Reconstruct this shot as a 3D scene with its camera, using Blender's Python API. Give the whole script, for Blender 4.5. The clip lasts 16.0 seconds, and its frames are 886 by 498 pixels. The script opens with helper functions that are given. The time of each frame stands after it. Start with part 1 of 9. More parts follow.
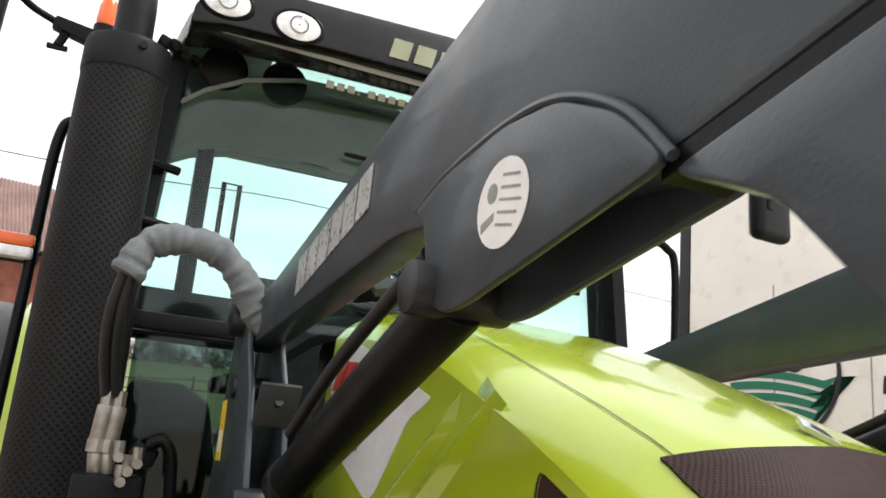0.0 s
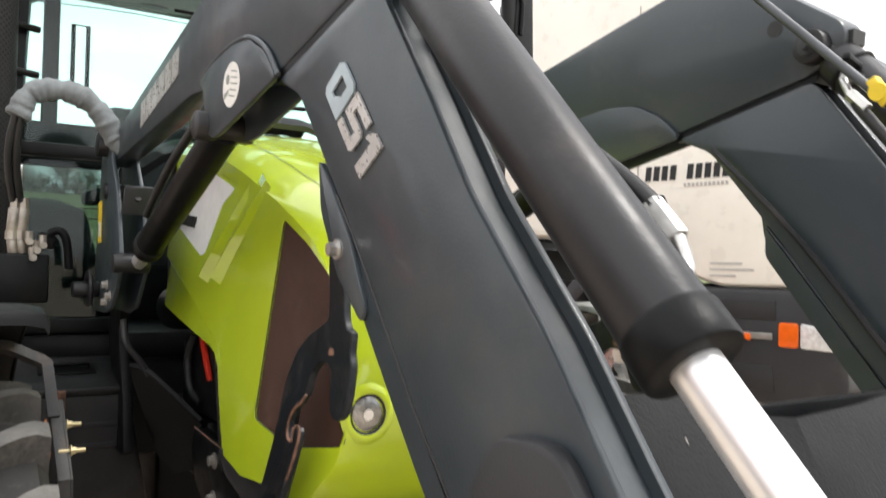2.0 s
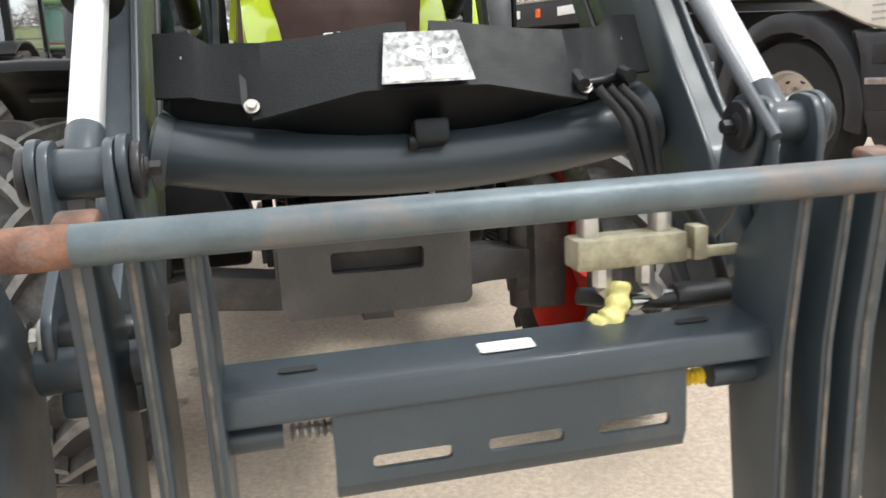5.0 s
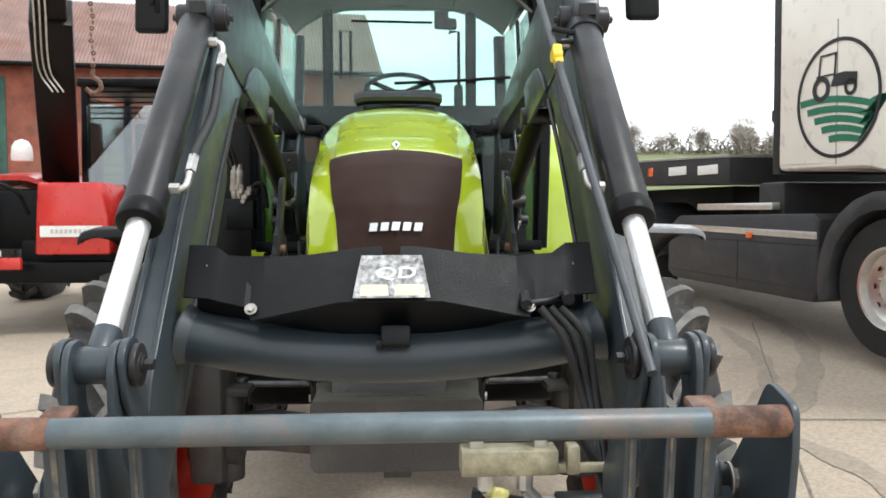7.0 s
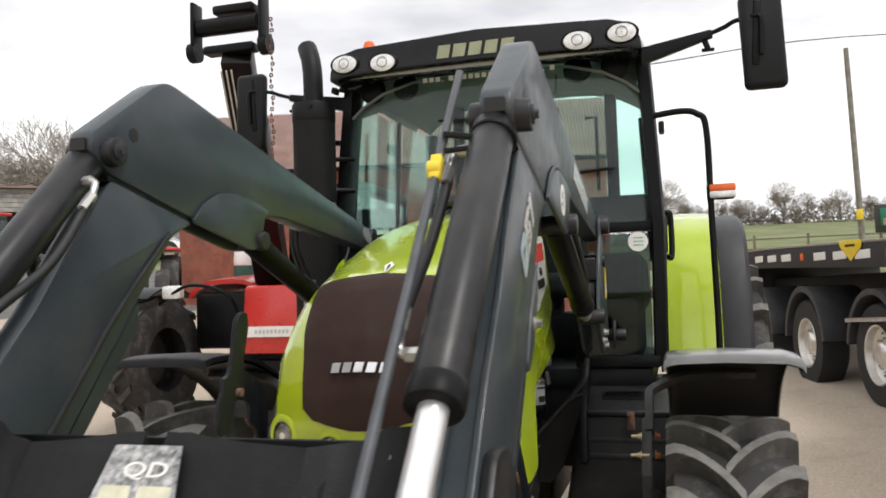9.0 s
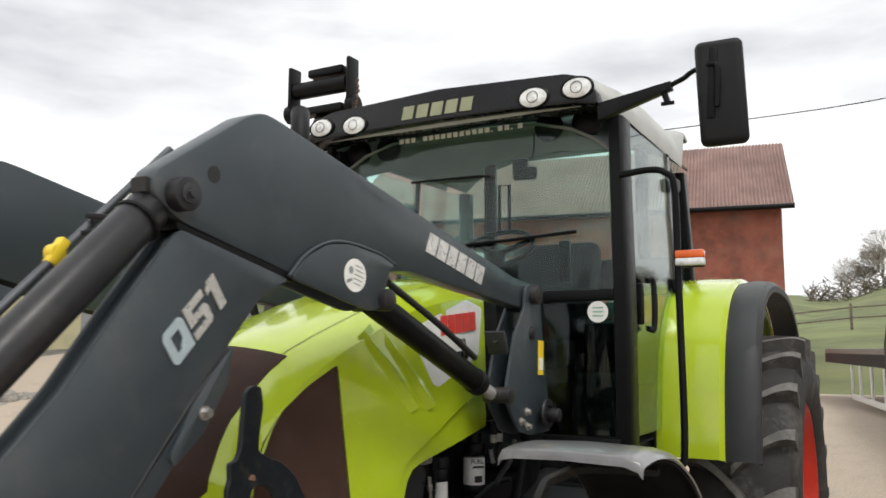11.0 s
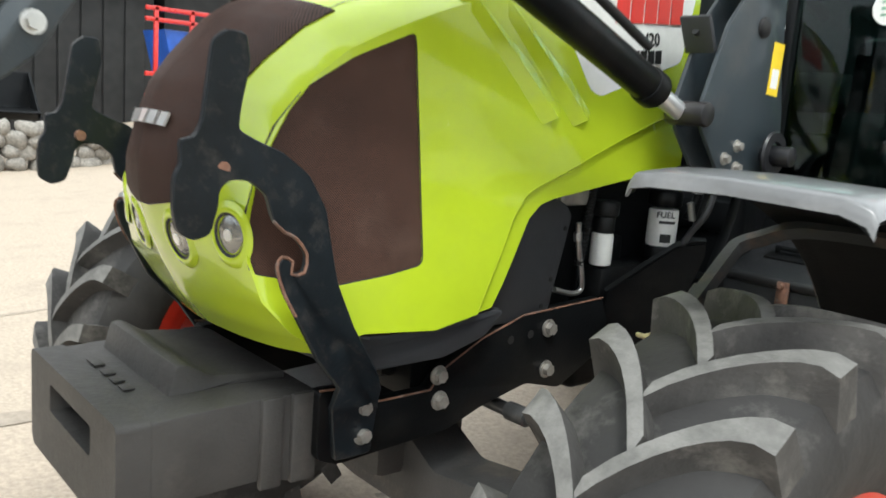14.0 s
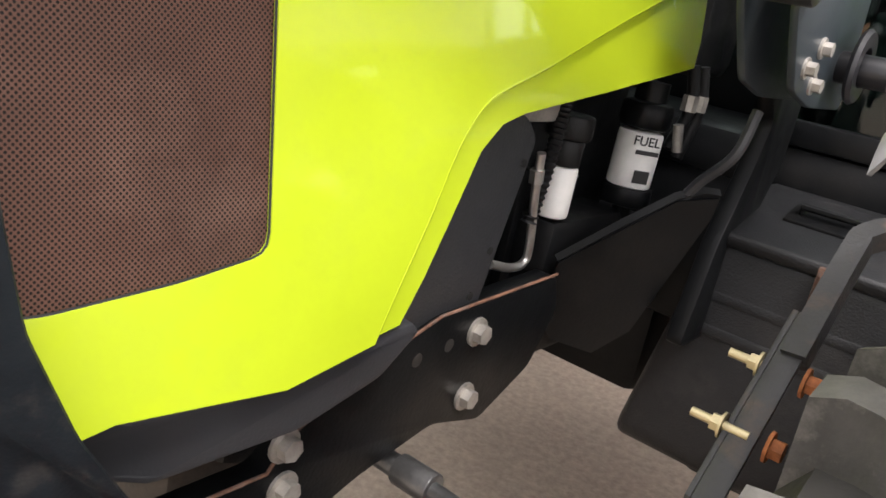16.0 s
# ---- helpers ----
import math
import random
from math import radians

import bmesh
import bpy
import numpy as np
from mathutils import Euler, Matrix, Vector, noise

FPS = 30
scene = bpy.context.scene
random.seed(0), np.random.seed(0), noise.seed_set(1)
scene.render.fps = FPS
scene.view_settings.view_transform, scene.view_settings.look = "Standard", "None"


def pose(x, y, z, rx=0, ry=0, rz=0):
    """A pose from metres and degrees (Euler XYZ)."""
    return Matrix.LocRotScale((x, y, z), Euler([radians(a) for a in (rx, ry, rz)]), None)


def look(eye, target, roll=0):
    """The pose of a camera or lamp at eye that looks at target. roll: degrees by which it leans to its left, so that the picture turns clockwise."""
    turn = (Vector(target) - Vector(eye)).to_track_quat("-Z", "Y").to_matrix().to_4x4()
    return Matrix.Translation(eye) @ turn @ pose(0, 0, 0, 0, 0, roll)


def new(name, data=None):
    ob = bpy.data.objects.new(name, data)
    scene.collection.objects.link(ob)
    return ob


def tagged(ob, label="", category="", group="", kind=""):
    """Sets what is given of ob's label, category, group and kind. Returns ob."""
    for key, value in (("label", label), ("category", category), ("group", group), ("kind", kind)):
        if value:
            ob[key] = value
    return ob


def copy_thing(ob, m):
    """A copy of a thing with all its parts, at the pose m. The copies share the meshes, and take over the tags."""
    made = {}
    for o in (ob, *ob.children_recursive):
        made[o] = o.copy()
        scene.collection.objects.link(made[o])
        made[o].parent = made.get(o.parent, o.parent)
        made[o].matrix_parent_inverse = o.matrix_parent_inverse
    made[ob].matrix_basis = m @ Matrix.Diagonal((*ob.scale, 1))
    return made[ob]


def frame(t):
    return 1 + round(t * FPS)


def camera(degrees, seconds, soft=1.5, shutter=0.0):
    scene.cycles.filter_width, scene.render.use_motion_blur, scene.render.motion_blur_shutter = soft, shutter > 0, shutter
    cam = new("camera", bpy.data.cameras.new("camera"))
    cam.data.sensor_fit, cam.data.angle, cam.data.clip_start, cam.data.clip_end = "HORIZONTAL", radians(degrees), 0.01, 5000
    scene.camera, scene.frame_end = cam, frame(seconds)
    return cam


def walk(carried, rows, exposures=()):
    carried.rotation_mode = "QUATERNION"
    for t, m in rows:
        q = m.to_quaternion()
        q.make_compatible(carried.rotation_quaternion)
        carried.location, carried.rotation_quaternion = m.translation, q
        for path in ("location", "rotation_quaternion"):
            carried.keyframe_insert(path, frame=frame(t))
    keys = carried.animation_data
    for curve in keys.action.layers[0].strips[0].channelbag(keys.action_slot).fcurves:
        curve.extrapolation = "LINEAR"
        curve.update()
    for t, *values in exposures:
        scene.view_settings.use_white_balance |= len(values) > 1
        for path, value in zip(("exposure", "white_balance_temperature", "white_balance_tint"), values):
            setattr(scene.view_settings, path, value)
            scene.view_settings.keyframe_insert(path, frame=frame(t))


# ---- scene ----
cam = camera(56.9, 16.0, soft=1.6, shutter=0.35)
walk(cam, [
    (0, look((-0.818, -0.712, 1.609), (-0.049, 1.071, 2.087), 5.03)),
    (0.5, look((-0.935, -0.921, 1.597), (-0.081, 0.824, 2.074), 5.46)),
    (1, look((-0.982, -1.142, 1.613), (-0.019, 0.551, 2.067), 4.40)),
    (1.5, look((-0.945, -1.388, 1.544), (0.092, 0.301, 1.813), 3.62)),
    (2, look((-0.977, -1.564, 1.500), (0.105, 0.118, 1.543), 1.27)),
    (2.5, look((-0.987, -1.701, 1.433), (0.084, -0.014, 1.348), -1.49)),
    (3, look((-0.894, -1.874, 1.364), (0.118, -0.158, 1.196), -3.79)),
    (3.5, look((-0.785, -2.078, 1.321), (0.044, -0.286, 1.004), -3.73)),
    (4, look((-0.624, -2.179, 1.282), (0.041, -0.338, 0.872), -4.75)),
    (4.2, look((-0.542, -2.217, 1.275), (0.046, -0.361, 0.817), -5.11)),
    (6.3, look((-0.037, -2.700, 1.396), (0.156, -0.724, 1.156), 0.43)),
    (6.5, look((-0.030, -2.709, 1.413), (0.130, -0.725, 1.220), 0.15)),
    (7, look((0.028, -2.711, 1.451), (0.120, -0.715, 1.358), -0.33)),
    (7.5, look((0.151, -2.614, 1.454), (0.160, -0.615, 1.400), -1.33)),
    (8, look((0.334, -2.461, 1.515), (0.188, -0.466, 1.517), -2.17)),
    (8.5, look((0.581, -2.342, 1.543), (0.159, -0.388, 1.600), -2.33)),
    (9, look((0.793, -2.215, 1.580), (0.251, -0.294, 1.696), -1.78)),
    (9.5, look((0.998, -2.065, 1.613), (0.371, -0.174, 1.786), -1.93)),
    (10, look((1.262, -1.971, 1.637), (0.454, -0.153, 1.838), -1.27)),
    (10.2, look((1.351, -1.943, 1.646), (0.495, -0.149, 1.860), -0.82)),
    (12.3, look((2.042, -1.311, 1.644), (0.754, 0.211, 1.798), 1.76)),
    (12.5, look((2.053, -1.276, 1.615), (0.675, 0.171, 1.688), 1.58)),
    (13, look((2.011, -1.186, 1.543), (0.512, 0.136, 1.465), 1.93)),
    (13.5, look((1.768, -1.037, 1.517), (0.268, 0.270, 1.312), 3.51)),
    (14, look((1.538, -0.823, 1.458), (0.058, 0.480, 1.122), 4.40)),
    (14.5, look((1.291, -0.619, 1.434), (-0.135, 0.712, 0.993), 7.16)),
    (15, look((0.970, -0.393, 1.397), (-0.256, 1.110, 0.911), 9.93)),
    (15.5, look((0.854, -0.302, 1.402), (-0.271, 1.256, 0.846), 11.36)),
    (16, look((0.835, -0.271, 1.393), (-0.264, 1.295, 0.809), 11.82)),
], exposures=[(0, 0.82, 6400, 10), (1.0, 0.97, 6450, 10), (1.5, 0.85, 6500, 10), (2.0, 1.18, 6450, 10), (3.0, 1.28, 6450, 10), (4.2, 1.3, 6350, 9), (6.3, 0.88, 6100, 6), (7.5, 0.87, 6200, 7), (8.5, 0.55, 6400, 10), (10.2, 0.35, 6500, 10),
              (12.3, 0.55, 6300, 4), (13.0, 1.05, 6500, 10), (14.0, 1.14, 6050, 3), (14.5, 1.38, 6000, 7), (15.0, 1.42, 6400, 10), (16, 1.66, 6550, 15)])

# ---- daylight: an overcast sky ----
world = bpy.data.worlds.new("overcast_sky")
scene.world = world
world.use_nodes = True
wn, wl = world.node_tree.nodes, world.node_tree.links
wn.clear()
sky = wn.new("ShaderNodeTexSky")
sky.sky_type, sky.sun_disc = "NISHITA", False
sky.sun_elevation, sky.sun_rotation = radians(58), radians(127)
sky.air_density, sky.dust_density = 1.0, 4.0
grey = wn.new("ShaderNodeHueSaturation")
grey.inputs["Saturation"].default_value = 0.12
grey.inputs["Value"].default_value = 0.9
coord = wn.new("ShaderNodeTexCoord")
squash = wn.new("ShaderNodeMapping")
squash.inputs["Scale"].default_value = (1.2, 1.2, 4.0)
cloud = wn.new("ShaderNodeTexNoise")
cloud.inputs["Scale"].default_value = 1.6
cloud.inputs["Detail"].default_value = 6.0
tone = wn.new("ShaderNodeValToRGB")
tone.color_ramp.elements[0].position, tone.color_ramp.elements[0].color = 0.36, (5.3, 5.3, 5.6, 1)
tone.color_ramp.elements[1].position, tone.color_ramp.elements[1].color = 0.62, (11.0, 10.9, 10.7, 1)
veil = wn.new("ShaderNodeMixRGB")
veil.inputs["Fac"].default_value = 0.85
back = wn.new("ShaderNodeBackground")
back.inputs["Strength"].default_value = 0.115
wout = wn.new("ShaderNodeOutputWorld")
wl.new(sky.outputs["Color"], grey.inputs["Color"])
wl.new(coord.outputs["Generated"], squash.inputs["Vector"])
wl.new(squash.outputs["Vector"], cloud.inputs["Vector"])
wl.new(cloud.outputs["Fac"], tone.inputs["Fac"])
wl.new(grey.outputs["Color"], veil.inputs["Color1"])
wl.new(tone.outputs["Color"], veil.inputs["Color2"])
wl.new(veil.outputs["Color"], back.inputs["Color"])
wl.new(back.outputs["Background"], wout.inputs["Surface"])
sun_data = bpy.data.lights.new("sun", "SUN")
sun_data.energy, sun_data.angle, sun_data.color = 1.1, radians(14), (1.0, 0.96, 0.9)
sun_lamp = new("sun", sun_data)
sun_lamp.matrix_world = look((6, -4.5, 12), (0, 0, 0))

# ---- mesh helpers ----
BASE = {}


def thing(name, at, label, category, group="", kind=""):
    ob = new(name)
    ob.location = at
    ob.empty_display_size = 0.1
    BASE[ob.name] = Vector(at)
    return tagged(ob, label, category, group, kind)


def part(name, bm, material, parent=None, label="", smooth=38, kind=""):
    """Links a bmesh, given in world coordinates, as one mesh object under a thing or a part."""
    bmesh.ops.recalc_face_normals(bm, faces=bm.faces[:])
    me = bpy.data.meshes.new(name)
    for f in bm.faces:
        f.smooth = smooth > 0
    if smooth > 0:
        for e in bm.edges:
            if len(e.link_faces) == 2 and e.calc_face_angle(0) > radians(smooth):
                e.smooth = False
    bm.to_mesh(me)
    bm.free()
    for m in (material if isinstance(material, (list, tuple)) else [material]):
        me.materials.append(m)
    ob = new(name, me)
    if parent is not None:
        ob.parent = parent
        if parent.name in BASE:
            ob.matrix_parent_inverse = Matrix.Translation(-BASE[parent.name])
    return tagged(ob, label, "", "", kind)


def alone(name, bm, material, label, category, group="", kind="", smooth=38):
    """A thing that is one mesh."""
    ob = part(name, bm, material, None, "", smooth)
    return tagged(ob, label, category, group, kind)


def box(bm, c, s, m=None, bev=0.0, seg=2):
    """A box of size s round c, turned by m, with bevelled edges."""
    r = bmesh.ops.create_cube(bm, size=1.0)
    vs = r["verts"]
    mm = Matrix.Translation(c) @ (m.to_4x4() if m is not None else Matrix()) @ Matrix.Diagonal((*s, 1))
    bmesh.ops.transform(bm, matrix=mm, verts=vs)
    if bev:
        es = list({e for v in vs for e in v.link_edges})
        bmesh.ops.bevel(bm, geom=es, offset=bev, segments=seg, affect="EDGES", profile=0.5)
    return bm


def rot(rx=0, ry=0, rz=0):
    return Euler([radians(a) for a in (rx, ry, rz)]).to_matrix()


def prism(bm, pts, axis, a, b, bev=0.0, seg=2):
    """A polygon of (u, v) pushed along an axis from a to b. For x: (y, z); y: (x, z); z: (x, y)."""
    def at(u, v, w):
        return {"x": (w, u, v), "y": (u, w, v), "z": (u, v, w)}[axis]
    lo = [bm.verts.new(at(u, v, a)) for u, v in pts]
    hi = [bm.verts.new(at(u, v, b)) for u, v in pts]
    n = len(pts)
    fs = [bm.faces.new(lo), bm.faces.new(hi[::-1])]
    for i in range(n):
        fs.append(bm.faces.new((lo[i], hi[i], hi[(i + 1) % n], lo[(i + 1) % n])))
    if bev:
        es = list({e for f in fs[:2] for e in f.edges})
        bmesh.ops.recalc_face_normals(bm, faces=fs)
        bmesh.ops.bevel(bm, geom=es, offset=bev, segments=seg, affect="EDGES", profile=0.5)
    return bm


def rounded(pts, r, n=4):
    """The polygon with its corners rounded by about r."""
    out = []
    k = len(pts)
    for i in range(k):
        p, q, s = Vector(pts[i - 1]), Vector(pts[i]), Vector(pts[(i + 1) % k])
        a, b = p - q, s - q
        d = min(r, a.length * 0.45, b.length * 0.45)
        p0, p1 = q + a.normalized() * d, q + b.normalized() * d
        for j in range(n + 1):
            t = j / n
            v = p0 * (1 - t) ** 2 + q * 2 * t * (1 - t) + p1 * t * t
            out.append((v.x, v.y))
    return out


def smooth_path(pts, n=6):
    """Points along a Catmull-Rom curve through pts."""
    ps = [Vector(p) for p in pts]
    if len(ps) < 3:
        return ps
    ps = [ps[0] * 2 - ps[1]] + ps + [ps[-1] * 2 - ps[-2]]
    out = []
    for i in range(1, len(ps) - 2):
        p0, p1, p2, p3 = ps[i - 1:i + 3]
        for j in range(n):
            t = j / n
            out.append(0.5 * (2 * p1 + (p2 - p0) * t + (2 * p0 - 5 * p1 + 4 * p2 - p3) * t * t + (3 * p1 - p0 - 3 * p2 + p3) * t ** 3))
    out.append(ps[-2])
    return out


def tube(bm, pts, r, seg=12, n=6, curve=True, cap=True):
    """A round tube along pts; r is a number or a function of 0..1."""
    ps = smooth_path(pts, n) if curve else [Vector(p) for p in pts]
    rings = []
    up = None
    for i, p in enumerate(ps):
        d = (ps[min(i + 1, len(ps) - 1)] - ps[max(i - 1, 0)]).normalized()
        if up is None:
            up = d.orthogonal().normalized()
        up = (up - d * up.dot(d)).normalized()
        side = d.cross(up)
        rr = r(i / (len(ps) - 1)) if callable(r) else r
        rings.append([bm.verts.new(p + (up * math.cos(a) + side * math.sin(a)) * rr) for a in [2 * math.pi * k / seg for k in range(seg)]])
    skin(bm, rings, True)
    if cap:
        bm.faces.new(rings[0][::-1])
        bm.faces.new(rings[-1])
    return bm


def skin(bm, rings, closed):
    for a, b in zip(rings, rings[1:]):
        n = len(a)
        for i in range(n if closed else n - 1):
            j = (i + 1) % n
            bm.faces.new((a[i], a[j], b[j], b[i]))


def cyl(bm, p0, p1, r, seg=20, r1=None, bev=0.0):
    p0, p1 = Vector(p0), Vector(p1)
    d = p1 - p0
    ax = d.normalized()
    prof = [(r, 0.0), (r if r1 is None else r1, d.length)]
    if bev:
        prof = [(r - bev, 0.0), (r - bev * 0.3, bev * 0.3), (r, bev), (r, d.length - bev), (r - bev * 0.3, d.length - bev * 0.3), (r - bev, d.length)]
    lathe(bm, prof, p0, ax, seg)
    return bm


def lathe(bm, prof, at, axis, seg=32, close=True, loop=False):
    """Turns (radius, height) round an axis. loop: the profile closes on itself."""
    ax = Vector(axis).normalized()
    u = ax.orthogonal().normalized()
    w = ax.cross(u)
    rings = []
    for r, h in prof:
        rings.append([bm.verts.new(Vector(at) + ax * h + (u * math.cos(a) + w * math.sin(a)) * max(r, 1e-4)) for a in [2 * math.pi * k / seg for k in range(seg)]])
    skin(bm, rings + ([rings[0]] if loop else []), True)
    if close and not loop:
        bm.faces.new(rings[0][::-1])
        bm.faces.new(rings[-1])
    return bm


def sheet(bm, fn, us, vs, thick=0.0):
    """A grid of points fn(u, v), with its back thick away along the normal."""
    g = [[bm.verts.new(fn(u, v)) for v in vs] for u in us]
    skin(bm, g, False)
    if thick:
        bm.normal_update()
        bmesh.ops.solidify(bm, geom=bm.faces[:], thickness=thick)
    return bm


def holed(bm, outer, holes, fn, depth):
    """A flat panel with holes: loops of (u, v), laid into space by fn(u, v, d) and given depth d from 0 to depth."""
    loops = [outer] + holes
    for d in (0.0, depth):
        es = []
        for lp in loops:
            vs = [bm.verts.new(fn(u, v, d)) for u, v in lp]
            es += [bm.edges.new((vs[i], vs[(i + 1) % len(vs)])) for i in range(len(vs))]
        bmesh.ops.triangle_fill(bm, edges=es, use_beauty=True)
    for lp in loops:
        a = [bm.verts.new(fn(u, v, 0.0)) for u, v in lp]
        b = [bm.verts.new(fn(u, v, depth)) for u, v in lp]
        skin(bm, [a, b], True)
    bmesh.ops.remove_doubles(bm, verts=bm.verts[:], dist=1e-5)
    return bm


def bolt(bm, at, axis, r=0.014, h=0.012):
    ax = Vector(axis).normalized()
    cyl(bm, at, Vector(at) + ax * h * 0.3, r * 1.5, 14)
    cyl(bm, Vector(at) + ax * h * 0.3, Vector(at) + ax * h * 1.3, r, 6)


def interp(x, xs, ys):
    return float(np.interp(x, xs, ys))


def lettering(name, text, m, size, material, parent, depth=0.001, shear=0.0, label="", stretch=1.0):
    """Raised letters in Blender's own font, as a mesh in the pose m."""
    cu = bpy.data.curves.new(name, "FONT")
    cu.body, cu.size, cu.extrude, cu.shear = text, size, depth, shear
    cu.align_x, cu.align_y, cu.resolution_u, cu.offset = "CENTER", "CENTER", 3, 0.012 * size
    tmp = new(name + "_outline", cu)
    bpy.context.view_layer.update()
    me = bpy.data.meshes.new_from_object(tmp.evaluated_get(bpy.context.evaluated_depsgraph_get()))
    bpy.data.objects.remove(tmp)
    me.transform(m @ Matrix.Diagonal((stretch, 1, 1, 1)))
    me.materials.clear()
    me.materials.append(material)
    ob = new(name, me)
    ob.parent = parent
    if parent.name in BASE:
        ob.matrix_parent_inverse = Matrix.Translation(-BASE[parent.name])
    return tagged(ob, label)


def plane_pose(at, right, up):
    """The pose of something flat: its x runs along right, its y along up."""
    r = Vector(right).normalized()
    n = r.cross(Vector(up)).normalized()
    u = n.cross(r)
    m = Matrix((r, u, n)).transposed().to_4x4()
    m.translation = at
    return m


def flat(bm, pts, m, h=0.001):
    """A thin plate with the outline pts in the plane of the pose m."""
    lo = [bm.verts.new(m @ Vector((u, v, 0))) for u, v in pts]
    hi = [bm.verts.new(m @ Vector((u, v, h))) for u, v in pts]
    bm.faces.new(lo[::-1])
    bm.faces.new(hi)
    skin(bm, [lo, hi], True)
    return bm


def disc(r, n=28, sx=1.0):
    return [(r * sx * math.cos(2 * math.pi * i / n), r * math.sin(2 * math.pi * i / n)) for i in range(n)]


def bars(bm, m, w, h, n, gap=0.22, lean=0.15, t=0.002):
    """n plain leaning bars in a row, w wide and h high in all, in the plane of m."""
    step = w / n
    for i in range(n):
        x0, x1 = -w / 2 + i * step, -w / 2 + (i + 1 - gap) * step
        k = lean * h
        flat(bm, [(x0 - k, -h / 2), (x1 - k, -h / 2), (x1 + k, h / 2), (x0 + k, h / 2)], m, t)
    return bm


# ---- materials ----
def material(name, base, rough=0.5, metal=0.0, vary=0.15, scale=6.0, bump=0.0, bump_scale=120.0, coat=0.0, dirt=None, dirt_amount=0.0, dirt_scale=3.0, spec=0.5, rough_vary=0.12):
    """A surface with large and small variation, dirt patches and fine relief."""
    m = bpy.data.materials.new(name)
    m.use_nodes = True
    nt, ln = m.node_tree.nodes, m.node_tree.links
    b = nt["Principled BSDF"]
    tc = nt.new("ShaderNodeTexCoord")
    n1 = nt.new("ShaderNodeTexNoise")
    n1.inputs["Scale"].default_value, n1.inputs["Detail"].default_value = scale, 8.0
    n1.inputs["Roughness"].default_value = 0.65
    ln.new(tc.outputs["Object"], n1.inputs["Vector"])
    ramp = nt.new("ShaderNodeValToRGB")
    lo = [c * (1 - vary) for c in base]
    hi = [min(1.0, c * (1 + vary)) for c in base]
    ramp.color_ramp.elements[0].position, ramp.color_ramp.elements[0].color = 0.35, (*lo, 1)
    ramp.color_ramp.elements[1].position, ramp.color_ramp.elements[1].color = 0.65, (*hi, 1)
    ln.new(n1.outputs["Fac"], ramp.inputs["Fac"])
    col = ramp.outputs["Color"]
    if dirt:
        n2 = nt.new("ShaderNodeTexNoise")
        n2.inputs["Scale"].default_value, n2.inputs["Detail"].default_value = dirt_scale, 10.0
        n2.inputs["Roughness"].default_value = 0.7
        ln.new(tc.outputs["Object"], n2.inputs["Vector"])
        r2 = nt.new("ShaderNodeValToRGB")
        r2.color_ramp.elements[0].position, r2.color_ramp.elements[0].color = 0.52, (0, 0, 0, 1)
        r2.color_ramp.elements[1].position, r2.color_ramp.elements[1].color = 0.72, (dirt_amount,) * 3 + (1,)
        ln.new(n2.outputs["Fac"], r2.inputs["Fac"])
        mx = nt.new("ShaderNodeMixRGB")
        ln.new(r2.outputs["Color"], mx.inputs["Fac"])
        ln.new(col, mx.inputs["Color1"])
        mx.inputs["Color2"].default_value = (*dirt, 1)
        col = mx.outputs["Color"]
    ln.new(col, b.inputs["Base Color"])
    rr = nt.new("ShaderNodeMapRange")
    rr.inputs["To Min"].default_value, rr.inputs["To Max"].default_value = max(0.02, rough - rough_vary), min(1.0, rough + rough_vary)
    n3 = nt.new("ShaderNodeTexNoise")
    n3.inputs["Scale"].default_value, n3.inputs["Detail"].default_value = scale * 4, 6.0
    ln.new(tc.outputs["Object"], n3.inputs["Vector"])
    ln.new(n3.outputs["Fac"], rr.inputs["Value"])
    ln.new(rr.outputs["Result"], b.inputs["Roughness"])
    b.inputs["Metallic"].default_value = metal
    b.inputs["Specular IOR Level"].default_value = spec
    if coat:
        b.inputs["Coat Weight"].default_value, b.inputs["Coat Roughness"].default_value = coat, 0.06
    if bump:
        n4 = nt.new("ShaderNodeTexNoise")
        n4.inputs["Scale"].default_value, n4.inputs["Detail"].default_value = bump_scale, 4.0
        ln.new(tc.outputs["Object"], n4.inputs["Vector"])
        bp = nt.new("ShaderNodeBump")
        bp.inputs["Strength"].default_value, bp.inputs["Distance"].default_value = bump, 0.004
        ln.new(n4.outputs["Fac"], bp.inputs["Height"])
        ln.new(bp.outputs["Normal"], b.inputs["Normal"])
    return m


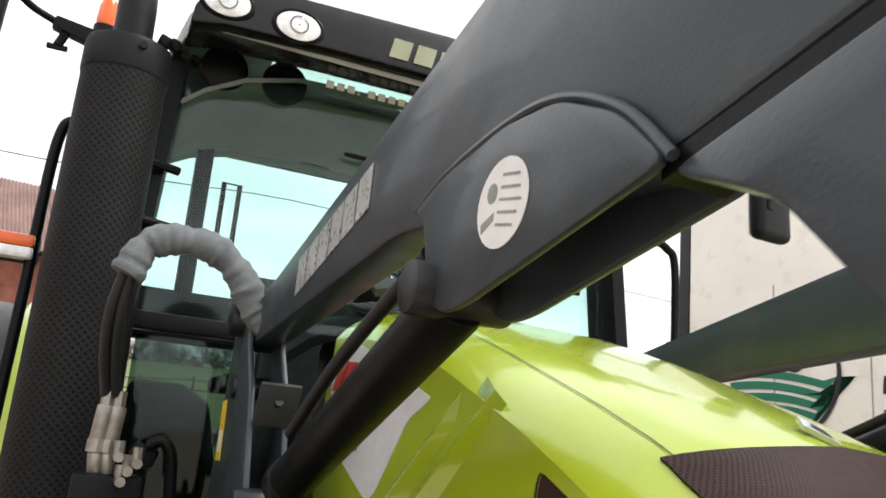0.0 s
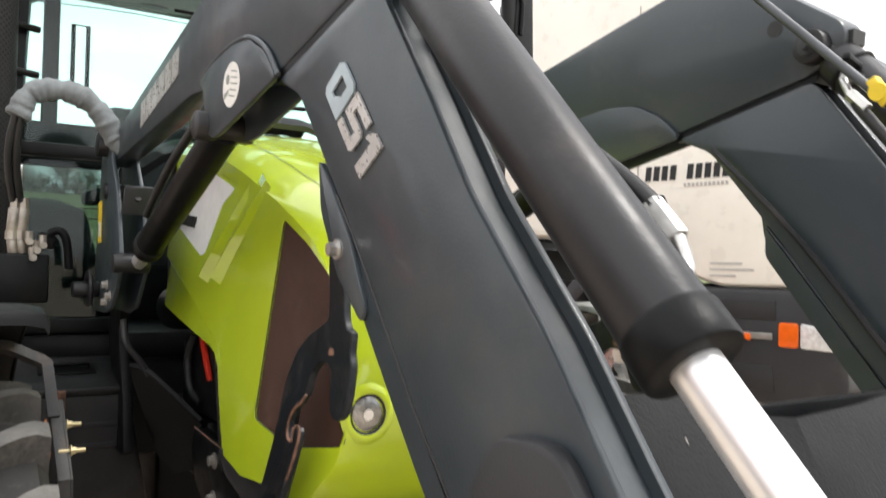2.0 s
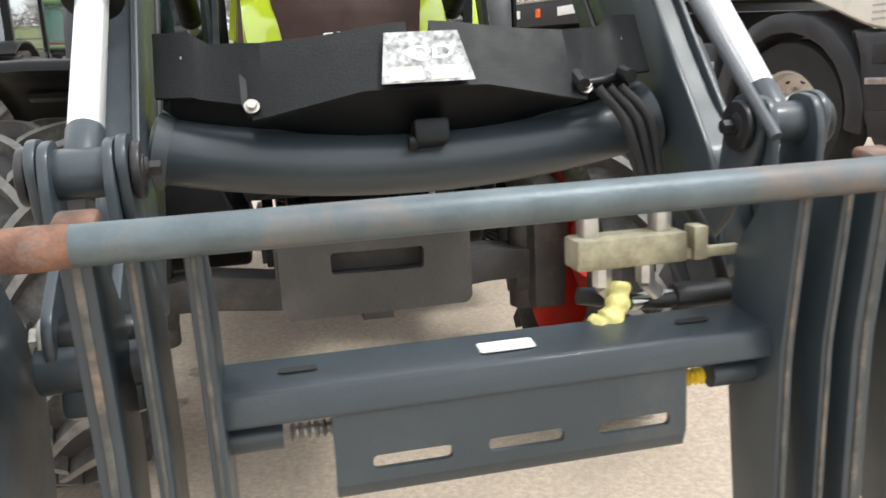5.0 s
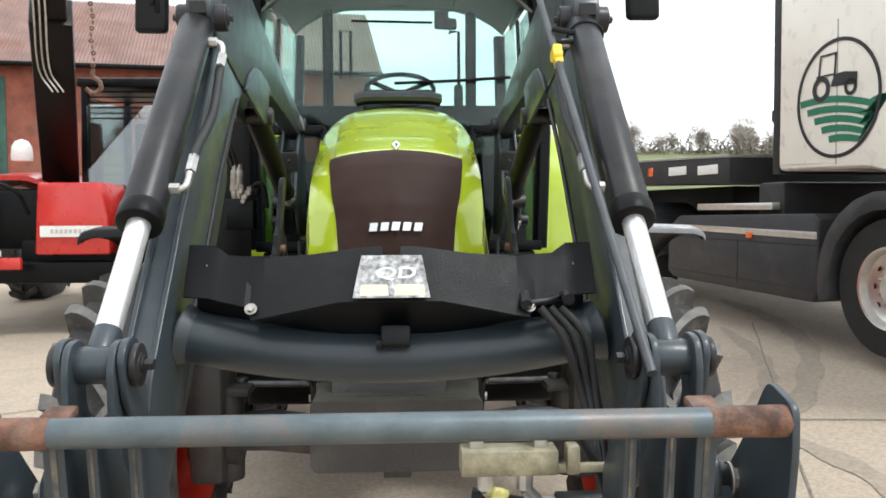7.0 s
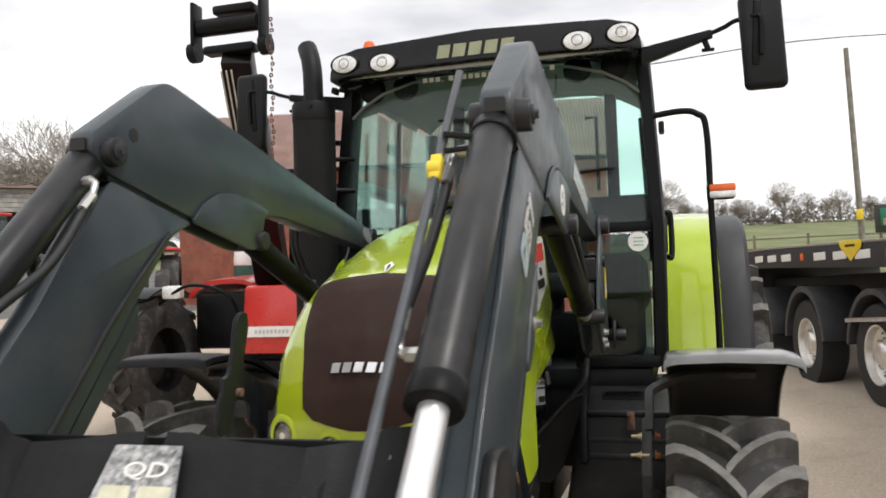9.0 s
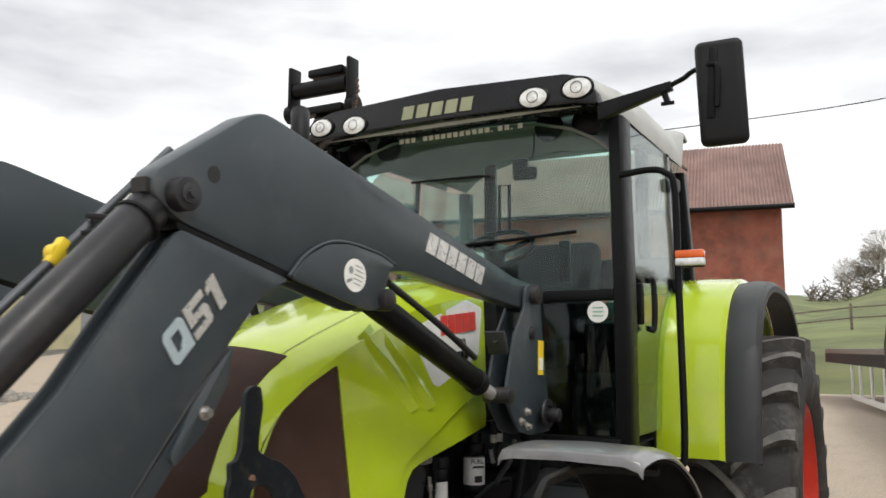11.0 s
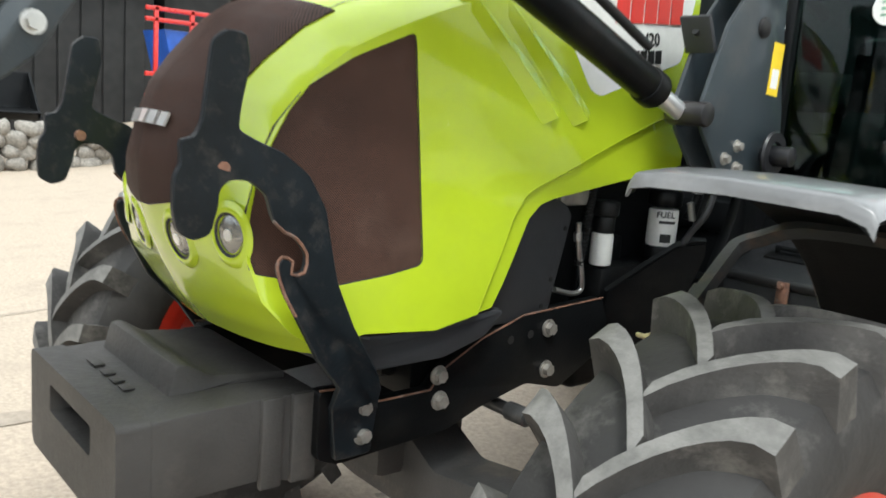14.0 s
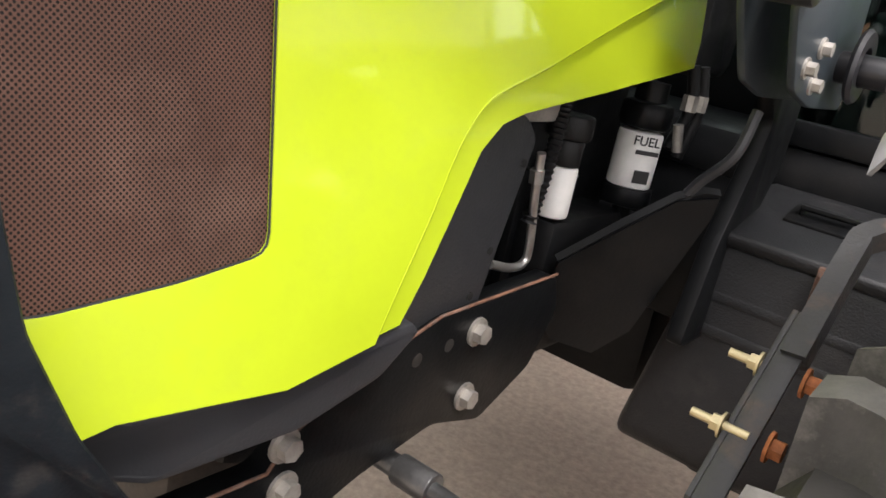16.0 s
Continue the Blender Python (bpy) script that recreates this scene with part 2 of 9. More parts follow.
def mesh_sheet(name, hole, metal_colour, pitch, rough=0.6, dust=None):
    """Punched sheet: rows of dark holes set off by half a pitch."""
    m = material(name, metal_colour, rough, 0.0, 0.2, 5.0, dirt=dust, dirt_amount=0.4, dirt_scale=7.0, spec=0.2)
    nt, ln = m.node_tree.nodes, m.node_tree.links
    b = nt["Principled BSDF"]
    tc = nt.new("ShaderNodeTexCoord")
    sc = nt.new("ShaderNodeMapping")
    sc.inputs["Scale"].default_value = (1 / pitch, 1 / pitch, 1 / pitch)
    ln.new(tc.outputs["UV"], sc.inputs["Vector"])
    vo = nt.new("ShaderNodeTexVoronoi")
    vo.voronoi_dimensions = "2D"
    vo.inputs["Scale"].default_value, vo.inputs["Randomness"].default_value = 1.0, 0.0
    ln.new(sc.outputs["Vector"], vo.inputs["Vector"])
    rp = nt.new("ShaderNodeValToRGB")
    rp.color_ramp.elements[0].position, rp.color_ramp.elements[0].color = 0.30, (1, 1, 1, 1)
    rp.color_ramp.elements[1].position, rp.color_ramp.elements[1].color = 0.36, (0, 0, 0, 1)
    ln.new(vo.outputs["Distance"], rp.inputs["Fac"])
    mx = nt.new("ShaderNodeMixRGB")
    old = b.inputs["Base Color"].links[0].from_socket
    ln.new(rp.outputs["Color"], mx.inputs["Fac"])
    ln.new(old, mx.inputs["Color1"])
    mx.inputs["Color2"].default_value = (*hole, 1)
    ln.new(mx.outputs["Color"], b.inputs["Base Color"])
    bp = nt.new("ShaderNodeBump")
    bp.invert = True
    bp.inputs["Strength"].default_value, bp.inputs["Distance"].default_value = 0.6, 0.003
    ln.new(rp.outputs["Color"], bp.inputs["Height"])
    ln.new(bp.outputs["Normal"], b.inputs["Normal"])
    return m


def glass(name, tint, gloss=0.03):
    m = bpy.data.materials.new(name)
    m.use_nodes = True
    nt, ln = m.node_tree.nodes, m.node_tree.links
    nt.clear()
    out = nt.new("ShaderNodeOutputMaterial")
    tr = nt.new("ShaderNodeBsdfTransparent")
    tr.inputs["Color"].default_value = (*tint, 1)
    gl = nt.new("ShaderNodeBsdfGlossy")
    gl.inputs["Roughness"].default_value = 0.02
    lw = nt.new("ShaderNodeLayerWeight")
    lw.inputs["Blend"].default_value = 0.5
    pw = nt.new("ShaderNodeMath")
    pw.operation = "POWER"
    pw.inputs[1].default_value = 4.0
    ln.new(lw.outputs["Facing"], pw.inputs[0])
    fr = nt.new("ShaderNodeMath")
    fr.operation = "MULTIPLY_ADD"
    fr.inputs[1].default_value, fr.inputs[2].default_value = 0.80, gloss
    ln.new(pw.outputs["Value"], fr.inputs[0])
    mx = nt.new("ShaderNodeMixShader")
    ln.new(fr.outputs["Value"], mx.inputs["Fac"])
    ln.new(tr.outputs["BSDF"], mx.inputs[1])
    ln.new(gl.outputs["BSDF"], mx.inputs[2])
    ln.new(mx.outputs["Shader"], out.inputs["Surface"])
    return m


GREEN = material("lime_green_paint", (0.425, 0.545, 0.018), 0.22, 0, 0.05, 2.5, 0.04, 60, coat=0.8, dirt=(0.34, 0.40, 0.06), dirt_amount=0.35, dirt_scale=2.0)
LOADER = material("loader_grey_paint", (0.030, 0.040, 0.048), 0.40, 0, 0.10, 4.0, 0.08, 220, coat=0.15, dirt=(0.11, 0.10, 0.09), dirt_amount=0.3, dirt_scale=5.0)
LOADER_DARK = material("loader_cylinder_paint", (0.013, 0.013, 0.015), 0.38, 0, 0.2, 7.0, 0.06, 200, spec=0.4, dirt=(0.07, 0.058, 0.05), dirt_amount=0.45, dirt_scale=6.0)
BLACK = material("black_paint", (0.0045, 0.005, 0.0056), 0.4, 0, 0.25, 6.0, 0.1, 160, spec=0.16, dirt=(0.04, 0.035, 0.03), dirt_amount=0.2, dirt_scale=4.0)
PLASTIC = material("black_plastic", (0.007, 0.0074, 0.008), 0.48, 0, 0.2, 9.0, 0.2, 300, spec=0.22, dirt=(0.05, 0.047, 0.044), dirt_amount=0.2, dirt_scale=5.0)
GREYPLASTIC = material("grey_plastic", (0.026, 0.027, 0.030), 0.5, 0, 0.12, 8.0, 0.15, 260)
STAYPAINT = material("worn_black_stay_paint", (0.030, 0.030, 0.031), 0.5, 0, 0.2, 12.0, 0.3, 150, dirt=(0.13, 0.075, 0.045), dirt_amount=0.55, dirt_scale=14.0)
BOXPLASTIC = material("scuffed_black_box_plastic", (0.015, 0.0155, 0.0168), 0.42, 0, 0.2, 8.0, 0.35, 260, spec=0.35, dirt=(0.06, 0.056, 0.052), dirt_amount=0.4, dirt_scale=6.0)
MUDGUARD = material("pale_grey_mudguard", (0.15, 0.15, 0.153), 0.35, 0, 0.15, 7.0, 0.05, 200, coat=0.6, dirt=(0.28, 0.27, 0.26), dirt_amount=0.55, dirt_scale=4.0)
GUARDPAINT = material("scuffed_blue_black_paint", (0.008, 0.011, 0.014), 0.42, 0, 0.3, 8.0, 0.15, 160, spec=0.3, dirt=(0.07, 0.062, 0.055), dirt_amount=0.45, dirt_scale=26.0)
GLOSSBLACK = material("gloss_black_panel", (0.005, 0.005, 0.006), 0.25, 0, 0.2, 5.0, spec=0.35)
RUBBER = material("tyre_rubber", (0.027, 0.025, 0.024), 0.75, 0, 0.3, 9.0, 0.35, 70, dirt=(0.15, 0.14, 0.128), dirt_amount=0.8, dirt_scale=5.0)
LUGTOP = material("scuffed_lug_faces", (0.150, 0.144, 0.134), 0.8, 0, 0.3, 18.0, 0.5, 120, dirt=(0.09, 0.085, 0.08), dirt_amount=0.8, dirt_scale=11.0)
LUGRUBBER = material("worn_lug_rubber", (0.055, 0.051, 0.048), 0.78, 0, 0.3, 14.0, 0.4, 90, dirt=(0.20, 0.185, 0.165), dirt_amount=0.75, dirt_scale=9.0)
CAST = material("cast_iron_paint", (0.038, 0.036, 0.035), 0.62, 0, 0.2, 8.0, 0.35, 120, dirt=(0.15, 0.12, 0.09), dirt_amount=0.5, dirt_scale=5.0)
STEEL = material("zinc_steel", (0.55, 0.54, 0.52), 0.35, 0.9, 0.2, 20.0, 0.1, 200)
CHROME = material("hard_chrome_rod", (0.86, 0.86, 0.86), 0.30, 0.75, 0.05, 10.0, rough_vary=0.05)
GALV = material("grey_bolt_metal", (0.38, 0.36, 0.33), 0.5, 0.7, 0.25, 30.0, 0.2, 200)
WORNEDGE = material("edge_worn_to_bare_metal", (0.075, 0.075, 0.070), 0.55, 0.2, 0.4, 30.0, 0.3, 150, dirt=(0.26, 0.19, 0.13), dirt_amount=0.9, dirt_scale=14.0)
RUST = material("rusty_steel", (0.15, 0.075, 0.048), 0.75, 0.1, 0.6, 26.0, 0.5, 160, dirt=(0.15, 0.15, 0.145), dirt_amount=0.95, dirt_scale=22.0)
WORNSTEEL = material("worn_grey_steel_with_rust", (0.105, 0.13, 0.142), 0.45, 0.35, 0.2, 14.0, 0.15, 140, dirt=(0.20, 0.11, 0.065), dirt_amount=0.75, dirt_scale=7.0)
RED = material("red_rim_paint", (0.56, 0.030, 0.014), 0.35, 0, 0.12, 6.0, 0.05, 100, dirt=(0.30, 0.06, 0.04), dirt_amount=0.4)
WHITE = material("white_decal", (0.78, 0.77, 0.74), 0.4, 0, 0.06, 20.0)
SILVER = material("silver_badge", (0.62, 0.61, 0.59), 0.3, 0.6, 0.15, 25.0)
REDINK = material("red_badge_shapes", (0.62, 0.05, 0.04), 0.4, 0, 0.1, 12.0)
BLACKINK = material("black_print", (0.012, 0.012, 0.012), 0.5, 0, 0.1, 12.0)
BLUEBADGE = material("pale_blue_badge", (0.42, 0.50, 0.54), 0.35, 0.3, 0.1, 20.0)
ORANGE = material("orange_lens", (0.80, 0.13, 0.010), 0.2, 0, 0.1, 12.0, coat=0.4)
YELLOW = material("yellow_marking", (0.80, 0.58, 0.03), 0.45, 0, 0.1, 14.0)
HEADLENS = material("clear_headlamp_glass", (0.30, 0.30, 0.29), 0.10, 0.85, 0.35, 45.0, 0.8, 120, coat=1.0)
CLEARLENS = material("clear_lamp_lens", (0.80, 0.80, 0.79), 0.2, 0.25, 0.2, 30.0, 0.5, 90)
HOSE = material("hydraulic_hose_rubber", (0.010, 0.010, 0.0105), 0.55, 0, 0.2, 15.0, 0.2, 300)
SLEEVE = material("grey_woven_hose_sleeve", (0.17, 0.185, 0.19), 0.8, 0, 0.2, 25.0, 0.9, 380)
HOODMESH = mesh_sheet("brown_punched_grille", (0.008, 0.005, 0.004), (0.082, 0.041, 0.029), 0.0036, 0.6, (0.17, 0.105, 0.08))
# the side mesh again, with the shade on the nose put into its colour
NOSEMESH = mesh_sheet("shaded_brown_punched_grille", (0.006, 0.004, 0.0035), (0.056, 0.029, 0.022), 0.0036, 0.6, (0.09, 0.06, 0.05))
EXHMESH = mesh_sheet("black_punched_heat_guard", (0.0015, 0.0015, 0.0015), (0.012, 0.0115, 0.011), 0.013)
CABGLASS = glass("green_tinted_glass", (0.85, 0.955, 0.925))
SIDEGLASS = glass("pale_tinted_glass", (0.86, 0.955, 0.93))
# deeper tint than the other panes: the dark cab inside put into the glass
LOWGLASS = glass("dark_inside_tinted_glass", (0.36, 0.46, 0.43))
CREAM = material("grey_cab_lining", (0.17, 0.18, 0.17), 0.85, 0, 0.1, 12.0, 0.3, 200)
SEATCLOTH = material("dark_seat_cloth", (0.024, 0.026, 0.028), 0.9, 0, 0.2, 20.0)


# ---- the front loader ----
def set_uv(ob, fn):
    me = ob.data
    uv = me.uv_layers.new(name="UVMap")
    for lp in me.loops:
        uv.data[lp.index].uv = fn(me.vertices[lp.vertex_index].co)
    return ob


UPPER = [(1.078, 1.815), (1.063, 1.850), (1.03, 1.866), (-0.36, 2.144), (-0.41, 2.151), (-0.46, 2.133), (-0.70, 1.968), (-0.705, 1.925), (-0.635, 1.880), (-0.305, 1.806),
         (0.19, 1.855), (0.95, 1.789), (1.05, 1.775)]
LEG = [(-0.640, 1.868), (-0.312, 1.794), (-0.40, 1.757), (-0.583, 1.553), (-0.751, 1.347), (-0.944, 1.138), (-1.02, 1.045), (-1.115, 0.925), (-1.165, 0.895), (-1.225, 0.91),
       (-1.25, 0.97), (-1.245, 1.06), (-1.215, 1.15), (-1.146, 1.240), (-1.068, 1.336), (-0.99, 1.438), (-0.86, 1.578), (-0.775, 1.695)]
STRIP = [(-0.535, 1.600), (-0.589, 1.543), (-0.757, 1.338), (-0.950, 1.130), (-1.026, 1.038), (-1.075, 0.965), (-1.03, 0.975), (-0.82, 1.200), (-0.757, 1.268), (-0.645, 1.400), (-0.535, 1.535)]
KNEE = [(-0.325, 1.798), (-0.27, 1.850), (-0.19, 1.888), (-0.10, 1.897), (0.03, 1.884), (0.105, 1.862), (0.075, 1.846), (0.045, 1.755), (0.010, 1.738), (-0.035, 1.740)]
TOWER = [(0.946, 1.820), (0.955, 1.860), (1.0, 1.878), (1.06, 1.872), (1.09, 1.840), (1.115, 1.635), (1.150, 1.50), (1.175, 1.342), (0.99, 1.342), (0.892, 1.362), (0.80, 1.46), (0.79, 1.512),
         (0.86, 1.690), (0.944, 1.789)]
loader = thing("front_loader", (0, -0.3, 1.2), "dark grey steel front loader with raised arms and bare tool carrier", "loader")
PIN_Y, PIN_Z = -1.363, 1.203


def loader_side(s):
    xo, xi = (0.510, 0.446) if s > 0 else (-0.495, -0.433)
    arm = part("loader_arm", prism(bmesh.new(), rounded(UPPER, 0.03, 3), "x", xi, xo, 0.007), LOADER, loader, "dark grey boxed steel arm, bent at the knee", 30)
    bm = bmesh.new()
    for x in (xi, xo - 0.011 * s):
        prism(bm, rounded(LEG, 0.02, 3), "x", x, x + 0.011 * s, 0.003)
    core = [(y + 0.010, z - 0.008) if k > 12 or k == 0 else (y, z) for k, (y, z) in enumerate(LEG)]
    prism(bm, rounded(core, 0.015, 3), "x", xi + 0.010 * s, xo - 0.010 * s)
    part("loader_leg", bm, LOADER, loader, "sloping lower half of the arm between two side plates", 30)
    part("leg_channel", prism(bmesh.new(), rounded(STRIP, 0.010, 3), "x", xi + 0.004 * s, xo - 0.003 * s, 0.004), LOADER, loader, "folded channel along the underside of the leg", 30)
    bm = bmesh.new()
    tube(bm, [(xo - 0.002 * s, y, z) for y, z in [(-0.54, 1.595)] + STRIP[1:5]], 0.0028, 6, curve=False)
    part("channel_groove", bm, BLACKINK, loader)
    part("knee_plate", prism(bmesh.new(), rounded(KNEE, 0.02, 3), "x", xo, xo + 0.010 * s, 0.003), LOADER, loader, "curved gusset plate under the arm")
    part("knee_plate", prism(bmesh.new(), rounded(KNEE, 0.02, 3), "x", xi, xi - 0.010 * s, 0.003), LOADER, loader)
    bm = bmesh.new()
    tube(bm, [(xo + 0.005 * s, y, z + 0.003) for y, z in KNEE[:6]], 0.0048, 8)
    part("weld_bead", bm, LOADER, loader)
    # black strip standing for the dark open gap between arm and leg
    bm = bmesh.new()
    prism(bm, [(-0.645, 1.880), (-0.305, 1.806), (-0.305, 1.790), (-0.640, 1.866)], "x", xi + 0.006 * s, xo - 0.002 * s)
    part("seam_strip", bm, BLACK, loader)
    # round boss, hole and tab bolt
    bm = bmesh.new()
    cyl(bm, (xi - 0.028 * s, -0.645, 1.930), (xo + 0.030 * s, -0.645, 1.930), 0.033, 28, bev=0.003)
    pin = part("knee_pin", bm, LOADER_DARK, loader, "thick pivot pin through the knee")
    for x, d in ((xi - 0.028 * s, -s), (xo + 0.030 * s, s)):
        bm = bmesh.new()
        cyl(bm, (x, -0.645, 1.930), (x + 0.004 * d, -0.645, 1.930), 0.020, 20, bev=0.001)
        bolt(bm, (x + 0.004 * d, -0.645, 1.930), (d, 0, 0), 0.009, 0.007)
        part("pin_bolt", bm, GREYPLASTIC, pin)
    bm = bmesh.new()
    cyl(bm, (xo - 0.02 * s, -0.555, 1.987), (xo + 0.0012 * s, -0.555, 1.987), 0.017, 18)
    part("bore_hole", bm, BLACKINK, loader)
    bm = bmesh.new()
    cyl(bm, (xi + 0.02 * s, -0.555, 1.987), (xi - 0.0012 * s, -0.555, 1.987), 0.017, 18)
    part("bore_hole", bm, BLACKINK, loader)
    bm = bmesh.new()
    prism(bm, rounded([(-0.485, 1.650), (-0.535, 1.600), (-0.590, 1.535), (-0.640, 1.445), (-0.628, 1.425), (-0.555, 1.485), (-0.497, 1.575)], 0.012), "x", xo - 0.010 * s, xo + 0.004 * s, 0.003)
    part("stay_bracket", bm, LOADER, loader)
    bm = bmesh.new()
    bolt(bm, (xo + 0.004 * s, -0.560, 1.520), (s, 0, 0), 0.0095, 0.012)
    part("bolt", bm, STEEL, loader)
    # open end of the box at the knee
    bm = bmesh.new()
    prism(bm, [(-0.712, 1.955), (-0.710, 1.928), (-0.66, 1.905), (-0.67, 1.95)], "x", xi + 0.012 * s, xo - 0.012 * s)
    part("box_end", bm, BLACKINK, loader)
    # tilt cylinder
    xc = 0.470 if s > 0 else -0.474
    a, b = Vector((xc, -0.655, 1.925)), Vector((xc, PIN_Y, PIN_Z))
    d = (b - a).normalized()
    mid = a + d * 0.685
    bm = bmesh.new()
    cyl(bm, a + d * 0.03, mid, 0.0415, 28, bev=0.004)
    cyl(bm, a - d * 0.03, a + d * 0.05, 0.032, 20, bev=0.006)
    barrel = part("tilt_cylinder", bm, LOADER_DARK, loader, "black hydraulic cylinder barrel with scratches")
    bm = bmesh.new()
    cyl(bm, mid - d * 0.03, mid + d * 0.012, 0.0445, 28, bev=0.005)
    part("gland_ring", bm, BLACK, barrel)
    bm = bmesh.new()
    cyl(bm, mid, b - d * 0.03, 0.0225, 24)
    part("rod", bm, CHROME, barrel, "bright chromed rod")
    bm = bmesh.new()
    cyl(bm, b - d * 0.07, b, 0.024, 20, bev=0.004)
    cyl(bm, b - Vector((0.042, 0, 0)), b + Vector((0.042, 0, 0)), 0.031, 24, bev=0.004)
    part("rod_eye", bm, LOADER, barrel)
    bm = bmesh.new()
    up = Vector((0, 0.68, -0.74))
    for k, g in ((0.60, 1), (0.10, -1)):
        p = a + d * k + Vector((-0.04 * s, 0, 0))
        bm = bmesh.new()
        tube(bm, [p, p + Vector((-0.018 * s, 0.0, 0)), p + Vector((-0.031 * s, 0.004 * g, 0.008 * g)), p + Vector((-0.035 * s, 0.018 * g, 0.034 * g))], 0.0078, 10)
        cyl(bm, p, p + Vector((-0.02 * s, 0, 0)), 0.012, 6)
        e = p + Vector((-0.035 * s, 0.018 * g, 0.034 * g))
        cyl(bm, e, e - d * (0.045 * g), 0.0115, 6)
        part("hose_fitting", bm, STEEL, barrel, "zinc plated elbow fitting")
    bm = bmesh.new()
    p, q = a + d * 0.60 + Vector((-0.075 * s, 0.045, 0.062)), a + d * 0.10 + Vector((-0.075 * s, -0.03, -0.050))
    tube(bm, [p, p + (q - p) * 0.1 + Vector((0, 0.004, 0.0)), p + (q - p) * 0.5 + Vector((-0.004 * s, 0.022, -0.012)), p + (q - p) * 0.9 + Vector((0, 0.01, 0)), q], 0.0105, 10)
    part("hose", bm, HOSE, loader, "black rubber hydraulic hose")
    bm = bmesh.new()
    tube(bm, [(0.431 * s, -0.42, 1.76), (0.431 * s, -0.62, 1.57), (0.431 * s, -0.83, 1.33), (0.431 * s, -1.00, 1.16)], 0.006, 8)
    part("oil_pipe", bm, LOADER_DARK, loader, "thin steel oil pipe along the leg")
    # links at the tool end
    for k, x in enumerate((xc - 0.050, xc + 0.050)):
        bm = bmesh.new()
        w = 0.013
        side = [(PIN_Y - 0.045, PIN_Z + 0.02), (PIN_Y - 0.02, PIN_Z + 0.046), (PIN_Y + 0.03, PIN_Z + 0.042), (PIN_Y + 0.05, PIN_Z), (PIN_Y + 0.070, 1.11), (-1.195, 1.045), (-1.165, 1.00), (-1.19, 0.965),
                (-1.24, 0.985), (-1.32, 1.06), (PIN_Y - 0.03, PIN_Z - 0.05)]
        prism(bm, rounded(side, 0.02, 3), "x", x - w / 2, x + w / 2, 0.003)
        part("link_plate", bm, LOADER, loader, "flat steel link to the leg")
        bm = bmesh.new()
        x2 = x - 0.0145 * (1 if k else -1)
        side = [(PIN_Y + 0.04, PIN_Z + 0.01), (PIN_Y + 0.015, PIN_Z + 0.044), (PIN_Y - 0.035, PIN_Z + 0.038), (PIN_Y - 0.050, PIN_Z), (-1.41, 1.11), (-1.495, 1.055), (-1.495, 1.00), (-1.44, 0.99), (-1.385, 1.05), (-1.345, 1.13)]
        prism(bm, rounded(side, 0.02, 3), "x", x2 - w / 2, x2 + w / 2, 0.003)
        part("link_plate", bm, LOADER, loader, "curved steel link to the tool carrier")
    bm = bmesh.new()
    cyl(bm, (xc - 0.072, PIN_Y, PIN_Z), (xc + 0.072, PIN_Y, PIN_Z), 0.020, 20, bev=0.004)
    for x in (xc - 0.064, xc + 0.064):
        cyl(bm, (x - 0.006, PIN_Y, PIN_Z), (x + 0.006, PIN_Y, PIN_Z), 0.036, 24, bev=0.003)
    bolt(bm, (xc - 0.072 * s, PIN_Y, PIN_Z), (-s, 0, 0), 0.010, 0.014)
    part("link_pin", bm, LOADER_DARK, loader, "pivot pin with round washers")
    for y, z in ((-1.205, 1.005), (-1.456, 1.026), (-1.310, 0.940)):
        bm = bmesh.new()
        cyl(bm, (xi - 0.012 * s, y, z), (xo + 0.024 * s, y, z), 0.024, 20, bev=0.004)
        pin = part("pivot_pin", bm, LOADER_DARK, loader, "dark pivot pin")
        bm = bmesh.new()
        cyl(bm, (xo + 0.024 * s, y, z), (xo + 0.030 * s, y, z), 0.026, 24, bev=0.002)
        cyl(bm, (xo + 0.029 * s, y, z), (xo + 0.040 * s, y, z), 0.017, 6)
        part("bolt_head", bm, GALV, pin, "galvanised bolt head")
    # oval knee sticker, model badge and name shapes
    m = plane_pose((xo + 0.0105 * s, -0.082 if s > 0 else -0.108, 1.822), (0, s, 0), (0, 0, 1))
    part("oval_sticker", flat(bmesh.new(), disc(0.041, 32, 1.12), m, 0.001), WHITE, loader, "round white dealer sticker")
    bm = bmesh.new()
    mm = m @ Matrix.Translation((0.006, 0, 0.001)) @ pose(0, 0, 0, 0, 0, -12) @ Matrix.Scale(0.86, 4)
    for i in range(5):
        flat(bm, [(-0.012, 0.026 - i * 0.013), (0.034 - abs(i - 2) * 0.005, 0.026 - i * 0.013), (0.034 - abs(i - 2) * 0.005, 0.029 - i * 0.013), (-0.012, 0.029 - i * 0.013)], mm, 0.0006)
    flat(bm, [(-0.045, -0.025), (-0.02, -0.012), (-0.018, -0.02), (-0.042, -0.035)], mm, 0.0006)
    flat(bm, disc(0.011, 14), mm @ Matrix.Translation((-0.03, 0.008, 0)), 0.0006)
    part("sticker_print", bm, material("faded_sticker_print", (0.24, 0.26, 0.24), 0.6, 0, 0.2, 40.0), loader)
    # badge on the leg, letters along the leg
    along = Vector((0, 0.131, 0.137)).normalized() if s > 0 else Vector((0, -0.131, -0.150)).normalized()
    shift = Vector((0, 0, -0.007 if s < 0 else 0.0))
    m = plane_pose(Vector((xo + 0.001 * s, -0.590, 1.700)) + shift, along, Vector((s, 0, 0)).cross(along))
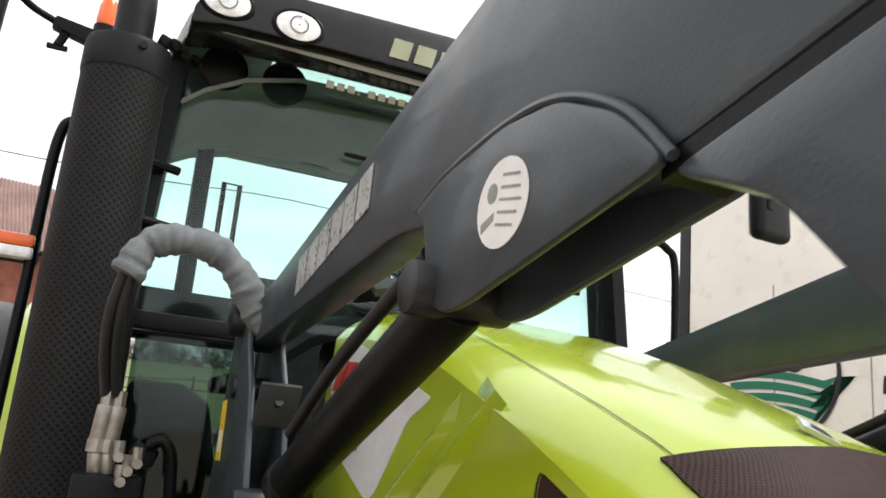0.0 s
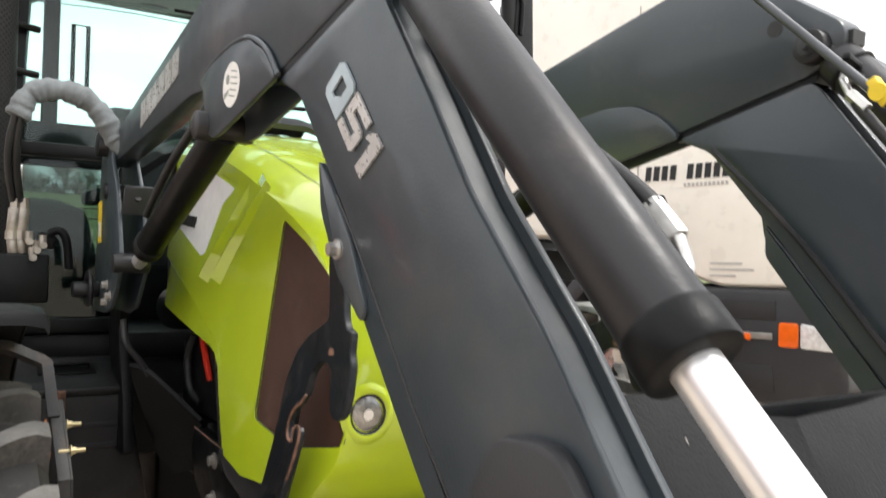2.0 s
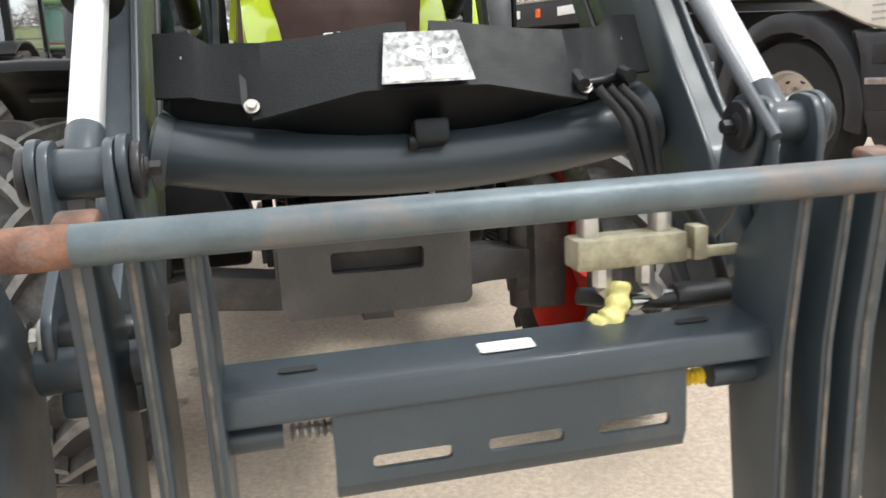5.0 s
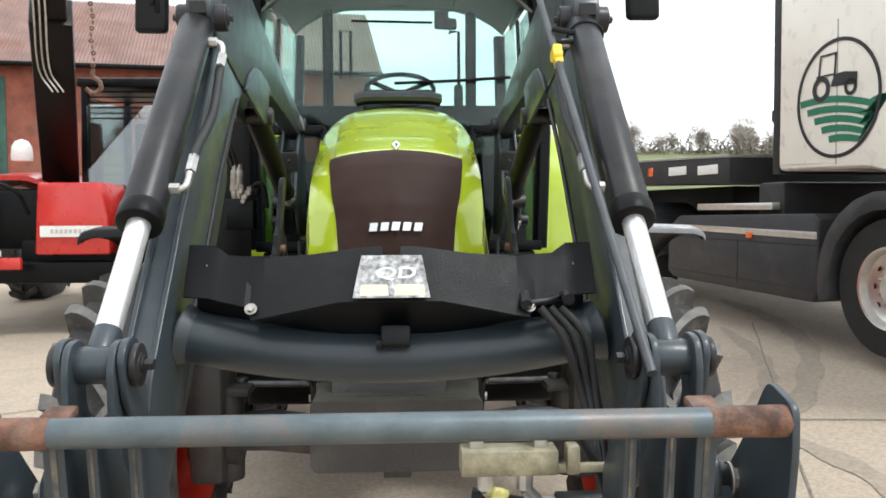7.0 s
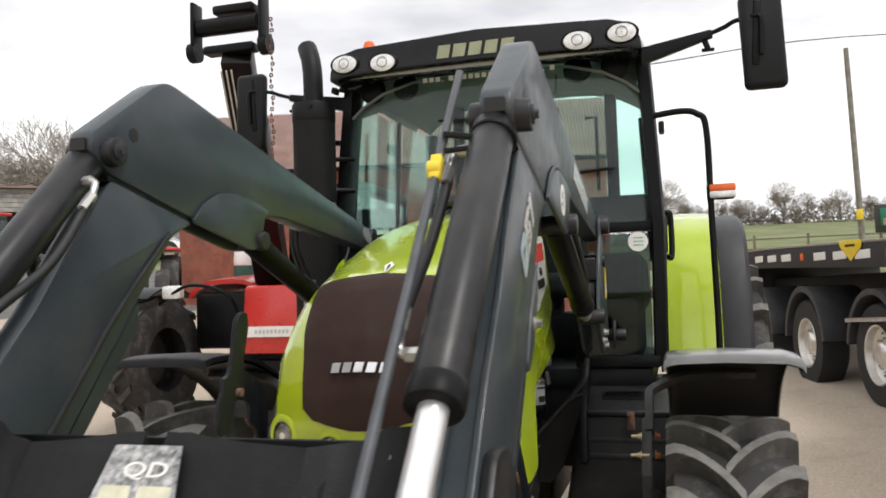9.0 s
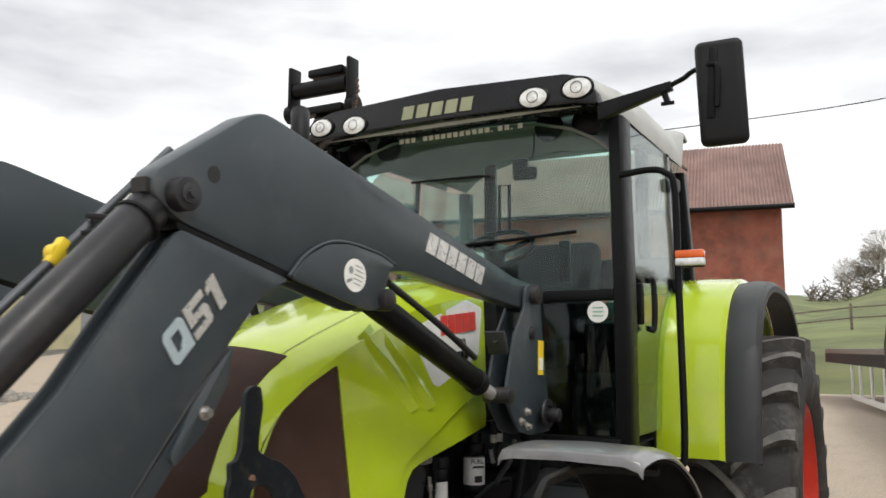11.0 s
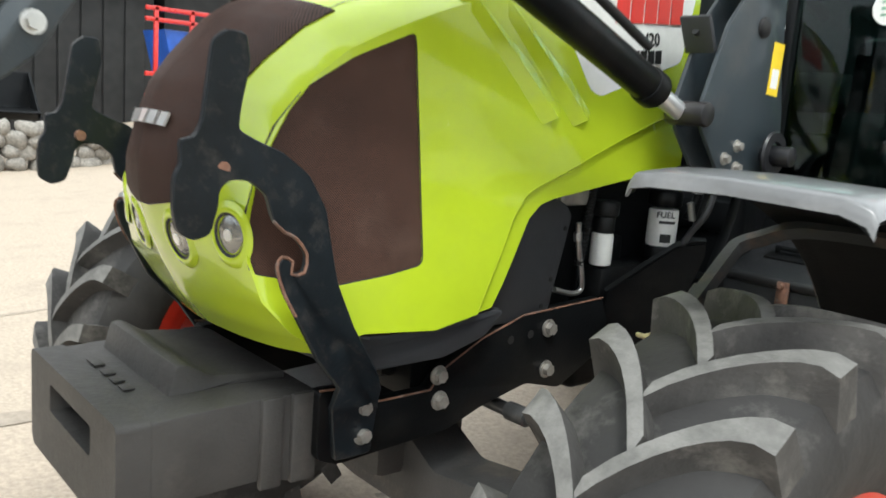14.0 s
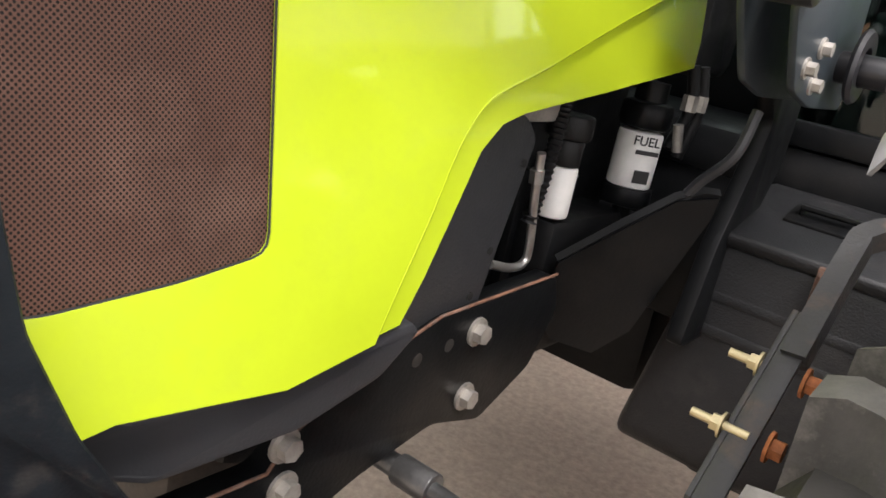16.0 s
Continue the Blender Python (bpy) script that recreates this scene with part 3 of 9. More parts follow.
    glyphs = (("Q", -0.112, 0.072, [[(0.5, 0), (0.5, 0.24), (0.3, 0.24), (0.3, 0.76), (0.5, 0.76), (0.5, 1), (0.14, 1), (0, 0.86), (0, 0.14), (0.14, 0)], [(0.5, 0), (1.0, 0), (1.0, 0.86), (0.86, 1), (0.5, 1), (0.5, 0.76), (0.7, 0.76), (0.7, 0.45), (0.5, 0.30)]], BLUEBADGE),
              ("5", -0.032, 0.070, [[(0, 0), (0.88, 0), (1, 0.12), (1, 0.50), (0.88, 0.62), (0.30, 0.62), (0.30, 0.78), (1, 0.78), (1, 1), (0, 1), (0, 0.40), (0.70, 0.40), (0.70, 0.22), (0, 0.22)]], SILVER),
              ("1", 0.046, 0.046, [[(0.40, 0), (0.95, 0), (0.95, 1), (0.35, 1), (0.05, 0.82), (0.05, 0.66), (0.40, 0.74)]], SILVER))
    for word, x0, w, outlines, mt in glyphs:
        bm = bmesh.new()
        for o in outlines:
            flat(bm, [((x0 + u * w + 0.014 * v) * 0.88, (-0.038 + 0.076 * v) * 0.88) for u, v in o], m, 0.003)
        part("badge_letter", bm, mt, loader, "raised badge character " + word)
    # maker's word drawn as plain block shapes
    along = Vector((0, s, -0.205 * s)).normalized()
    m = plane_pose((xo + 0.001 * s, 0.468, 1.912), along, (0, 0, 1))
    for k in range(6):
        part("maker_mark", bars(bmesh.new(), m @ Matrix.Translation((-0.154 + 0.0617 * k, 0, 0)), 0.0617, 0.062, 1, 0.14, 0.12), SILVER, loader, "silver block shape")
    # lift cylinder under the arm
    xl = (xo + xi) / 2
    a, b = Vector((xl, 0.05, 1.768)), Vector((xl, 0.78, 1.492))
    d = (b - a).normalized()
    bm = bmesh.new()
    cyl(bm, a, a + d * 0.66, 0.037, 26, bev=0.004)
    cyl(bm, a + d * 0.63, a + d * 0.675, 0.041, 26, bev=0.006)
    lift = part("lift_cylinder", bm, BLACK, loader, "black lift cylinder slanting under the arm")
    part("rod", cyl(bmesh.new(), a + d * 0.66, b, 0.021, 22), CHROME, lift)
    bm = bmesh.new()
    cyl(bm, (xi - 0.025 * s, 0.05, 1.768), (xo + 0.032 * s, 0.05, 1.768), 0.029, 22, bev=0.006)
    part("lift_pin", bm, LOADER_DARK, loader)
    bm = bmesh.new()
    tube(bm, [a + Vector((0.02 * s, 0.05, 0.05)), a + Vector((0.03 * s, 0.3, -0.05)), a + d * 0.6 + Vector((0.02 * s, 0, 0.06))], 0.010, 10)
    part("hose", bm, HOSE, loader)
    # mounting tower
    for x in (xo + 0.004 * s, xi):
        part("tower_plate", prism(bmesh.new(), rounded(TOWER, 0.015, 3), "x", x, x + 0.012 * s, 0.003), LOADER, loader, "cut steel plate of the mounting tower", 30)
    bm = bmesh.new()
    cyl(bm, (xi - 0.02 * s, 1.015, 1.838), (xo + 0.045 * s, 1.015, 1.838), 0.036, 24, bev=0.006)
    part("tower_pin", bm, LOADER_DARK, loader)
    bm = bmesh.new()
    cyl(bm, (xi, 0.79, 1.49), (xo + 0.035 * s, 0.79, 1.49), 0.027, 22, bev=0.005)
    part("tower_pin", bm, LOADER_DARK, loader)
    bm = bmesh.new()
    cyl(bm, (xi, 1.005, 1.70), (xo + 0.024 * s, 1.005, 1.70), 0.024, 20, bev=0.004)
    part("tower_pin", bm, LOADER_DARK, loader)
    bm = bmesh.new()
    box(bm, ((xo + xi) / 2, 0.815, 1.665), (0.075, 0.012, 0.085), rot(28), 0.002)
    part("cross_plate", bm, GREYPLASTIC, loader, "grey cross plate with a bolt hole")
    bm = bmesh.new()
    cyl(bm, ((xo + xi) / 2, 0.812, 1.666), ((xo + xi) / 2, 0.802, 1.671), 0.008, 12)
    part("bolt_hole", bm, BLACKINK, loader)
    bm = bmesh.new()
    prism(bm, rounded([(1.06, 1.42), (1.19, 1.40), (1.33, 1.34), (1.33, 1.22), (1.24, 1.09), (1.20, 0.90), (1.06, 0.90), (1.10, 1.09), (1.165, 1.22), (1.19, 1.30)], 0.02), "x", 0.43 * s, 0.40 * s, 0.003)
    part("mounting_bracket", bm, BLACK, loader, "black bracket down to the tractor frame")
    bm = bmesh.new()
    cyl(bm, (xo + 0.012 * s, 1.085, 1.408), (xo + 0.090 * s, 1.085, 1.408), 0.024, 18, bev=0.004)
    lathe(bm, [(0.052, 0), (0.056, 0.006), (0.052, 0.012), (0.030, 0.012), (0.030, 0)], (xo + 0.040 * s, 1.075, 1.412), (s, 0, 0), 24, False, True)
    part("locking_knob", bm, LOADER_DARK, loader, "round dark locking knob")
    for y, z in ((0.955, 1.425), (0.960, 1.375), (0.905, 1.395)):
        bm = bmesh.new()
        bolt(bm, (xo + 0.016 * s, y, z), (s, 0, 0), 0.010, 0.012)
        part("bolt", bm, GALV, loader)
    m = plane_pose((xo + 0.0168 * s, 1.085, 1.612), (0, s, 0), (0, 0, 1))
    part("warning_sticker", flat(bmesh.new(), [(-0.025, -0.062), (0.025, -0.062), (0.025, 0.062), (-0.025, 0.062)], m @ pose(0, 0, 0, 0, 0, -3 * s), 0.001), YELLOW, loader, "yellow warning sticker")
    part("sticker_panel", flat(bmesh.new(), [(-0.016, -0.045), (0.016, -0.045), (0.016, 0.0), (-0.016, 0.0)], m @ pose(0, 0, 0.0012, 0, 0, -3 * s), 0.0006), WHITE, loader)
    # low side cover with the slotted label
    bm = bmesh.new()
    prism(bm, rounded([(-0.895, 1.275), (-0.945, 1.345), (-1.03, 1.350), (-1.09, 1.275), (-1.135, 1.185), (-1.105, 1.145), (-1.03, 1.105), (-0.965, 1.13)], 0.025), "x", xo, xo + 0.024 * s, 0.008)
    part("side_cover", bm, GREYPLASTIC if s < 0 else LOADER_DARK, loader, "dark plastic cover on the lower arm")
    m = plane_pose((xo + 0.0245 * s, -1.000, 1.232), (0, -0.66, -0.70), Vector((s, 0, 0)).cross(Vector((0, -0.66, -0.70))))
    part("white_label", flat(bmesh.new(), rounded([(-0.045, -0.013), (0.045, -0.013), (0.045, 0.013), (-0.045, 0.013)], 0.005), m, 0.001), WHITE, loader)
    bm = bmesh.new()
    for k in (-0.02, 0.022):
        flat(bm, [(k - 0.006, -0.006), (k + 0.006, -0.006), (k + 0.006, 0.006), (k - 0.006, 0.006)], m @ Matrix.Translation((0, 0, 0.0012)), 0.0005)
    part("label_print", bm, BLACKINK, loader)


loader_side(-1)
loader_side(1)

# cross tube, bowed downwards, with end collars
bm = bmesh.new()
tube(bm, [(x, -1.028 - 0.02 * (1 - (x / 0.43) ** 2), 1.202 - 0.048 * (1 - (x / 0.43) ** 2)) for x in np.linspace(-0.43, 0.43, 13)], 0.0535, 28, 3)
part("cross_tube", bm, LOADER, loader, "bowed round cross tube between the arms")
for s in (-1, 1):
    part("tube_collar", cyl(bmesh.new(), (0.405 * s, -1.028, 1.196), (0.428 * s, -1.028, 1.202), 0.056, 28, 0.066), LOADER, loader)


# folded valve cover on the cross tube
def cover(u, v):
    x = u
    top = interp(abs(x), [0, 0.06, 0.16, 0.25, 0.33, 0.36, 0.415], [1.384, 1.380, 1.366, 1.360, 1.364, 1.384, 1.384])
    low = interp(abs(x), [0, 0.10, 0.272, 0.285, 0.345, 0.35, 0.415], [1.280, 1.278, 1.243, 1.268, 1.278, 1.282, 1.284])
    z = top + (low - top) * v
    y = interp(abs(x), [0, 0.25, 0.30, 0.415], [-1.091, -1.078, -1.048, -1.008]) - 0.062 * v
    if v < 0.15 and abs(x) < 0.018:
        z -= 0.022
    return (x, y, z)


us = [-0.415, -0.36, -0.345, -0.33, -0.295, -0.285, -0.275, -0.25, -0.20, -0.15, -0.10, -0.06, -0.019, -0.017, 0.017, 0.019, 0.06, 0.10, 0.15, 0.20, 0.25, 0.275, 0.285, 0.295, 0.33, 0.345, 0.36, 0.415]
bm = sheet(bmesh.new(), cover, us, [0, 0.08, 0.5, 1.0], 0.006)
part("valve_cover", bm, PLASTIC, loader, "folded black steel cover plate", 20)
bm = sheet(bmesh.new(), lambda u, v: (u, -1.138 + 0.08 * v, interp(abs(u), [0, 0.1, 0.272], [1.278, 1.276, 1.243]) - v * interp(abs(u), [0, 0.1, 0.272], [0.085, 0.08, 0.012])), np.linspace(-0.27, 0.27, 13), [0, 0.5, 1], 0.005)
part("cover_skirt", bm, BLACK, loader)
bm = bmesh.new()
box(bm, (0, -1.012, 1.285), (0.80, 0.012, 0.15), None, 0.002)
part("cover_backing", bm, BLACK, loader, "black plate behind the cover")
for s in (-1, 1):
    bm = bmesh.new()
    bolt(bm, (0.363 * s, -1.035, 1.335), (0, -0.85, 0.5), 0.010, 0.012)
    part("bolt", bm, GALV, loader)
    bm = bmesh.new()
    bolt(bm, (0.270 * s, -1.129, 1.264), (0, -0.85, 0.5), 0.008, 0.008)
    part("bolt", bm, GALV, loader)
nrm = Vector((0, -0.104, 0.062)).cross(Vector((1, 0, 0)))
m = plane_pose((0.0, -1.131, 1.3225), (1, 0, 0), (0, 0.062, 0.100))
part("cover_sticker", flat(bmesh.new(), [(-0.073, -0.046), (0.075, -0.046), (0.060, 0.046), (-0.058, 0.046)], m @ Matrix.Translation((0, 0, 0.006)), 0.0008),
     material("worn_white_sticker", (0.33, 0.33, 0.33), 0.45, 0, 0.85, 55.0, 0, 0, dirt=(0.05, 0.05, 0.05), dirt_amount=1.0, dirt_scale=38.0), loader, "scratched silver sticker with two cream fields")
bm = bmesh.new()
for x0, x1 in ((-0.060, -0.004), (0.006, 0.066)):
    flat(bm, [(x0, -0.042), (x1, -0.042), (x1 - 0.003, -0.018), (x0 + 0.003, -0.018)], m @ Matrix.Translation((0, 0, 0.0072)), 0.0005)
part("sticker_field", bm, material("cream_paper", (0.62, 0.60, 0.45), 0.6, 0, 0.15, 30.0), loader)
lettering("sticker_letters", "QD", m @ Matrix.Translation((0.008, 0.006, 0.0072)), 0.034, WHITE, loader, 0.0005, 0.1, "", 1.5)
bm = bmesh.new()
box(bm, (0.008, -1.108, 1.205), (0.058, 0.05, 0.040), rot(-15), 0.006)
cyl(bm, (-0.03, -1.121, 1.192), (-0.018, -1.121, 1.192), 0.012, 14)
part("socket_box", bm, PLASTIC, loader, "small black socket box")
bm = bmesh.new()
tube(bm, [(0.265, -1.133, 1.270), (0.31, -1.123, 1.275), (0.345, -1.093, 1.282)], 0.007, 10)
for x in (0.262, 0.345):
    cyl(bm, (x, -1.143, 1.268 + (x - 0.262) * 0.12), (x, -1.108, 1.285), 0.012, 8)
part("quick_fitting", bm, LOADER_DARK, loader)
bm = bmesh.new()
for k in range(3):
    bm = bmesh.new()
    tube(bm, [(0.29 + 0.02 * k, -1.133, 1.262), (0.335 + 0.022 * k, -1.143, 1.20), (0.372 + 0.012 * k, -1.153, 1.08), (0.385 + 0.006 * k, -1.223, 0.96), (0.35, -1.363, 0.92 - 0.01 * k), (0.24, -1.463, 0.96)], 0.0085, 10)
    part("hose", bm, HOSE, loader, "black hose hanging from the cover")

# tool carrier
carrier = part("tool_carrier", cyl(bmesh.new(), (-0.548, -1.621, 1.160), (0.548, -1.621, 1.160), 0.0205, 24, bev=0.003), WORNSTEEL, loader, "round top bar of the tool carrier, worn grey with rust")
for s in (-1, 1):
    bm = bmesh.new()
    lathe(bm, [(0.0215, 0), (0.0222, 0.01), (0.0222, 0.03), (0.0216, 0.06), (0.0221, 0.085), (0.0208, 0.115)], (0.556 * s, -1.621, 1.160), (-s, 0, 0), 24)
    box(bm, (0.44 * s, -1.598, 1.178), (0.042, 0.040, 0.016), rot(12), 0.006)
    part("bar_end", bm, RUST, carrier, "rusty bar end and hook lug")
    bm = bmesh.new()
    prism(bm, rounded([(-1.643, 1.185), (-1.563, 1.205), (-1.473, 1.09), (-1.418, 1.03), (-1.383, 0.96), (-1.413, 0.80), (-1.503, 0.60), (-1.583, 0.60), (-1.608, 0.90), (-1.643, 1.12)], 0.02), "x", 0.548 * s, 0.560 * s, 0.003)
    part("cheek_plate", bm, LOADER, carrier, "outer cheek plate of the carrier")
    for x, w in ((0.442, 0.030), (0.392, 0.016), (0.336, 0.018)):
        bm = bmesh.new()
        prism(bm, rounded([(-1.618, 1.155), (-1.573, 1.16), (-1.488, 1.06), (-1.473, 0.90), (-1.503, 0.62), (-1.583, 0.62), (-1.591, 0.95)], 0.015), "x", (x - w / 2) * s, (x + w / 2) * s, 0.003)
        part("upright_plate", bm, LOADER, carrier, "upright plate below the top bar")
        bm = bmesh.new()
        prism(bm, [(-1.619, 1.15), (-1.611, 1.15), (-1.588, 0.95), (-1.581, 0.62), (-1.586, 0.62), (-1.594, 0.95)], "x", (x - w / 7) * s, (x + w / 7) * s, 0.001)
        part("worn_edge", bm, WORNEDGE, carrier, "front edge worn bare and rusty")
    bm = bmesh.new()
    box(bm, (0.462 * s, -1.443, 0.955), (0.10, 0.075, 0.055), rot(-10), 0.012)
    cyl(bm, (0.40 * s, -1.468, 0.995), (0.53 * s, -1.468, 0.995), 0.030, 20, bev=0.004)
    part("pivot_housing", bm, LOADER, carrier)
bm = bmesh.new()
prism(bm, rounded([(-1.568, 0.972), (-1.483, 0.982), (-1.483, 0.955), (-1.548, 0.955), (-1.555, 0.935), (-1.575, 0.935)], 0.006), "x", -0.328, 0.328, 0.002)
part("lower_beam", bm, LOADER, carrier, "folded lower cross beam")
for x in (-0.245, 0.245):
    bm = bmesh.new()
    flat(bm, rounded([(-0.022, -0.006), (0.022, -0.006), (0.022, 0.006), (-0.022, 0.006)], 0.005), plane_pose((x, -1.525, 0.9785), (1, 0, 0), (0, 1, 0.118)), 0.001)
    part("slot_hole", bm, BLACKINK, carrier)
part("type_label", flat(bmesh.new(), rounded([(-0.034, -0.013), (0.034, -0.013), (0.034, 0.013), (-0.034, 0.013)], 0.004), plane_pose((0.0, -1.531, 0.978), (1, 0, 0), (0, 1, 0.118)), 0.001), WHITE, carrier, "white type label")
bm = bmesh.new()
holed(bm, rounded([(-0.214, 0.850), (0.214, 0.850), (0.214, 0.950), (-0.214, 0.950)], 0.004, 2), [rounded([(x, 0.865), (x + 0.092, 0.865), (x + 0.092, 0.882), (x, 0.882)], 0.006, 2) for x in (-0.172, -0.036, 0.100)],
      lambda u, v, d: (u, -1.571 + d, v), 0.008)
web = part("web_plate", bm, LOADER, carrier, "slotted web plate below the beam")
bm = bmesh.new()
prism(bm, rounded([(-1.571, 0.856), (-1.563, 0.856), (-1.558, 0.842), (-1.535, 0.836), (-1.535, 0.828), (-1.562, 0.832)], 0.003, 2), "x", -0.214, 0.214)
part("rolled_lip", bm, LOADER, web)
for s in (-1, 1):
    bm = bmesh.new()
    cyl(bm, (0.33 * s, -1.528, 0.905), (0.268 * s, -1.528, 0.905), 0.017, 14)
    part("lock_sleeve", bm, LOADER, carrier)
    bm = bmesh.new()
    for i in range(9):
        lathe(bm, [(0.008, 0), (0.012, 0.003), (0.008, 0.006)], ((0.26 - i * 0.009) * s, -1.528, 0.905), (-s, 0, 0), 12)
    cyl(bm, (0.26 * s, -1.528, 0.905), (0.16 * s, -1.528, 0.905), 0.006, 8)
    part("lock_spring", bm, YELLOW if s > 0 else GALV, carrier, "locking pin with coil spring")

# hydraulic coupler on the carrier
bm = bmesh.new()
box(bm, (0.185, -1.463, 1.065), (0.150, 0.05, 0.040), None, 0.004)
box(bm, (0.30, -1.463, 1.050), (0.09, 0.012, 0.014), None, 0.002)
box(bm, (0.285, -1.463, 1.065), (0.020, 0.03, 0.045), None, 0.003)
coupler = part("hose_coupler", bm, material("yellow_zinc", (0.36, 0.33, 0.23), 0.45, 0.5, 0.3, 25.0, 0.25, 140, dirt=(0.14, 0.11, 0.07), dirt_amount=0.8, dirt_scale=22.0), loader, "yellow zinc hydraulic coupler block")
for x in (0.135, 0.235):
    part("coupler_post", box(bmesh.new(), (x, -1.458, 1.102), (0.022, 0.03, 0.05), None, 0.004), STEEL, coupler)
bm = bmesh.new()
tube(bm, [(0.20, -1.443, 1.13), (0.28, -1.423, 1.12), (0.33, -1.423, 1.05), (0.36, -1.413, 0.98)], 0.010, 10)
part("coupler_hose", bm, HOSE, coupler)
bm = bmesh.new()
tube(bm, [(0.13, -1.433, 1.00), (0.22, -1.443, 0.985), (0.30, -1.443, 0.985), (0.36, -1.403, 0.98)], 0.012, 10)
part("coupler_hose", bm, HOSE, coupler)
for x in (0.15, 0.21):
    bm = bmesh.new()
    cyl(bm, (x, -1.468, 1.045), (x, -1.468, 1.02), 0.013, 8)
    cyl(bm, (x, -1.468, 1.02), (x + 0.02, -1.463, 1.00), 0.010, 10)
    part("coupler_nipple", bm, STEEL, coupler)
bm = bmesh.new()
cyl(bm, (0.20, -1.443, 0.986), (0.265, -1.443, 0.986), 0.0115, 12)
part("coupler_nipple", bm, STEEL, coupler)
bm = bmesh.new()
cyl(bm, (0.262, -1.443, 0.986), (0.345, -1.443, 0.986), 0.019, 16, bev=0.004)
part("rubber_sleeve", bm, HOSE, coupler, "thick black rubber sleeve")
for i in range(7):
    bm = bmesh.new()
    lathe(bm, [(0.012, 0), (0.016, 0.002), (0.012, 0.004)], (0.350 + i * 0.005, -1.443, 0.986), (1, 0, 0), 14)
    part("spring_coil", bm, material("brass_spring", (0.30, 0.22, 0.12), 0.45, 0.6, 0.2, 30.0) if i == 0 else bpy.data.materials["brass_spring"], coupler)
bm = bmesh.new()
tube(bm, [(0.172, -1.473, 1.022), (0.165, -1.483, 1.00), (0.150, -1.488, 0.978), (0.130, -1.488, 0.968)], lambda t: 0.013 + 0.006 * t + 0.002 * math.sin(t * 23), 14)
part("yellow_cap", bm, material("faded_yellow_rubber", (0.62, 0.56, 0.20), 0.6, 0, 0.3, 40.0, 0.3, 160), coupler, "yellow rubber dust cap")

# level indicator rod beside the tilt cylinder
ROD = material("dull_grey_rod_steel", (0.075, 0.08, 0.088), 0.45, 0.3, 0.2, 14.0, 0.1, 150)
bm = bmesh.new()
cyl(bm, (0.371, -0.545, 2.055), (0.420, -1.433, 1.19), 0.0088, 12)
part("level_rod", bm, ROD, loader, "thin grey level indicator rod")
bm = bmesh.new()
box(bm, (0.425, -0.735, 1.880), (0.085, 0.014, 0.012), rot(0, 8, 10), 0.003)
box(bm, (0.425, -0.745, 1.855), (0.085, 0.012, 0.010), rot(0, -6, 14), 0.003)
lathe(bm, [(0.045, 0), (0.047, 0.004), (0.045, 0.008)], (0.472, -0.700, 1.878), (0, -0.73, -0.68), 24)
part("rod_guide", bm, PLASTIC, loader)
bm = bmesh.new()
box(bm, (0.386, -0.803, 1.812), (0.022, 0.020, 0.055), rot(-30), 0.004)
cyl(bm, (0.372, -0.805, 1.810), (0.394, -0.803, 1.810), 0.016, 12)
part("rod_clip", bm, YELLOW, loader, "yellow rod clip")

# sleeved hose loop and coupling on the tractor's right
bm = bmesh.new()
sl = [(-0.420, 0.95, 1.842), (-0.470, 0.95, 1.832), (-0.503, 0.95, 1.850), (-0.538, 0.95, 1.912), (-0.594, 0.95, 1.960), (-0.665, 0.95, 1.972), (-0.728, 0.95, 1.948), (-0.757, 0.95, 1.885)]
tube(bm, sl, lambda t: 0.031 + 0.0018 * math.sin(t * 71) + 0.0025 * math.sin(t * 33 + 1) + 0.0016 * math.sin(t * 137), 14, 12)
part("hose_sleeve", bm, SLEEVE, loader, "wrinkled grey woven hose sleeve")
for k in range(2):
    bm = bmesh.new()
    tube(bm, [(-0.758 + 0.012 * k, 0.95, 1.90), (-0.772 + 0.018 * k, 0.97, 1.82), (-0.768 + 0.020 * k, 1.01, 1.74), (-0.750 + 0.018 * k, 1.06, 1.66)], 0.011, 10)
    part("hose", bm, HOSE, loader)
COUPLING = material("brass_zinc_coupling", (0.33, 0.30, 0.26), 0.4, 0.7, 0.25, 30.0, 0.2, 180)
for k in range(2):
    bm = bmesh.new()
    x = -0.745 + 0.022 * k
    cyl(bm, (x, 1.06, 1.67), (x, 1.06, 1.64), 0.013, 6)
    cyl(bm, (x, 1.06, 1.64), (x - 0.005, 1.06, 1.57), 0.017, 14, bev=0.003)
    cyl(bm, (x - 0.005, 1.06, 1.575), (x - 0.005, 1.06, 1.55), 0.019, 8)
    cyl(bm, (x - 0.005, 1.06, 1.55), (x, 1.06, 1.51), 0.015, 14, bev=0.003)
    part("hose_coupling", bm, COUPLING, loader, "pale metal quick coupling")
for x, z in ((-0.71, 1.545), (-0.69, 1.52), (-0.675, 1.535), (-0.70, 1.50)):
    bm = bmesh.new()
    cyl(bm, (x, 1.03, z), (x, 1.03, z + 0.03), 0.011, 8)
    cyl(bm, (x, 1.03, z), (x, 1.00, z), 0.010, 8)
    part("elbow_fitting", bm, COUPLING, loader)
bm = bmesh.new()
box(bm, (-0.72, 1.07, 1.44), (0.13, 0.09, 0.14), None, 0.01)
box(bm, (-0.66, 1.08, 1.55), (0.05, 0.05, 0.04), rot(0, 20), 0.008)
tube(bm, [(-0.655, 1.05, 1.57), (-0.63, 1.04, 1.58), (-0.61, 1.04, 1.55), (-0.60, 1.05, 1.47)], 0.012, 10)
part("valve_block", bm, BLACK, loader, "black hydraulic valve block")



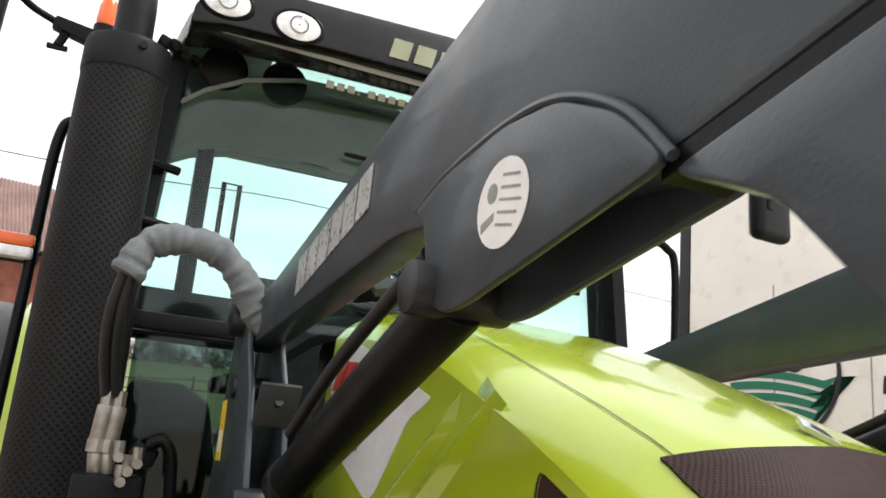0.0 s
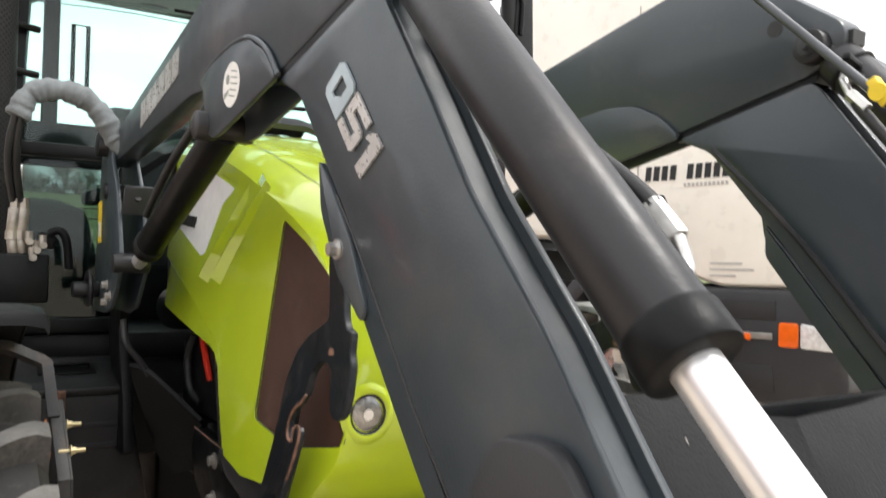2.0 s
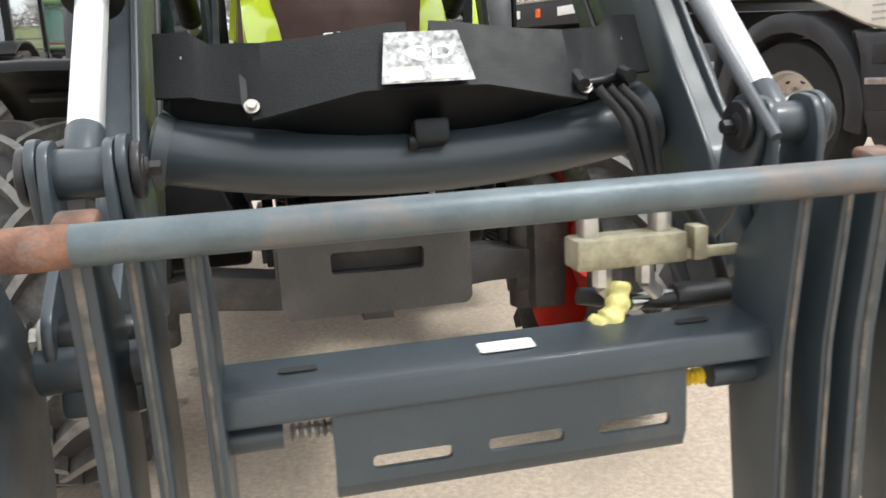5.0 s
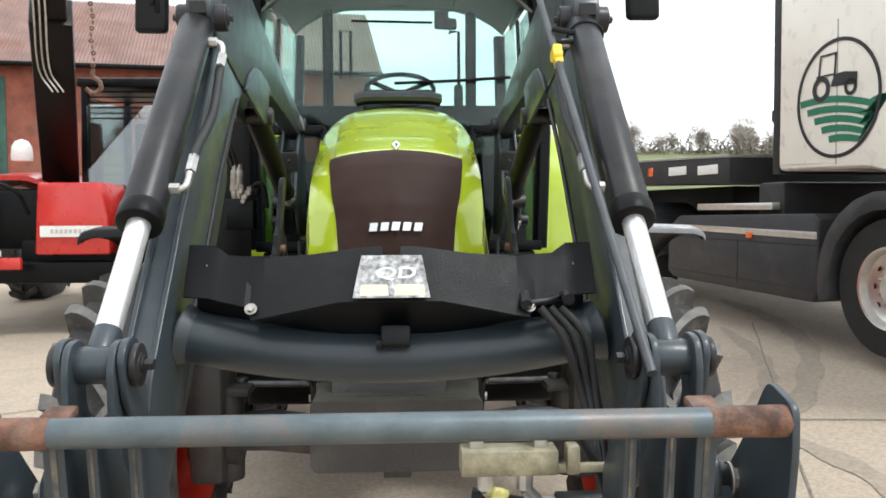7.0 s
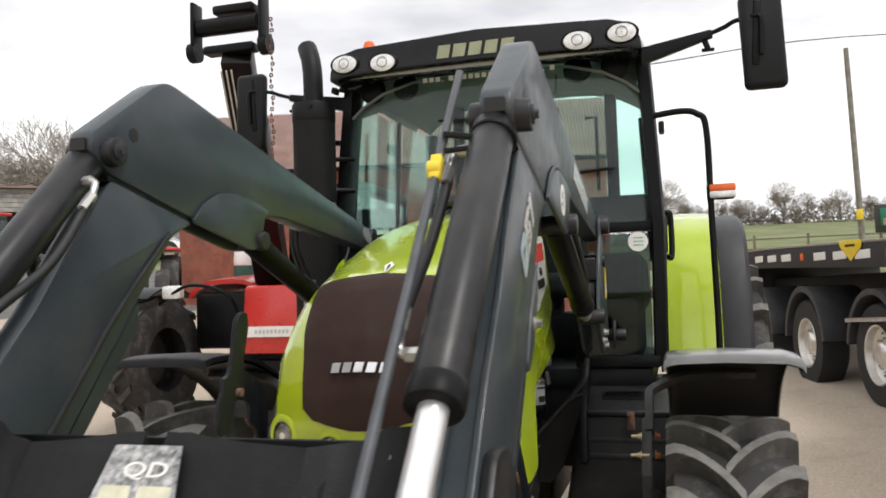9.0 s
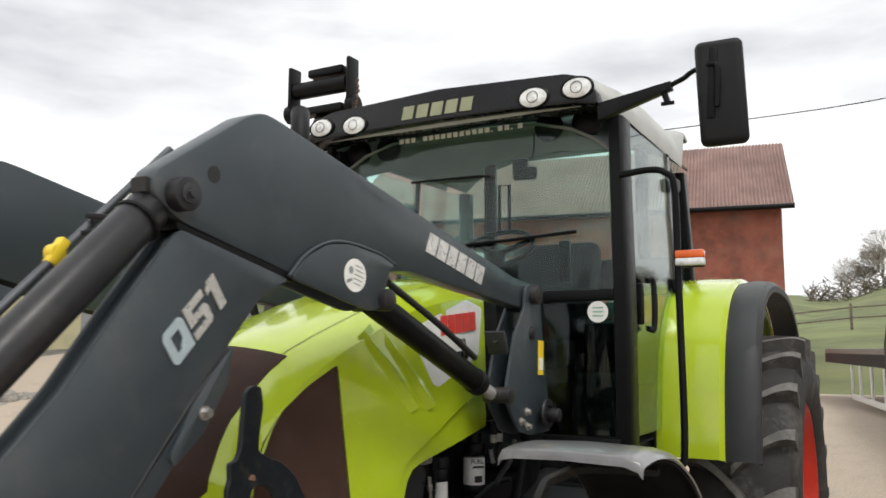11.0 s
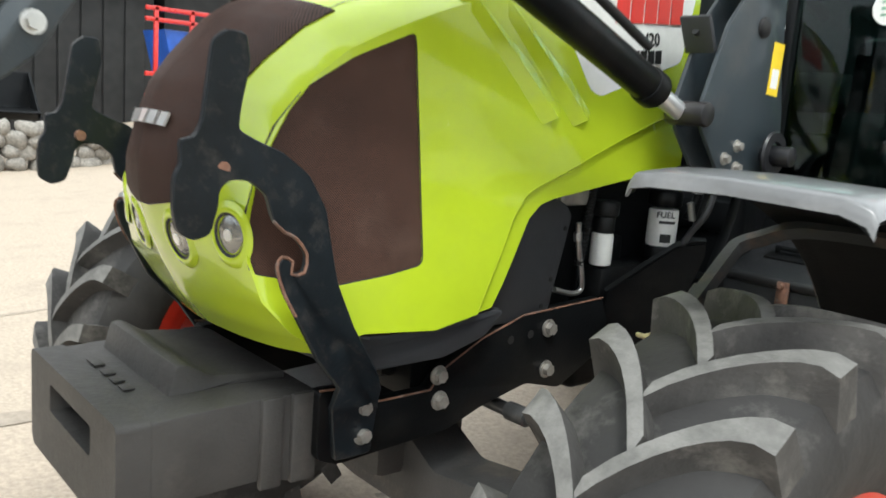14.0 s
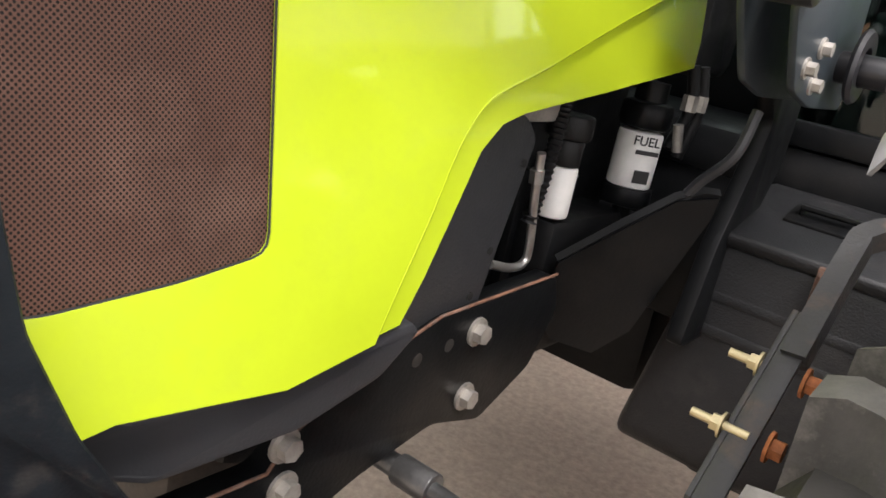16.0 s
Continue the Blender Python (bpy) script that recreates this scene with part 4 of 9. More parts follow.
# ---- the tractor ----
tractor = thing("tractor", (0, 1.4, 0), "lime green farm tractor with black cab and red wheels", "tractor")


def xside(z):
    return 0.362 - 0.127 * (z - 1.16)


SY = [-0.110, -0.150, -0.186, -0.218, -0.240, -0.243, -0.226, -0.202, -0.150, -0.09, -0.05, 0.0, 0.13, 0.27, 0.45, 0.62, 0.80, 1.00, 1.12]
SZ = [0.998, 1.048, 1.115, 1.185, 1.25, 1.33, 1.41, 1.475, 1.54, 1.605, 1.635, 1.658, 1.703, 1.747, 1.803, 1.850, 1.887, 1.915, 1.925]
SK = [0.060, 0.025, 0.003, 0.010, 0.032, 0.053, 0.071, 0.082, 0.080, 0.095, 0.115, 0.11, 0.08, 0.05, 0.02, 0.0, 0.0, 0.0, 0.0]
SD = [-0.012, -0.008, 0.0, 0.0, 0.0, 0.005, 0.02, 0.03, 0.04, 0.05, 0.052, 0.055, 0.06, 0.065, 0.07, 0.075, 0.08, 0.085, 0.085]
SI = list(range(len(SY)))


def skin_point(s, v, out=0.0):
    """A point of the bonnet's top and front: s along the middle line, v from side to side."""
    y, z, k, d = (interp(s, SI, a) for a in (SY, SZ, SK, SD))
    w = xside(z - d) - 0.0
    a = abs(v)
    p = Vector((w * v, y + k * a ** 3.2, z - d * (0.35 * a ** 2 + 0.65 * a ** 6)))
    if out:
        e = 0.02
        du = skin_point(min(s + e, SI[-1]), v) - skin_point(max(s - e, 0), v)
        dv = skin_point(s, v + e) - skin_point(s, v - e)
        n = dv.cross(du).normalized()
        if n.y > 0.2 and n.z < 0 or n.z < -0.5:
            n = -n
        p = p + n * out
    return p


svals = np.linspace(0, SI[-1], 73)
vvals = [-1, -0.985, -0.96, -0.92, -0.86, -0.78, -0.68, -0.56, -0.42, -0.28, -0.14, 0, 0.14, 0.28, 0.42, 0.56, 0.68, 0.78, 0.86, 0.92, 0.96, 0.985, 1]
bonnet = part("bonnet", sheet(bmesh.new(), skin_point, svals, vvals, 0.006), GREEN, tractor, "glossy lime green one-piece bonnet", 60)
# dark seam lines beside the centre panel
for sgn in (-1, 1):
    bm = bmesh.new()
    sheet(bm, lambda s, v: skin_point(s, sgn * (0.735 + 0.006 * v), 0.0015), np.linspace(10.3, 18, 30), [0, 1])
    part("panel_gap", bm, BLACKINK, bonnet)


def edge_curve():
    return [skin_point(s, 1.0) for s in svals]


CREASE = [(1.06, 1.515), (0.78, 1.418), (0.575, 1.338), (0.50, 1.312), (0.455, 1.290), (0.418, 1.245), (0.385, 1.180), (0.345, 1.110), (0.312, 1.050)]
LOWER = [(0.312, 1.046), (0.366, 1.056), (0.400, 1.105), (0.436, 1.165), (0.478, 1.238), (0.515, 1.268), (0.56, 1.281), (0.756, 1.312), (1.05, 1.360)]
GRID_HOLE = rounded([(0.160, 1.602), (0.172, 1.160), (0.085, 1.145), (-0.035, 1.133), (-0.205, 1.165), (-0.21, 1.26), (-0.178, 1.36), (-0.145, 1.42), (-0.085, 1.485), (0.02, 1.545)], 0.018, 3)
EDGE = [(p.y, p.z) for p in edge_curve()]


def bonnet_side(s):
    def lay(u, v, d):
        return (s * (xside(v) - d), u, v)
    outline = EDGE + CREASE + [(0.20, 1.029), (0.10, 1.036), (0.03, 1.040), (-0.02, 1.030)]
    bm = holed(bmesh.new(), outline, [GRID_HOLE], lay, 0.018)
    side = part("bonnet_side", bm, GREEN, tractor, "lime green side panel with a mesh opening", 30)
    bm = holed(bmesh.new(), CREASE + LOWER + [(1.06, 1.40)], [], lambda u, v, d: (s * (xside(v) - 0.015 - d), u, v), 0.012)
    part("side_skirt_band", bm, GREEN, side, "", 30)
    bm = holed(bmesh.new(), GRID_HOLE, [], lambda u, v, d: (s * (xside(v) - 0.006 - d), u, v), 0.004)
    g = part("side_mesh", bm, HOODMESH, side, "brown punched mesh panel", 30)
    set_uv(g, lambda c: (c.y * 0.7071 + c.z * 0.7071, c.z * 0.7071 - c.y * 0.7071))
    bm = bmesh.new()
    tube(bm, [lay(u, v, 0.0030) for u, v in GRID_HOLE + GRID_HOLE[:1]], 0.0016, 6, curve=False)
    part("mesh_seal", bm, BLACKINK, side)
    # rolled edge along the crease
    bm = bmesh.new()
    tube(bm, [lay(u, v, 0.0024) for u, v in CREASE], 0.0028, 8, 3)
    part("crease_bead", bm, GREEN, side, "", 60)
    # two pressed ribs behind the mesh
    for y0 in (0.30, 0.40):
        bm = bmesh.new()
        a, b = Vector((0, y0, 1.70)), Vector((0, y0 + 0.235, 1.46))
        w = Vector((0, 0.034, 0.020))
        h = 0.019
        q = []
        for p, hh in ((a, 0.0), (a * 0.3 + b * 0.7, h * 0.8), (b, h)):
            q.append([(s * (xside((p - w).z) - 0.003), *(p - w)[1:]), (s * (xside(p.z) + hh), *p[1:]), (s * (xside((p + w).z) - 0.003), *(p + w)[1:])])
        rings = [[bm.verts.new(c) for c in r] for r in q]
        skin(bm, rings, False)
        bm.faces.new(rings[-1])
        part("pressed_rib", bm, GREEN, side, "", 20)
    # white maker's panel at the rear, with plain shapes in place of the name
    pan = [(0.50, 1.69), (0.97, 1.825), (1.09, 1.80), (1.02, 1.62), (0.70, 1.515), (0.665, 1.525), (0.58, 1.655)]
    bm = holed(bmesh.new(), rounded(pan, 0.02), [], lambda u, v, d: (s * (xside(v) + 0.0015 - d), u, v), 0.005)
    part("name_panel", bm, WHITE, side, "white name panel with red and black shapes")
    up = Vector((-0.127 * s, 0, 1)).normalized()
    m = plane_pose((s * (xside(1.735) + 0.003), 0.89, 1.735), (0, s, 0.10 * s), up)
    for k in range(5):
        part("name_mark", bars(bmesh.new(), m @ Matrix.Translation((-0.108 + 0.054 * k, 0, 0)), 0.054, 0.068, 1, 0.12, 0.12), REDINK, side, "red block shape")
    lettering("model_number", "420", plane_pose((s * (xside(1.66) + 0.003), 0.89, 1.662), (0, s, 0.10 * s), up), 0.044, BLACKINK, side, 0.0008, 0.1)
    m = plane_pose((s * (xside(1.615) + 0.003), 0.86, 1.618), (0, s, 0.10 * s), up)
    part("model_mark", bars(bmesh.new(), m, 0.15, 0.032, 5, 0.2, 0.1), BLACKINK, side)


bonnet_side(-1)
bonnet_side(1)


# front grille on the nose
def grille_w(s):
    z = interp(s, SI, SZ)
    return interp(z, [1.24, 1.265, 1.30, 1.45, 1.55, 1.62, 1.66], [0.05, 0.50, 0.64, 0.70, 0.75, 0.78, 0.78])


def s_at(z):
    return interp(z, SZ, SI)


s0, s1 = s_at(1.243), s_at(1.642)
bm = bmesh.new()
rows = []
for s in np.linspace(s0, s1, 36):
    w = grille_w(s)
    rows.append([bm.verts.new(skin_point(s + 0.35 * (1 - abs(t)) * max(0, (s - s1 + 1.2) / 1.2) * 0.9, t * w, 0.004)) for t in np.linspace(-1, 1, 25)])
skin(bm, rows, False)
bm.normal_update()
bmesh.ops.solidify(bm, geom=bm.faces[:], thickness=0.004)
grille = part("front_grille", bm, NOSEMESH, bonnet, "brown punched mesh grille with shade put into its colour", 50)
set_uv(grille, lambda c: (c.x * 0.7071 + c.z * 0.95 * 0.7071, c.z * 0.95 * 0.7071 - c.x * 0.7071))
bm = bmesh.new()
for k in range(5):
    c = skin_point(s_at(1.403), (-0.072 + 0.036 * k) / 0.28, 0.010)
    m = plane_pose(c, (1, 0, 0), (0, 0.34, 1))
    x = 0.0150
    flat(bm, [(-x - 0.003, -0.013), (x - 0.003, -0.013), (x + 0.003, 0.013), (-x + 0.003, 0.013)], m, 0.005)
part("name_mark", bm, CHROME, grille, "silver raised block shapes")
bm = bmesh.new()
c = skin_point(s_at(1.662), 0, 0.003)
m = plane_pose(c, (1, 0, 0), (0, 0.9, 0.45))
flat(bm, [(-0.016, 0.012), (0.0, 0.038), (0.016, 0.012), (0.0, -0.034)], m, 0.006)
part("nose_emblem", bm, CHROME, bonnet, "small silver diamond emblem")
bm = bmesh.new()
flat(bm, [(-0.004, 0.01), (0.002, 0.02), (0.006, 0.0), (-0.001, -0.02)], m @ Matrix.Translation((0, 0, 0.0065)), 0.0008)
part("emblem_shape", bm, BLACKINK, bonnet)
# headlamps sunk in the nose
for x, z, r in ((-0.312, 1.226, 0.036), (0.312, 1.226, 0.036), (-0.120, 1.190, 0.037), (0.120, 1.190, 0.037)):
    v = x / 0.355
    c = skin_point(s_at(z), v)
    n = (skin_point(s_at(z), v, 0.01) - c).normalized()
    bm = bmesh.new()
    lathe(bm, [(r + 0.024, -0.002), (r + 0.016, 0.004), (r + 0.008, 0.006), (r + 0.002, 0.003), (r, -0.006), (r + 0.002, -0.012)], c, n, 32, False)
    lamp = part("headlamp", bm, GREEN, bonnet, "round clear headlamp in a green bezel", 60)
    bm = bmesh.new()
    lathe(bm, [(0.002, 0.006), (r * 0.5, 0.005), (r * 0.85, 0.002), (r, -0.002)], c, n, 28, False)
    part("lens", bm, HEADLENS, lamp, "", 60)
    # dark ring painted as the contact shade round a sunken lens
    bm = bmesh.new()
    lathe(bm, [(r - 0.001, 0.0015), (r + 0.002, 0.0035), (r + 0.004, 0.0045)], c, n, 28, False)
    part("lens_seal", bm, BLACKINK, lamp)
    part("reflector", cyl(bmesh.new(), c + n * 0.0055, c + n * 0.007, r * 0.30, 16), CHROME, lamp)
# scuttle, black lower lip under the bonnet
bm = bmesh.new()
sheet(bm, lambda u, v: (u, 1.10 + 0.16 * v, interp(abs(u), [0, 0.15, 0.20], [1.962, 1.960, 1.948]) + 0.035 * math.sin(v * 3.0)), np.linspace(-0.20, 0.20, 9), np.linspace(0, 1, 6), 0.02)
part("scuttle_cover", bm, GREYPLASTIC, tractor, "grey plastic cover before the windscreen")
bm = bmesh.new()
pts = [(-0.06, 1.020), (0.0, 1.030), (0.06, 1.028), (0.15, 1.026), (0.20, 1.022), (0.31, 1.044), (0.40, 1.050), (0.415, 1.036), (0.36, 0.990), (0.25, 0.958), (0.09, 0.954), (0.0, 0.966), (-0.05, 0.988)]
prism(bm, rounded(pts, 0.01, 2), "x", -0.355, 0.355, 0.008)
for v in bm.verts:
    v.co.x *= interp(v.co.y, [-0.06, 0.0, 0.06], [0.70, 0.86, 1.0])
part("under_tray", bm, GREYPLASTIC, tractor, "dark grey plastic tray below the bonnet", 30)


def taper(p):
    """The bonnet narrows towards the nose."""
    d = interp(p.y, [-0.3, -0.2, -0.15, 0.0, 0.15, 0.5, 0.8], [0.085, 0.070, 0.053, 0.034, 0.022, 0.006, 0.0]) * min(abs(p.x) / 0.36, 1.1)
    return Vector((p.x - math.copysign(d, p.x), p.y + 0.60 * d, p.z - 0.15 * d))


def taper_tree(ob):
    if ob.type == "MESH":
        mw = ob.matrix_world.copy()
        inv = mw.inverted()
        for v in ob.data.vertices:
            v.co = inv @ taper(mw @ v.co)
    for c in ob.children:
        taper_tree(c)


bpy.context.view_layer.update()
for ob in list(tractor.children):
    if ob.name.split(".")[0] in ("bonnet", "bonnet_side", "under_tray"):
        taper_tree(ob)
# frame rails with bolts
for s in (-1, 1):
    bm = bmesh.new()
    prism(bm, rounded([(0.0, 0.91), (0.10, 0.905), (0.13, 0.865), (0.28, 0.865), (0.31, 0.905), (0.42, 0.96), (0.55, 1.00), (0.84, 1.015), (0.87, 0.95), (0.82, 0.86), (0.70, 0.80), (0.58, 0.83), (0.44, 0.80), (0.34, 0.765), (0.05, 0.75), (0.0, 0.77)], 0.015), "x", s * 0.245, s * 0.280, 0.003)
    rail = part("frame_plate", bm, BLACK, tractor, "black steel frame plate with rusty edges")
    for y, z in ((0.096, 0.866), (0.098, 0.808), (0.298, 0.897), (0.306, 0.838), (0.640, 0.960), (0.644, 0.857)):
        bm = bmesh.new()
        bolt(bm, (s * (0.289 if y < 0.2 else 0.280), y, z), (s, 0, 0), 0.0145, 0.014)
        part("bolt", bm, GALV, rail)
    for y, z in ((0.514, 0.946), (0.580, 0.952)):
        part("bolt_hole", cyl(bmesh.new(), (s * 0.272, y, z), (s * 0.2806, y, z), 0.010, 14), BLACKINK, rail)
    bm = bmesh.new()
    tube(bm, [(s * 0.280, 0.0, 0.912), (s * 0.280, 0.10, 0.906), (s * 0.280, 0.13, 0.866), (s * 0.280, 0.28, 0.866), (s * 0.280, 0.31, 0.906), (s * 0.280, 0.42, 0.961), (s * 0.280, 0.55, 1.001), (s * 0.280, 0.70, 1.009), (s * 0.280, 0.84, 1.016)], 0.0025, 6, curve=False)
    part("rusty_edge", bm, RUST, rail)
    # cut steel lamp guard
    g = [(-0.265, 1.536), (-0.242, 1.555), (-0.209, 1.552), (-0.202, 1.508), (-0.218, 1.437), (-0.222, 1.402), (-0.188, 1.386), (-0.142, 1.369), (-0.093, 1.333), (-0.061, 1.275), (-0.051, 1.208), (-0.041, 1.149),
         (-0.004, 1.064), (0.059, 0.968), (0.114, 0.908), (0.131, 0.860), (0.120, 0.765), (0.035, 0.765), (0.020, 0.870), (-0.013, 0.942), (-0.078, 1.013), (-0.124, 1.098), (-0.146, 1.138), (-0.159, 1.181), (-0.150, 1.199),
         (-0.129, 1.191), (-0.133, 1.170), (-0.108, 1.171), (-0.102, 1.201), (-0.123, 1.230), (-0.144, 1.240), (-0.164, 1.259), (-0.174, 1.300), (-0.203, 1.323), (-0.237, 1.325), (-0.255, 1.310), (-0.258, 1.284), (-0.272, 1.241),
         (-0.300, 1.232), (-0.326, 1.247), (-0.331, 1.281), (-0.328, 1.331), (-0.316, 1.348), (-0.318, 1.386), (-0.296, 1.388), (-0.283, 1.412)]
    bm = bmesh.new()
    prism(bm, rounded(g, 0.009, 2), "x", -0.007, 0.007, 0.002, 1)
    for v in bm.verts:
        v.co.x = s * (v.co.x + interp(v.co.z, [0.76, 0.85, 0.88, 0.91, 0.95, 0.98, 1.02, 1.15, 1.35, 1.55], [0.285, 0.285, 0.293, 0.32, 0.366, 0.380, 0.385, 0.376, 0.350, 0.338]))
    guard = part("lamp_guard", bm, GUARDPAINT, tractor, "black cut-steel guard hook curling up before the headlamps", 30)
    bm = bmesh.new()
    cyl(bm, (s * 0.33, -0.248, 1.342), (s * 0.3592, -0.248, 1.342), 0.011, 16)
    part("guard_hole", bm, RUST, guard)
    bm = bmesh.new()
    gx = lambda z: interp(z, [0.76, 0.85, 0.88, 0.91, 0.95, 0.98, 1.02, 1.15, 1.35, 1.55], [0.285, 0.285, 0.293, 0.32, 0.366, 0.380, 0.385, 0.376, 0.350, 0.338]) + 0.006
    tube(bm, [(s * gx(z), y, z) for y, z in g[21:32]], 0.003, 6, 2)
    part("rusty_edge", bm, RUST, guard, "bare rusty edge of the hook")
    # black panel behind the bonnet notch
    bm = bmesh.new()
    prism(bm, rounded([(0.40, 0.985), (0.636, 0.985), (0.697, 1.232), (0.67, 1.258), (0.60, 1.29), (0.52, 1.26), (0.45, 1.15)], 0.012), "x", s * 0.262, s * 0.272, 0.002)
    part("engine_side_plate", bm, GREYPLASTIC, tractor)
    for y, z in ((0.640, 1.078), (0.615, 1.015), (0.675, 1.20)):
        part("plate_hole", cyl(bmesh.new(), (s * 0.272, y, z), (s * 0.274, y, z), 0.006, 10), BLACKINK, tractor)

# engine, transmission and front axle
bm = bmesh.new()
box(bm, (0, 0.75, 1.12), (0.28, 1.0, 0.55), None, 0.03)
part("engine_block", bm, BLACK, tractor, "black engine casting")
for nm, c, d in (("radiator_case", (0, 0.25, 1.25), (0.46, 0.50, 0.40)), ("gearbox", (0, 2.05, 0.80), (0.44, 1.1, 0.45)), ("bell_housing", (0, 1.20, 0.92), (0.46, 0.60, 0.20)), ("oil_sump", (0, 0.72, 0.86), (0.38, 0.85, 0.12))):
    bm = bmesh.new()
    box(bm, c, d, None, 0.03)
    part(nm, bm, BLACK, tractor)
for y in (0.62, 0.76, 0.90, 1.04):
    bm = bmesh.new()
    box(bm, (0, y, 1.0), (0.32, 0.05, 0.3), None, 0.015)
    part("casting_rib", bm, BLACK, tractor)
bm = bmesh.new()
prof = [(-0.66, 0.595), (-0.50, 0.615), (-0.22, 0.575), (-0.10, 0.64), (0.10, 0.64), (0.22, 0.575), (0.50, 0.615), (0.66, 0.595), (0.66, 0.49), (0.50, 0.49), (0.22, 0.46), (0.10, 0.44), (-0.10, 0.44), (-0.22, 0.46), (-0.50, 0.49), (-0.66, 0.49)]
prism(bm, rounded([(x, z + 0.06) for x, z in prof], 0.02), "y", 0.36, 0.52, 0.010)
box(bm, (0, 0.42, 0.68), (0.22, 0.28, 0.20), None, 0.03)
for s in (-1, 1):
    hb = bmesh.new()
    cyl(hb, (s * 0.60, 0.45, 0.555), (s * 0.80, 0.45, 0.565), 0.085, 24, bev=0.015)
    cyl(hb, (s * 0.66, 0.45, 0.42), (s * 0.66, 0.45, 0.76), 0.060, 20, bev=0.01)
    part("wheel_hub", hb, CAST, tractor, "", 30)
    kb = bmesh.new()
    prism(kb, rounded([(s * 0.655, 0.44), (s * 0.655, 0.90), (s * 0.70, 0.945), (s * 0.765, 0.90), (s * 0.79, 0.70), (s * 0.77, 0.44)], 0.02), "y", 0.31, 0.55, 0.012)
    part("steering_knuckle", kb, CAST, tractor, "cast steering knuckle beside the wheel", 30)
    part("steering_arm", box(bmesh.new(), (s * 0.63, 0.47, 0.765), (0.12, 0.16, 0.03), None, 0.008), CAST, tractor)
part("front_axle", bm, CAST, tractor, "dark cast front axle beam", 30)
bm = bmesh.new()
for s in (-1, 1):
    cyl(bm, (s * 0.10, 0.545, 0.765), (s * 0.27, 0.545, 0.765), 0.017, 16, bev=0.003)
    cyl(bm, (s * 0.27, 0.545, 0.765), (s * 0.62, 0.52, 0.775), 0.013, 12)
    cyl(bm, (s * 0.265, 0.545, 0.765), (s * 0.33, 0.543, 0.767), 0.023, 12, bev=0.003)
    cyl(bm, (s * 0.62, 0.52, 0.745), (s * 0.62, 0.52, 0.80), 0.026, 14, bev=0.004)
cyl(bm, (-0.12, 0.545, 0.765), (0.12, 0.545, 0.765), 0.030, 18, bev=0.004)
part("steering_rod", bm, material("worn_steering_steel", (0.12, 0.12, 0.12), 0.4, 0.7, 0.3, 20.0, 0.2, 120), tractor, "steering cylinder and tie rods")

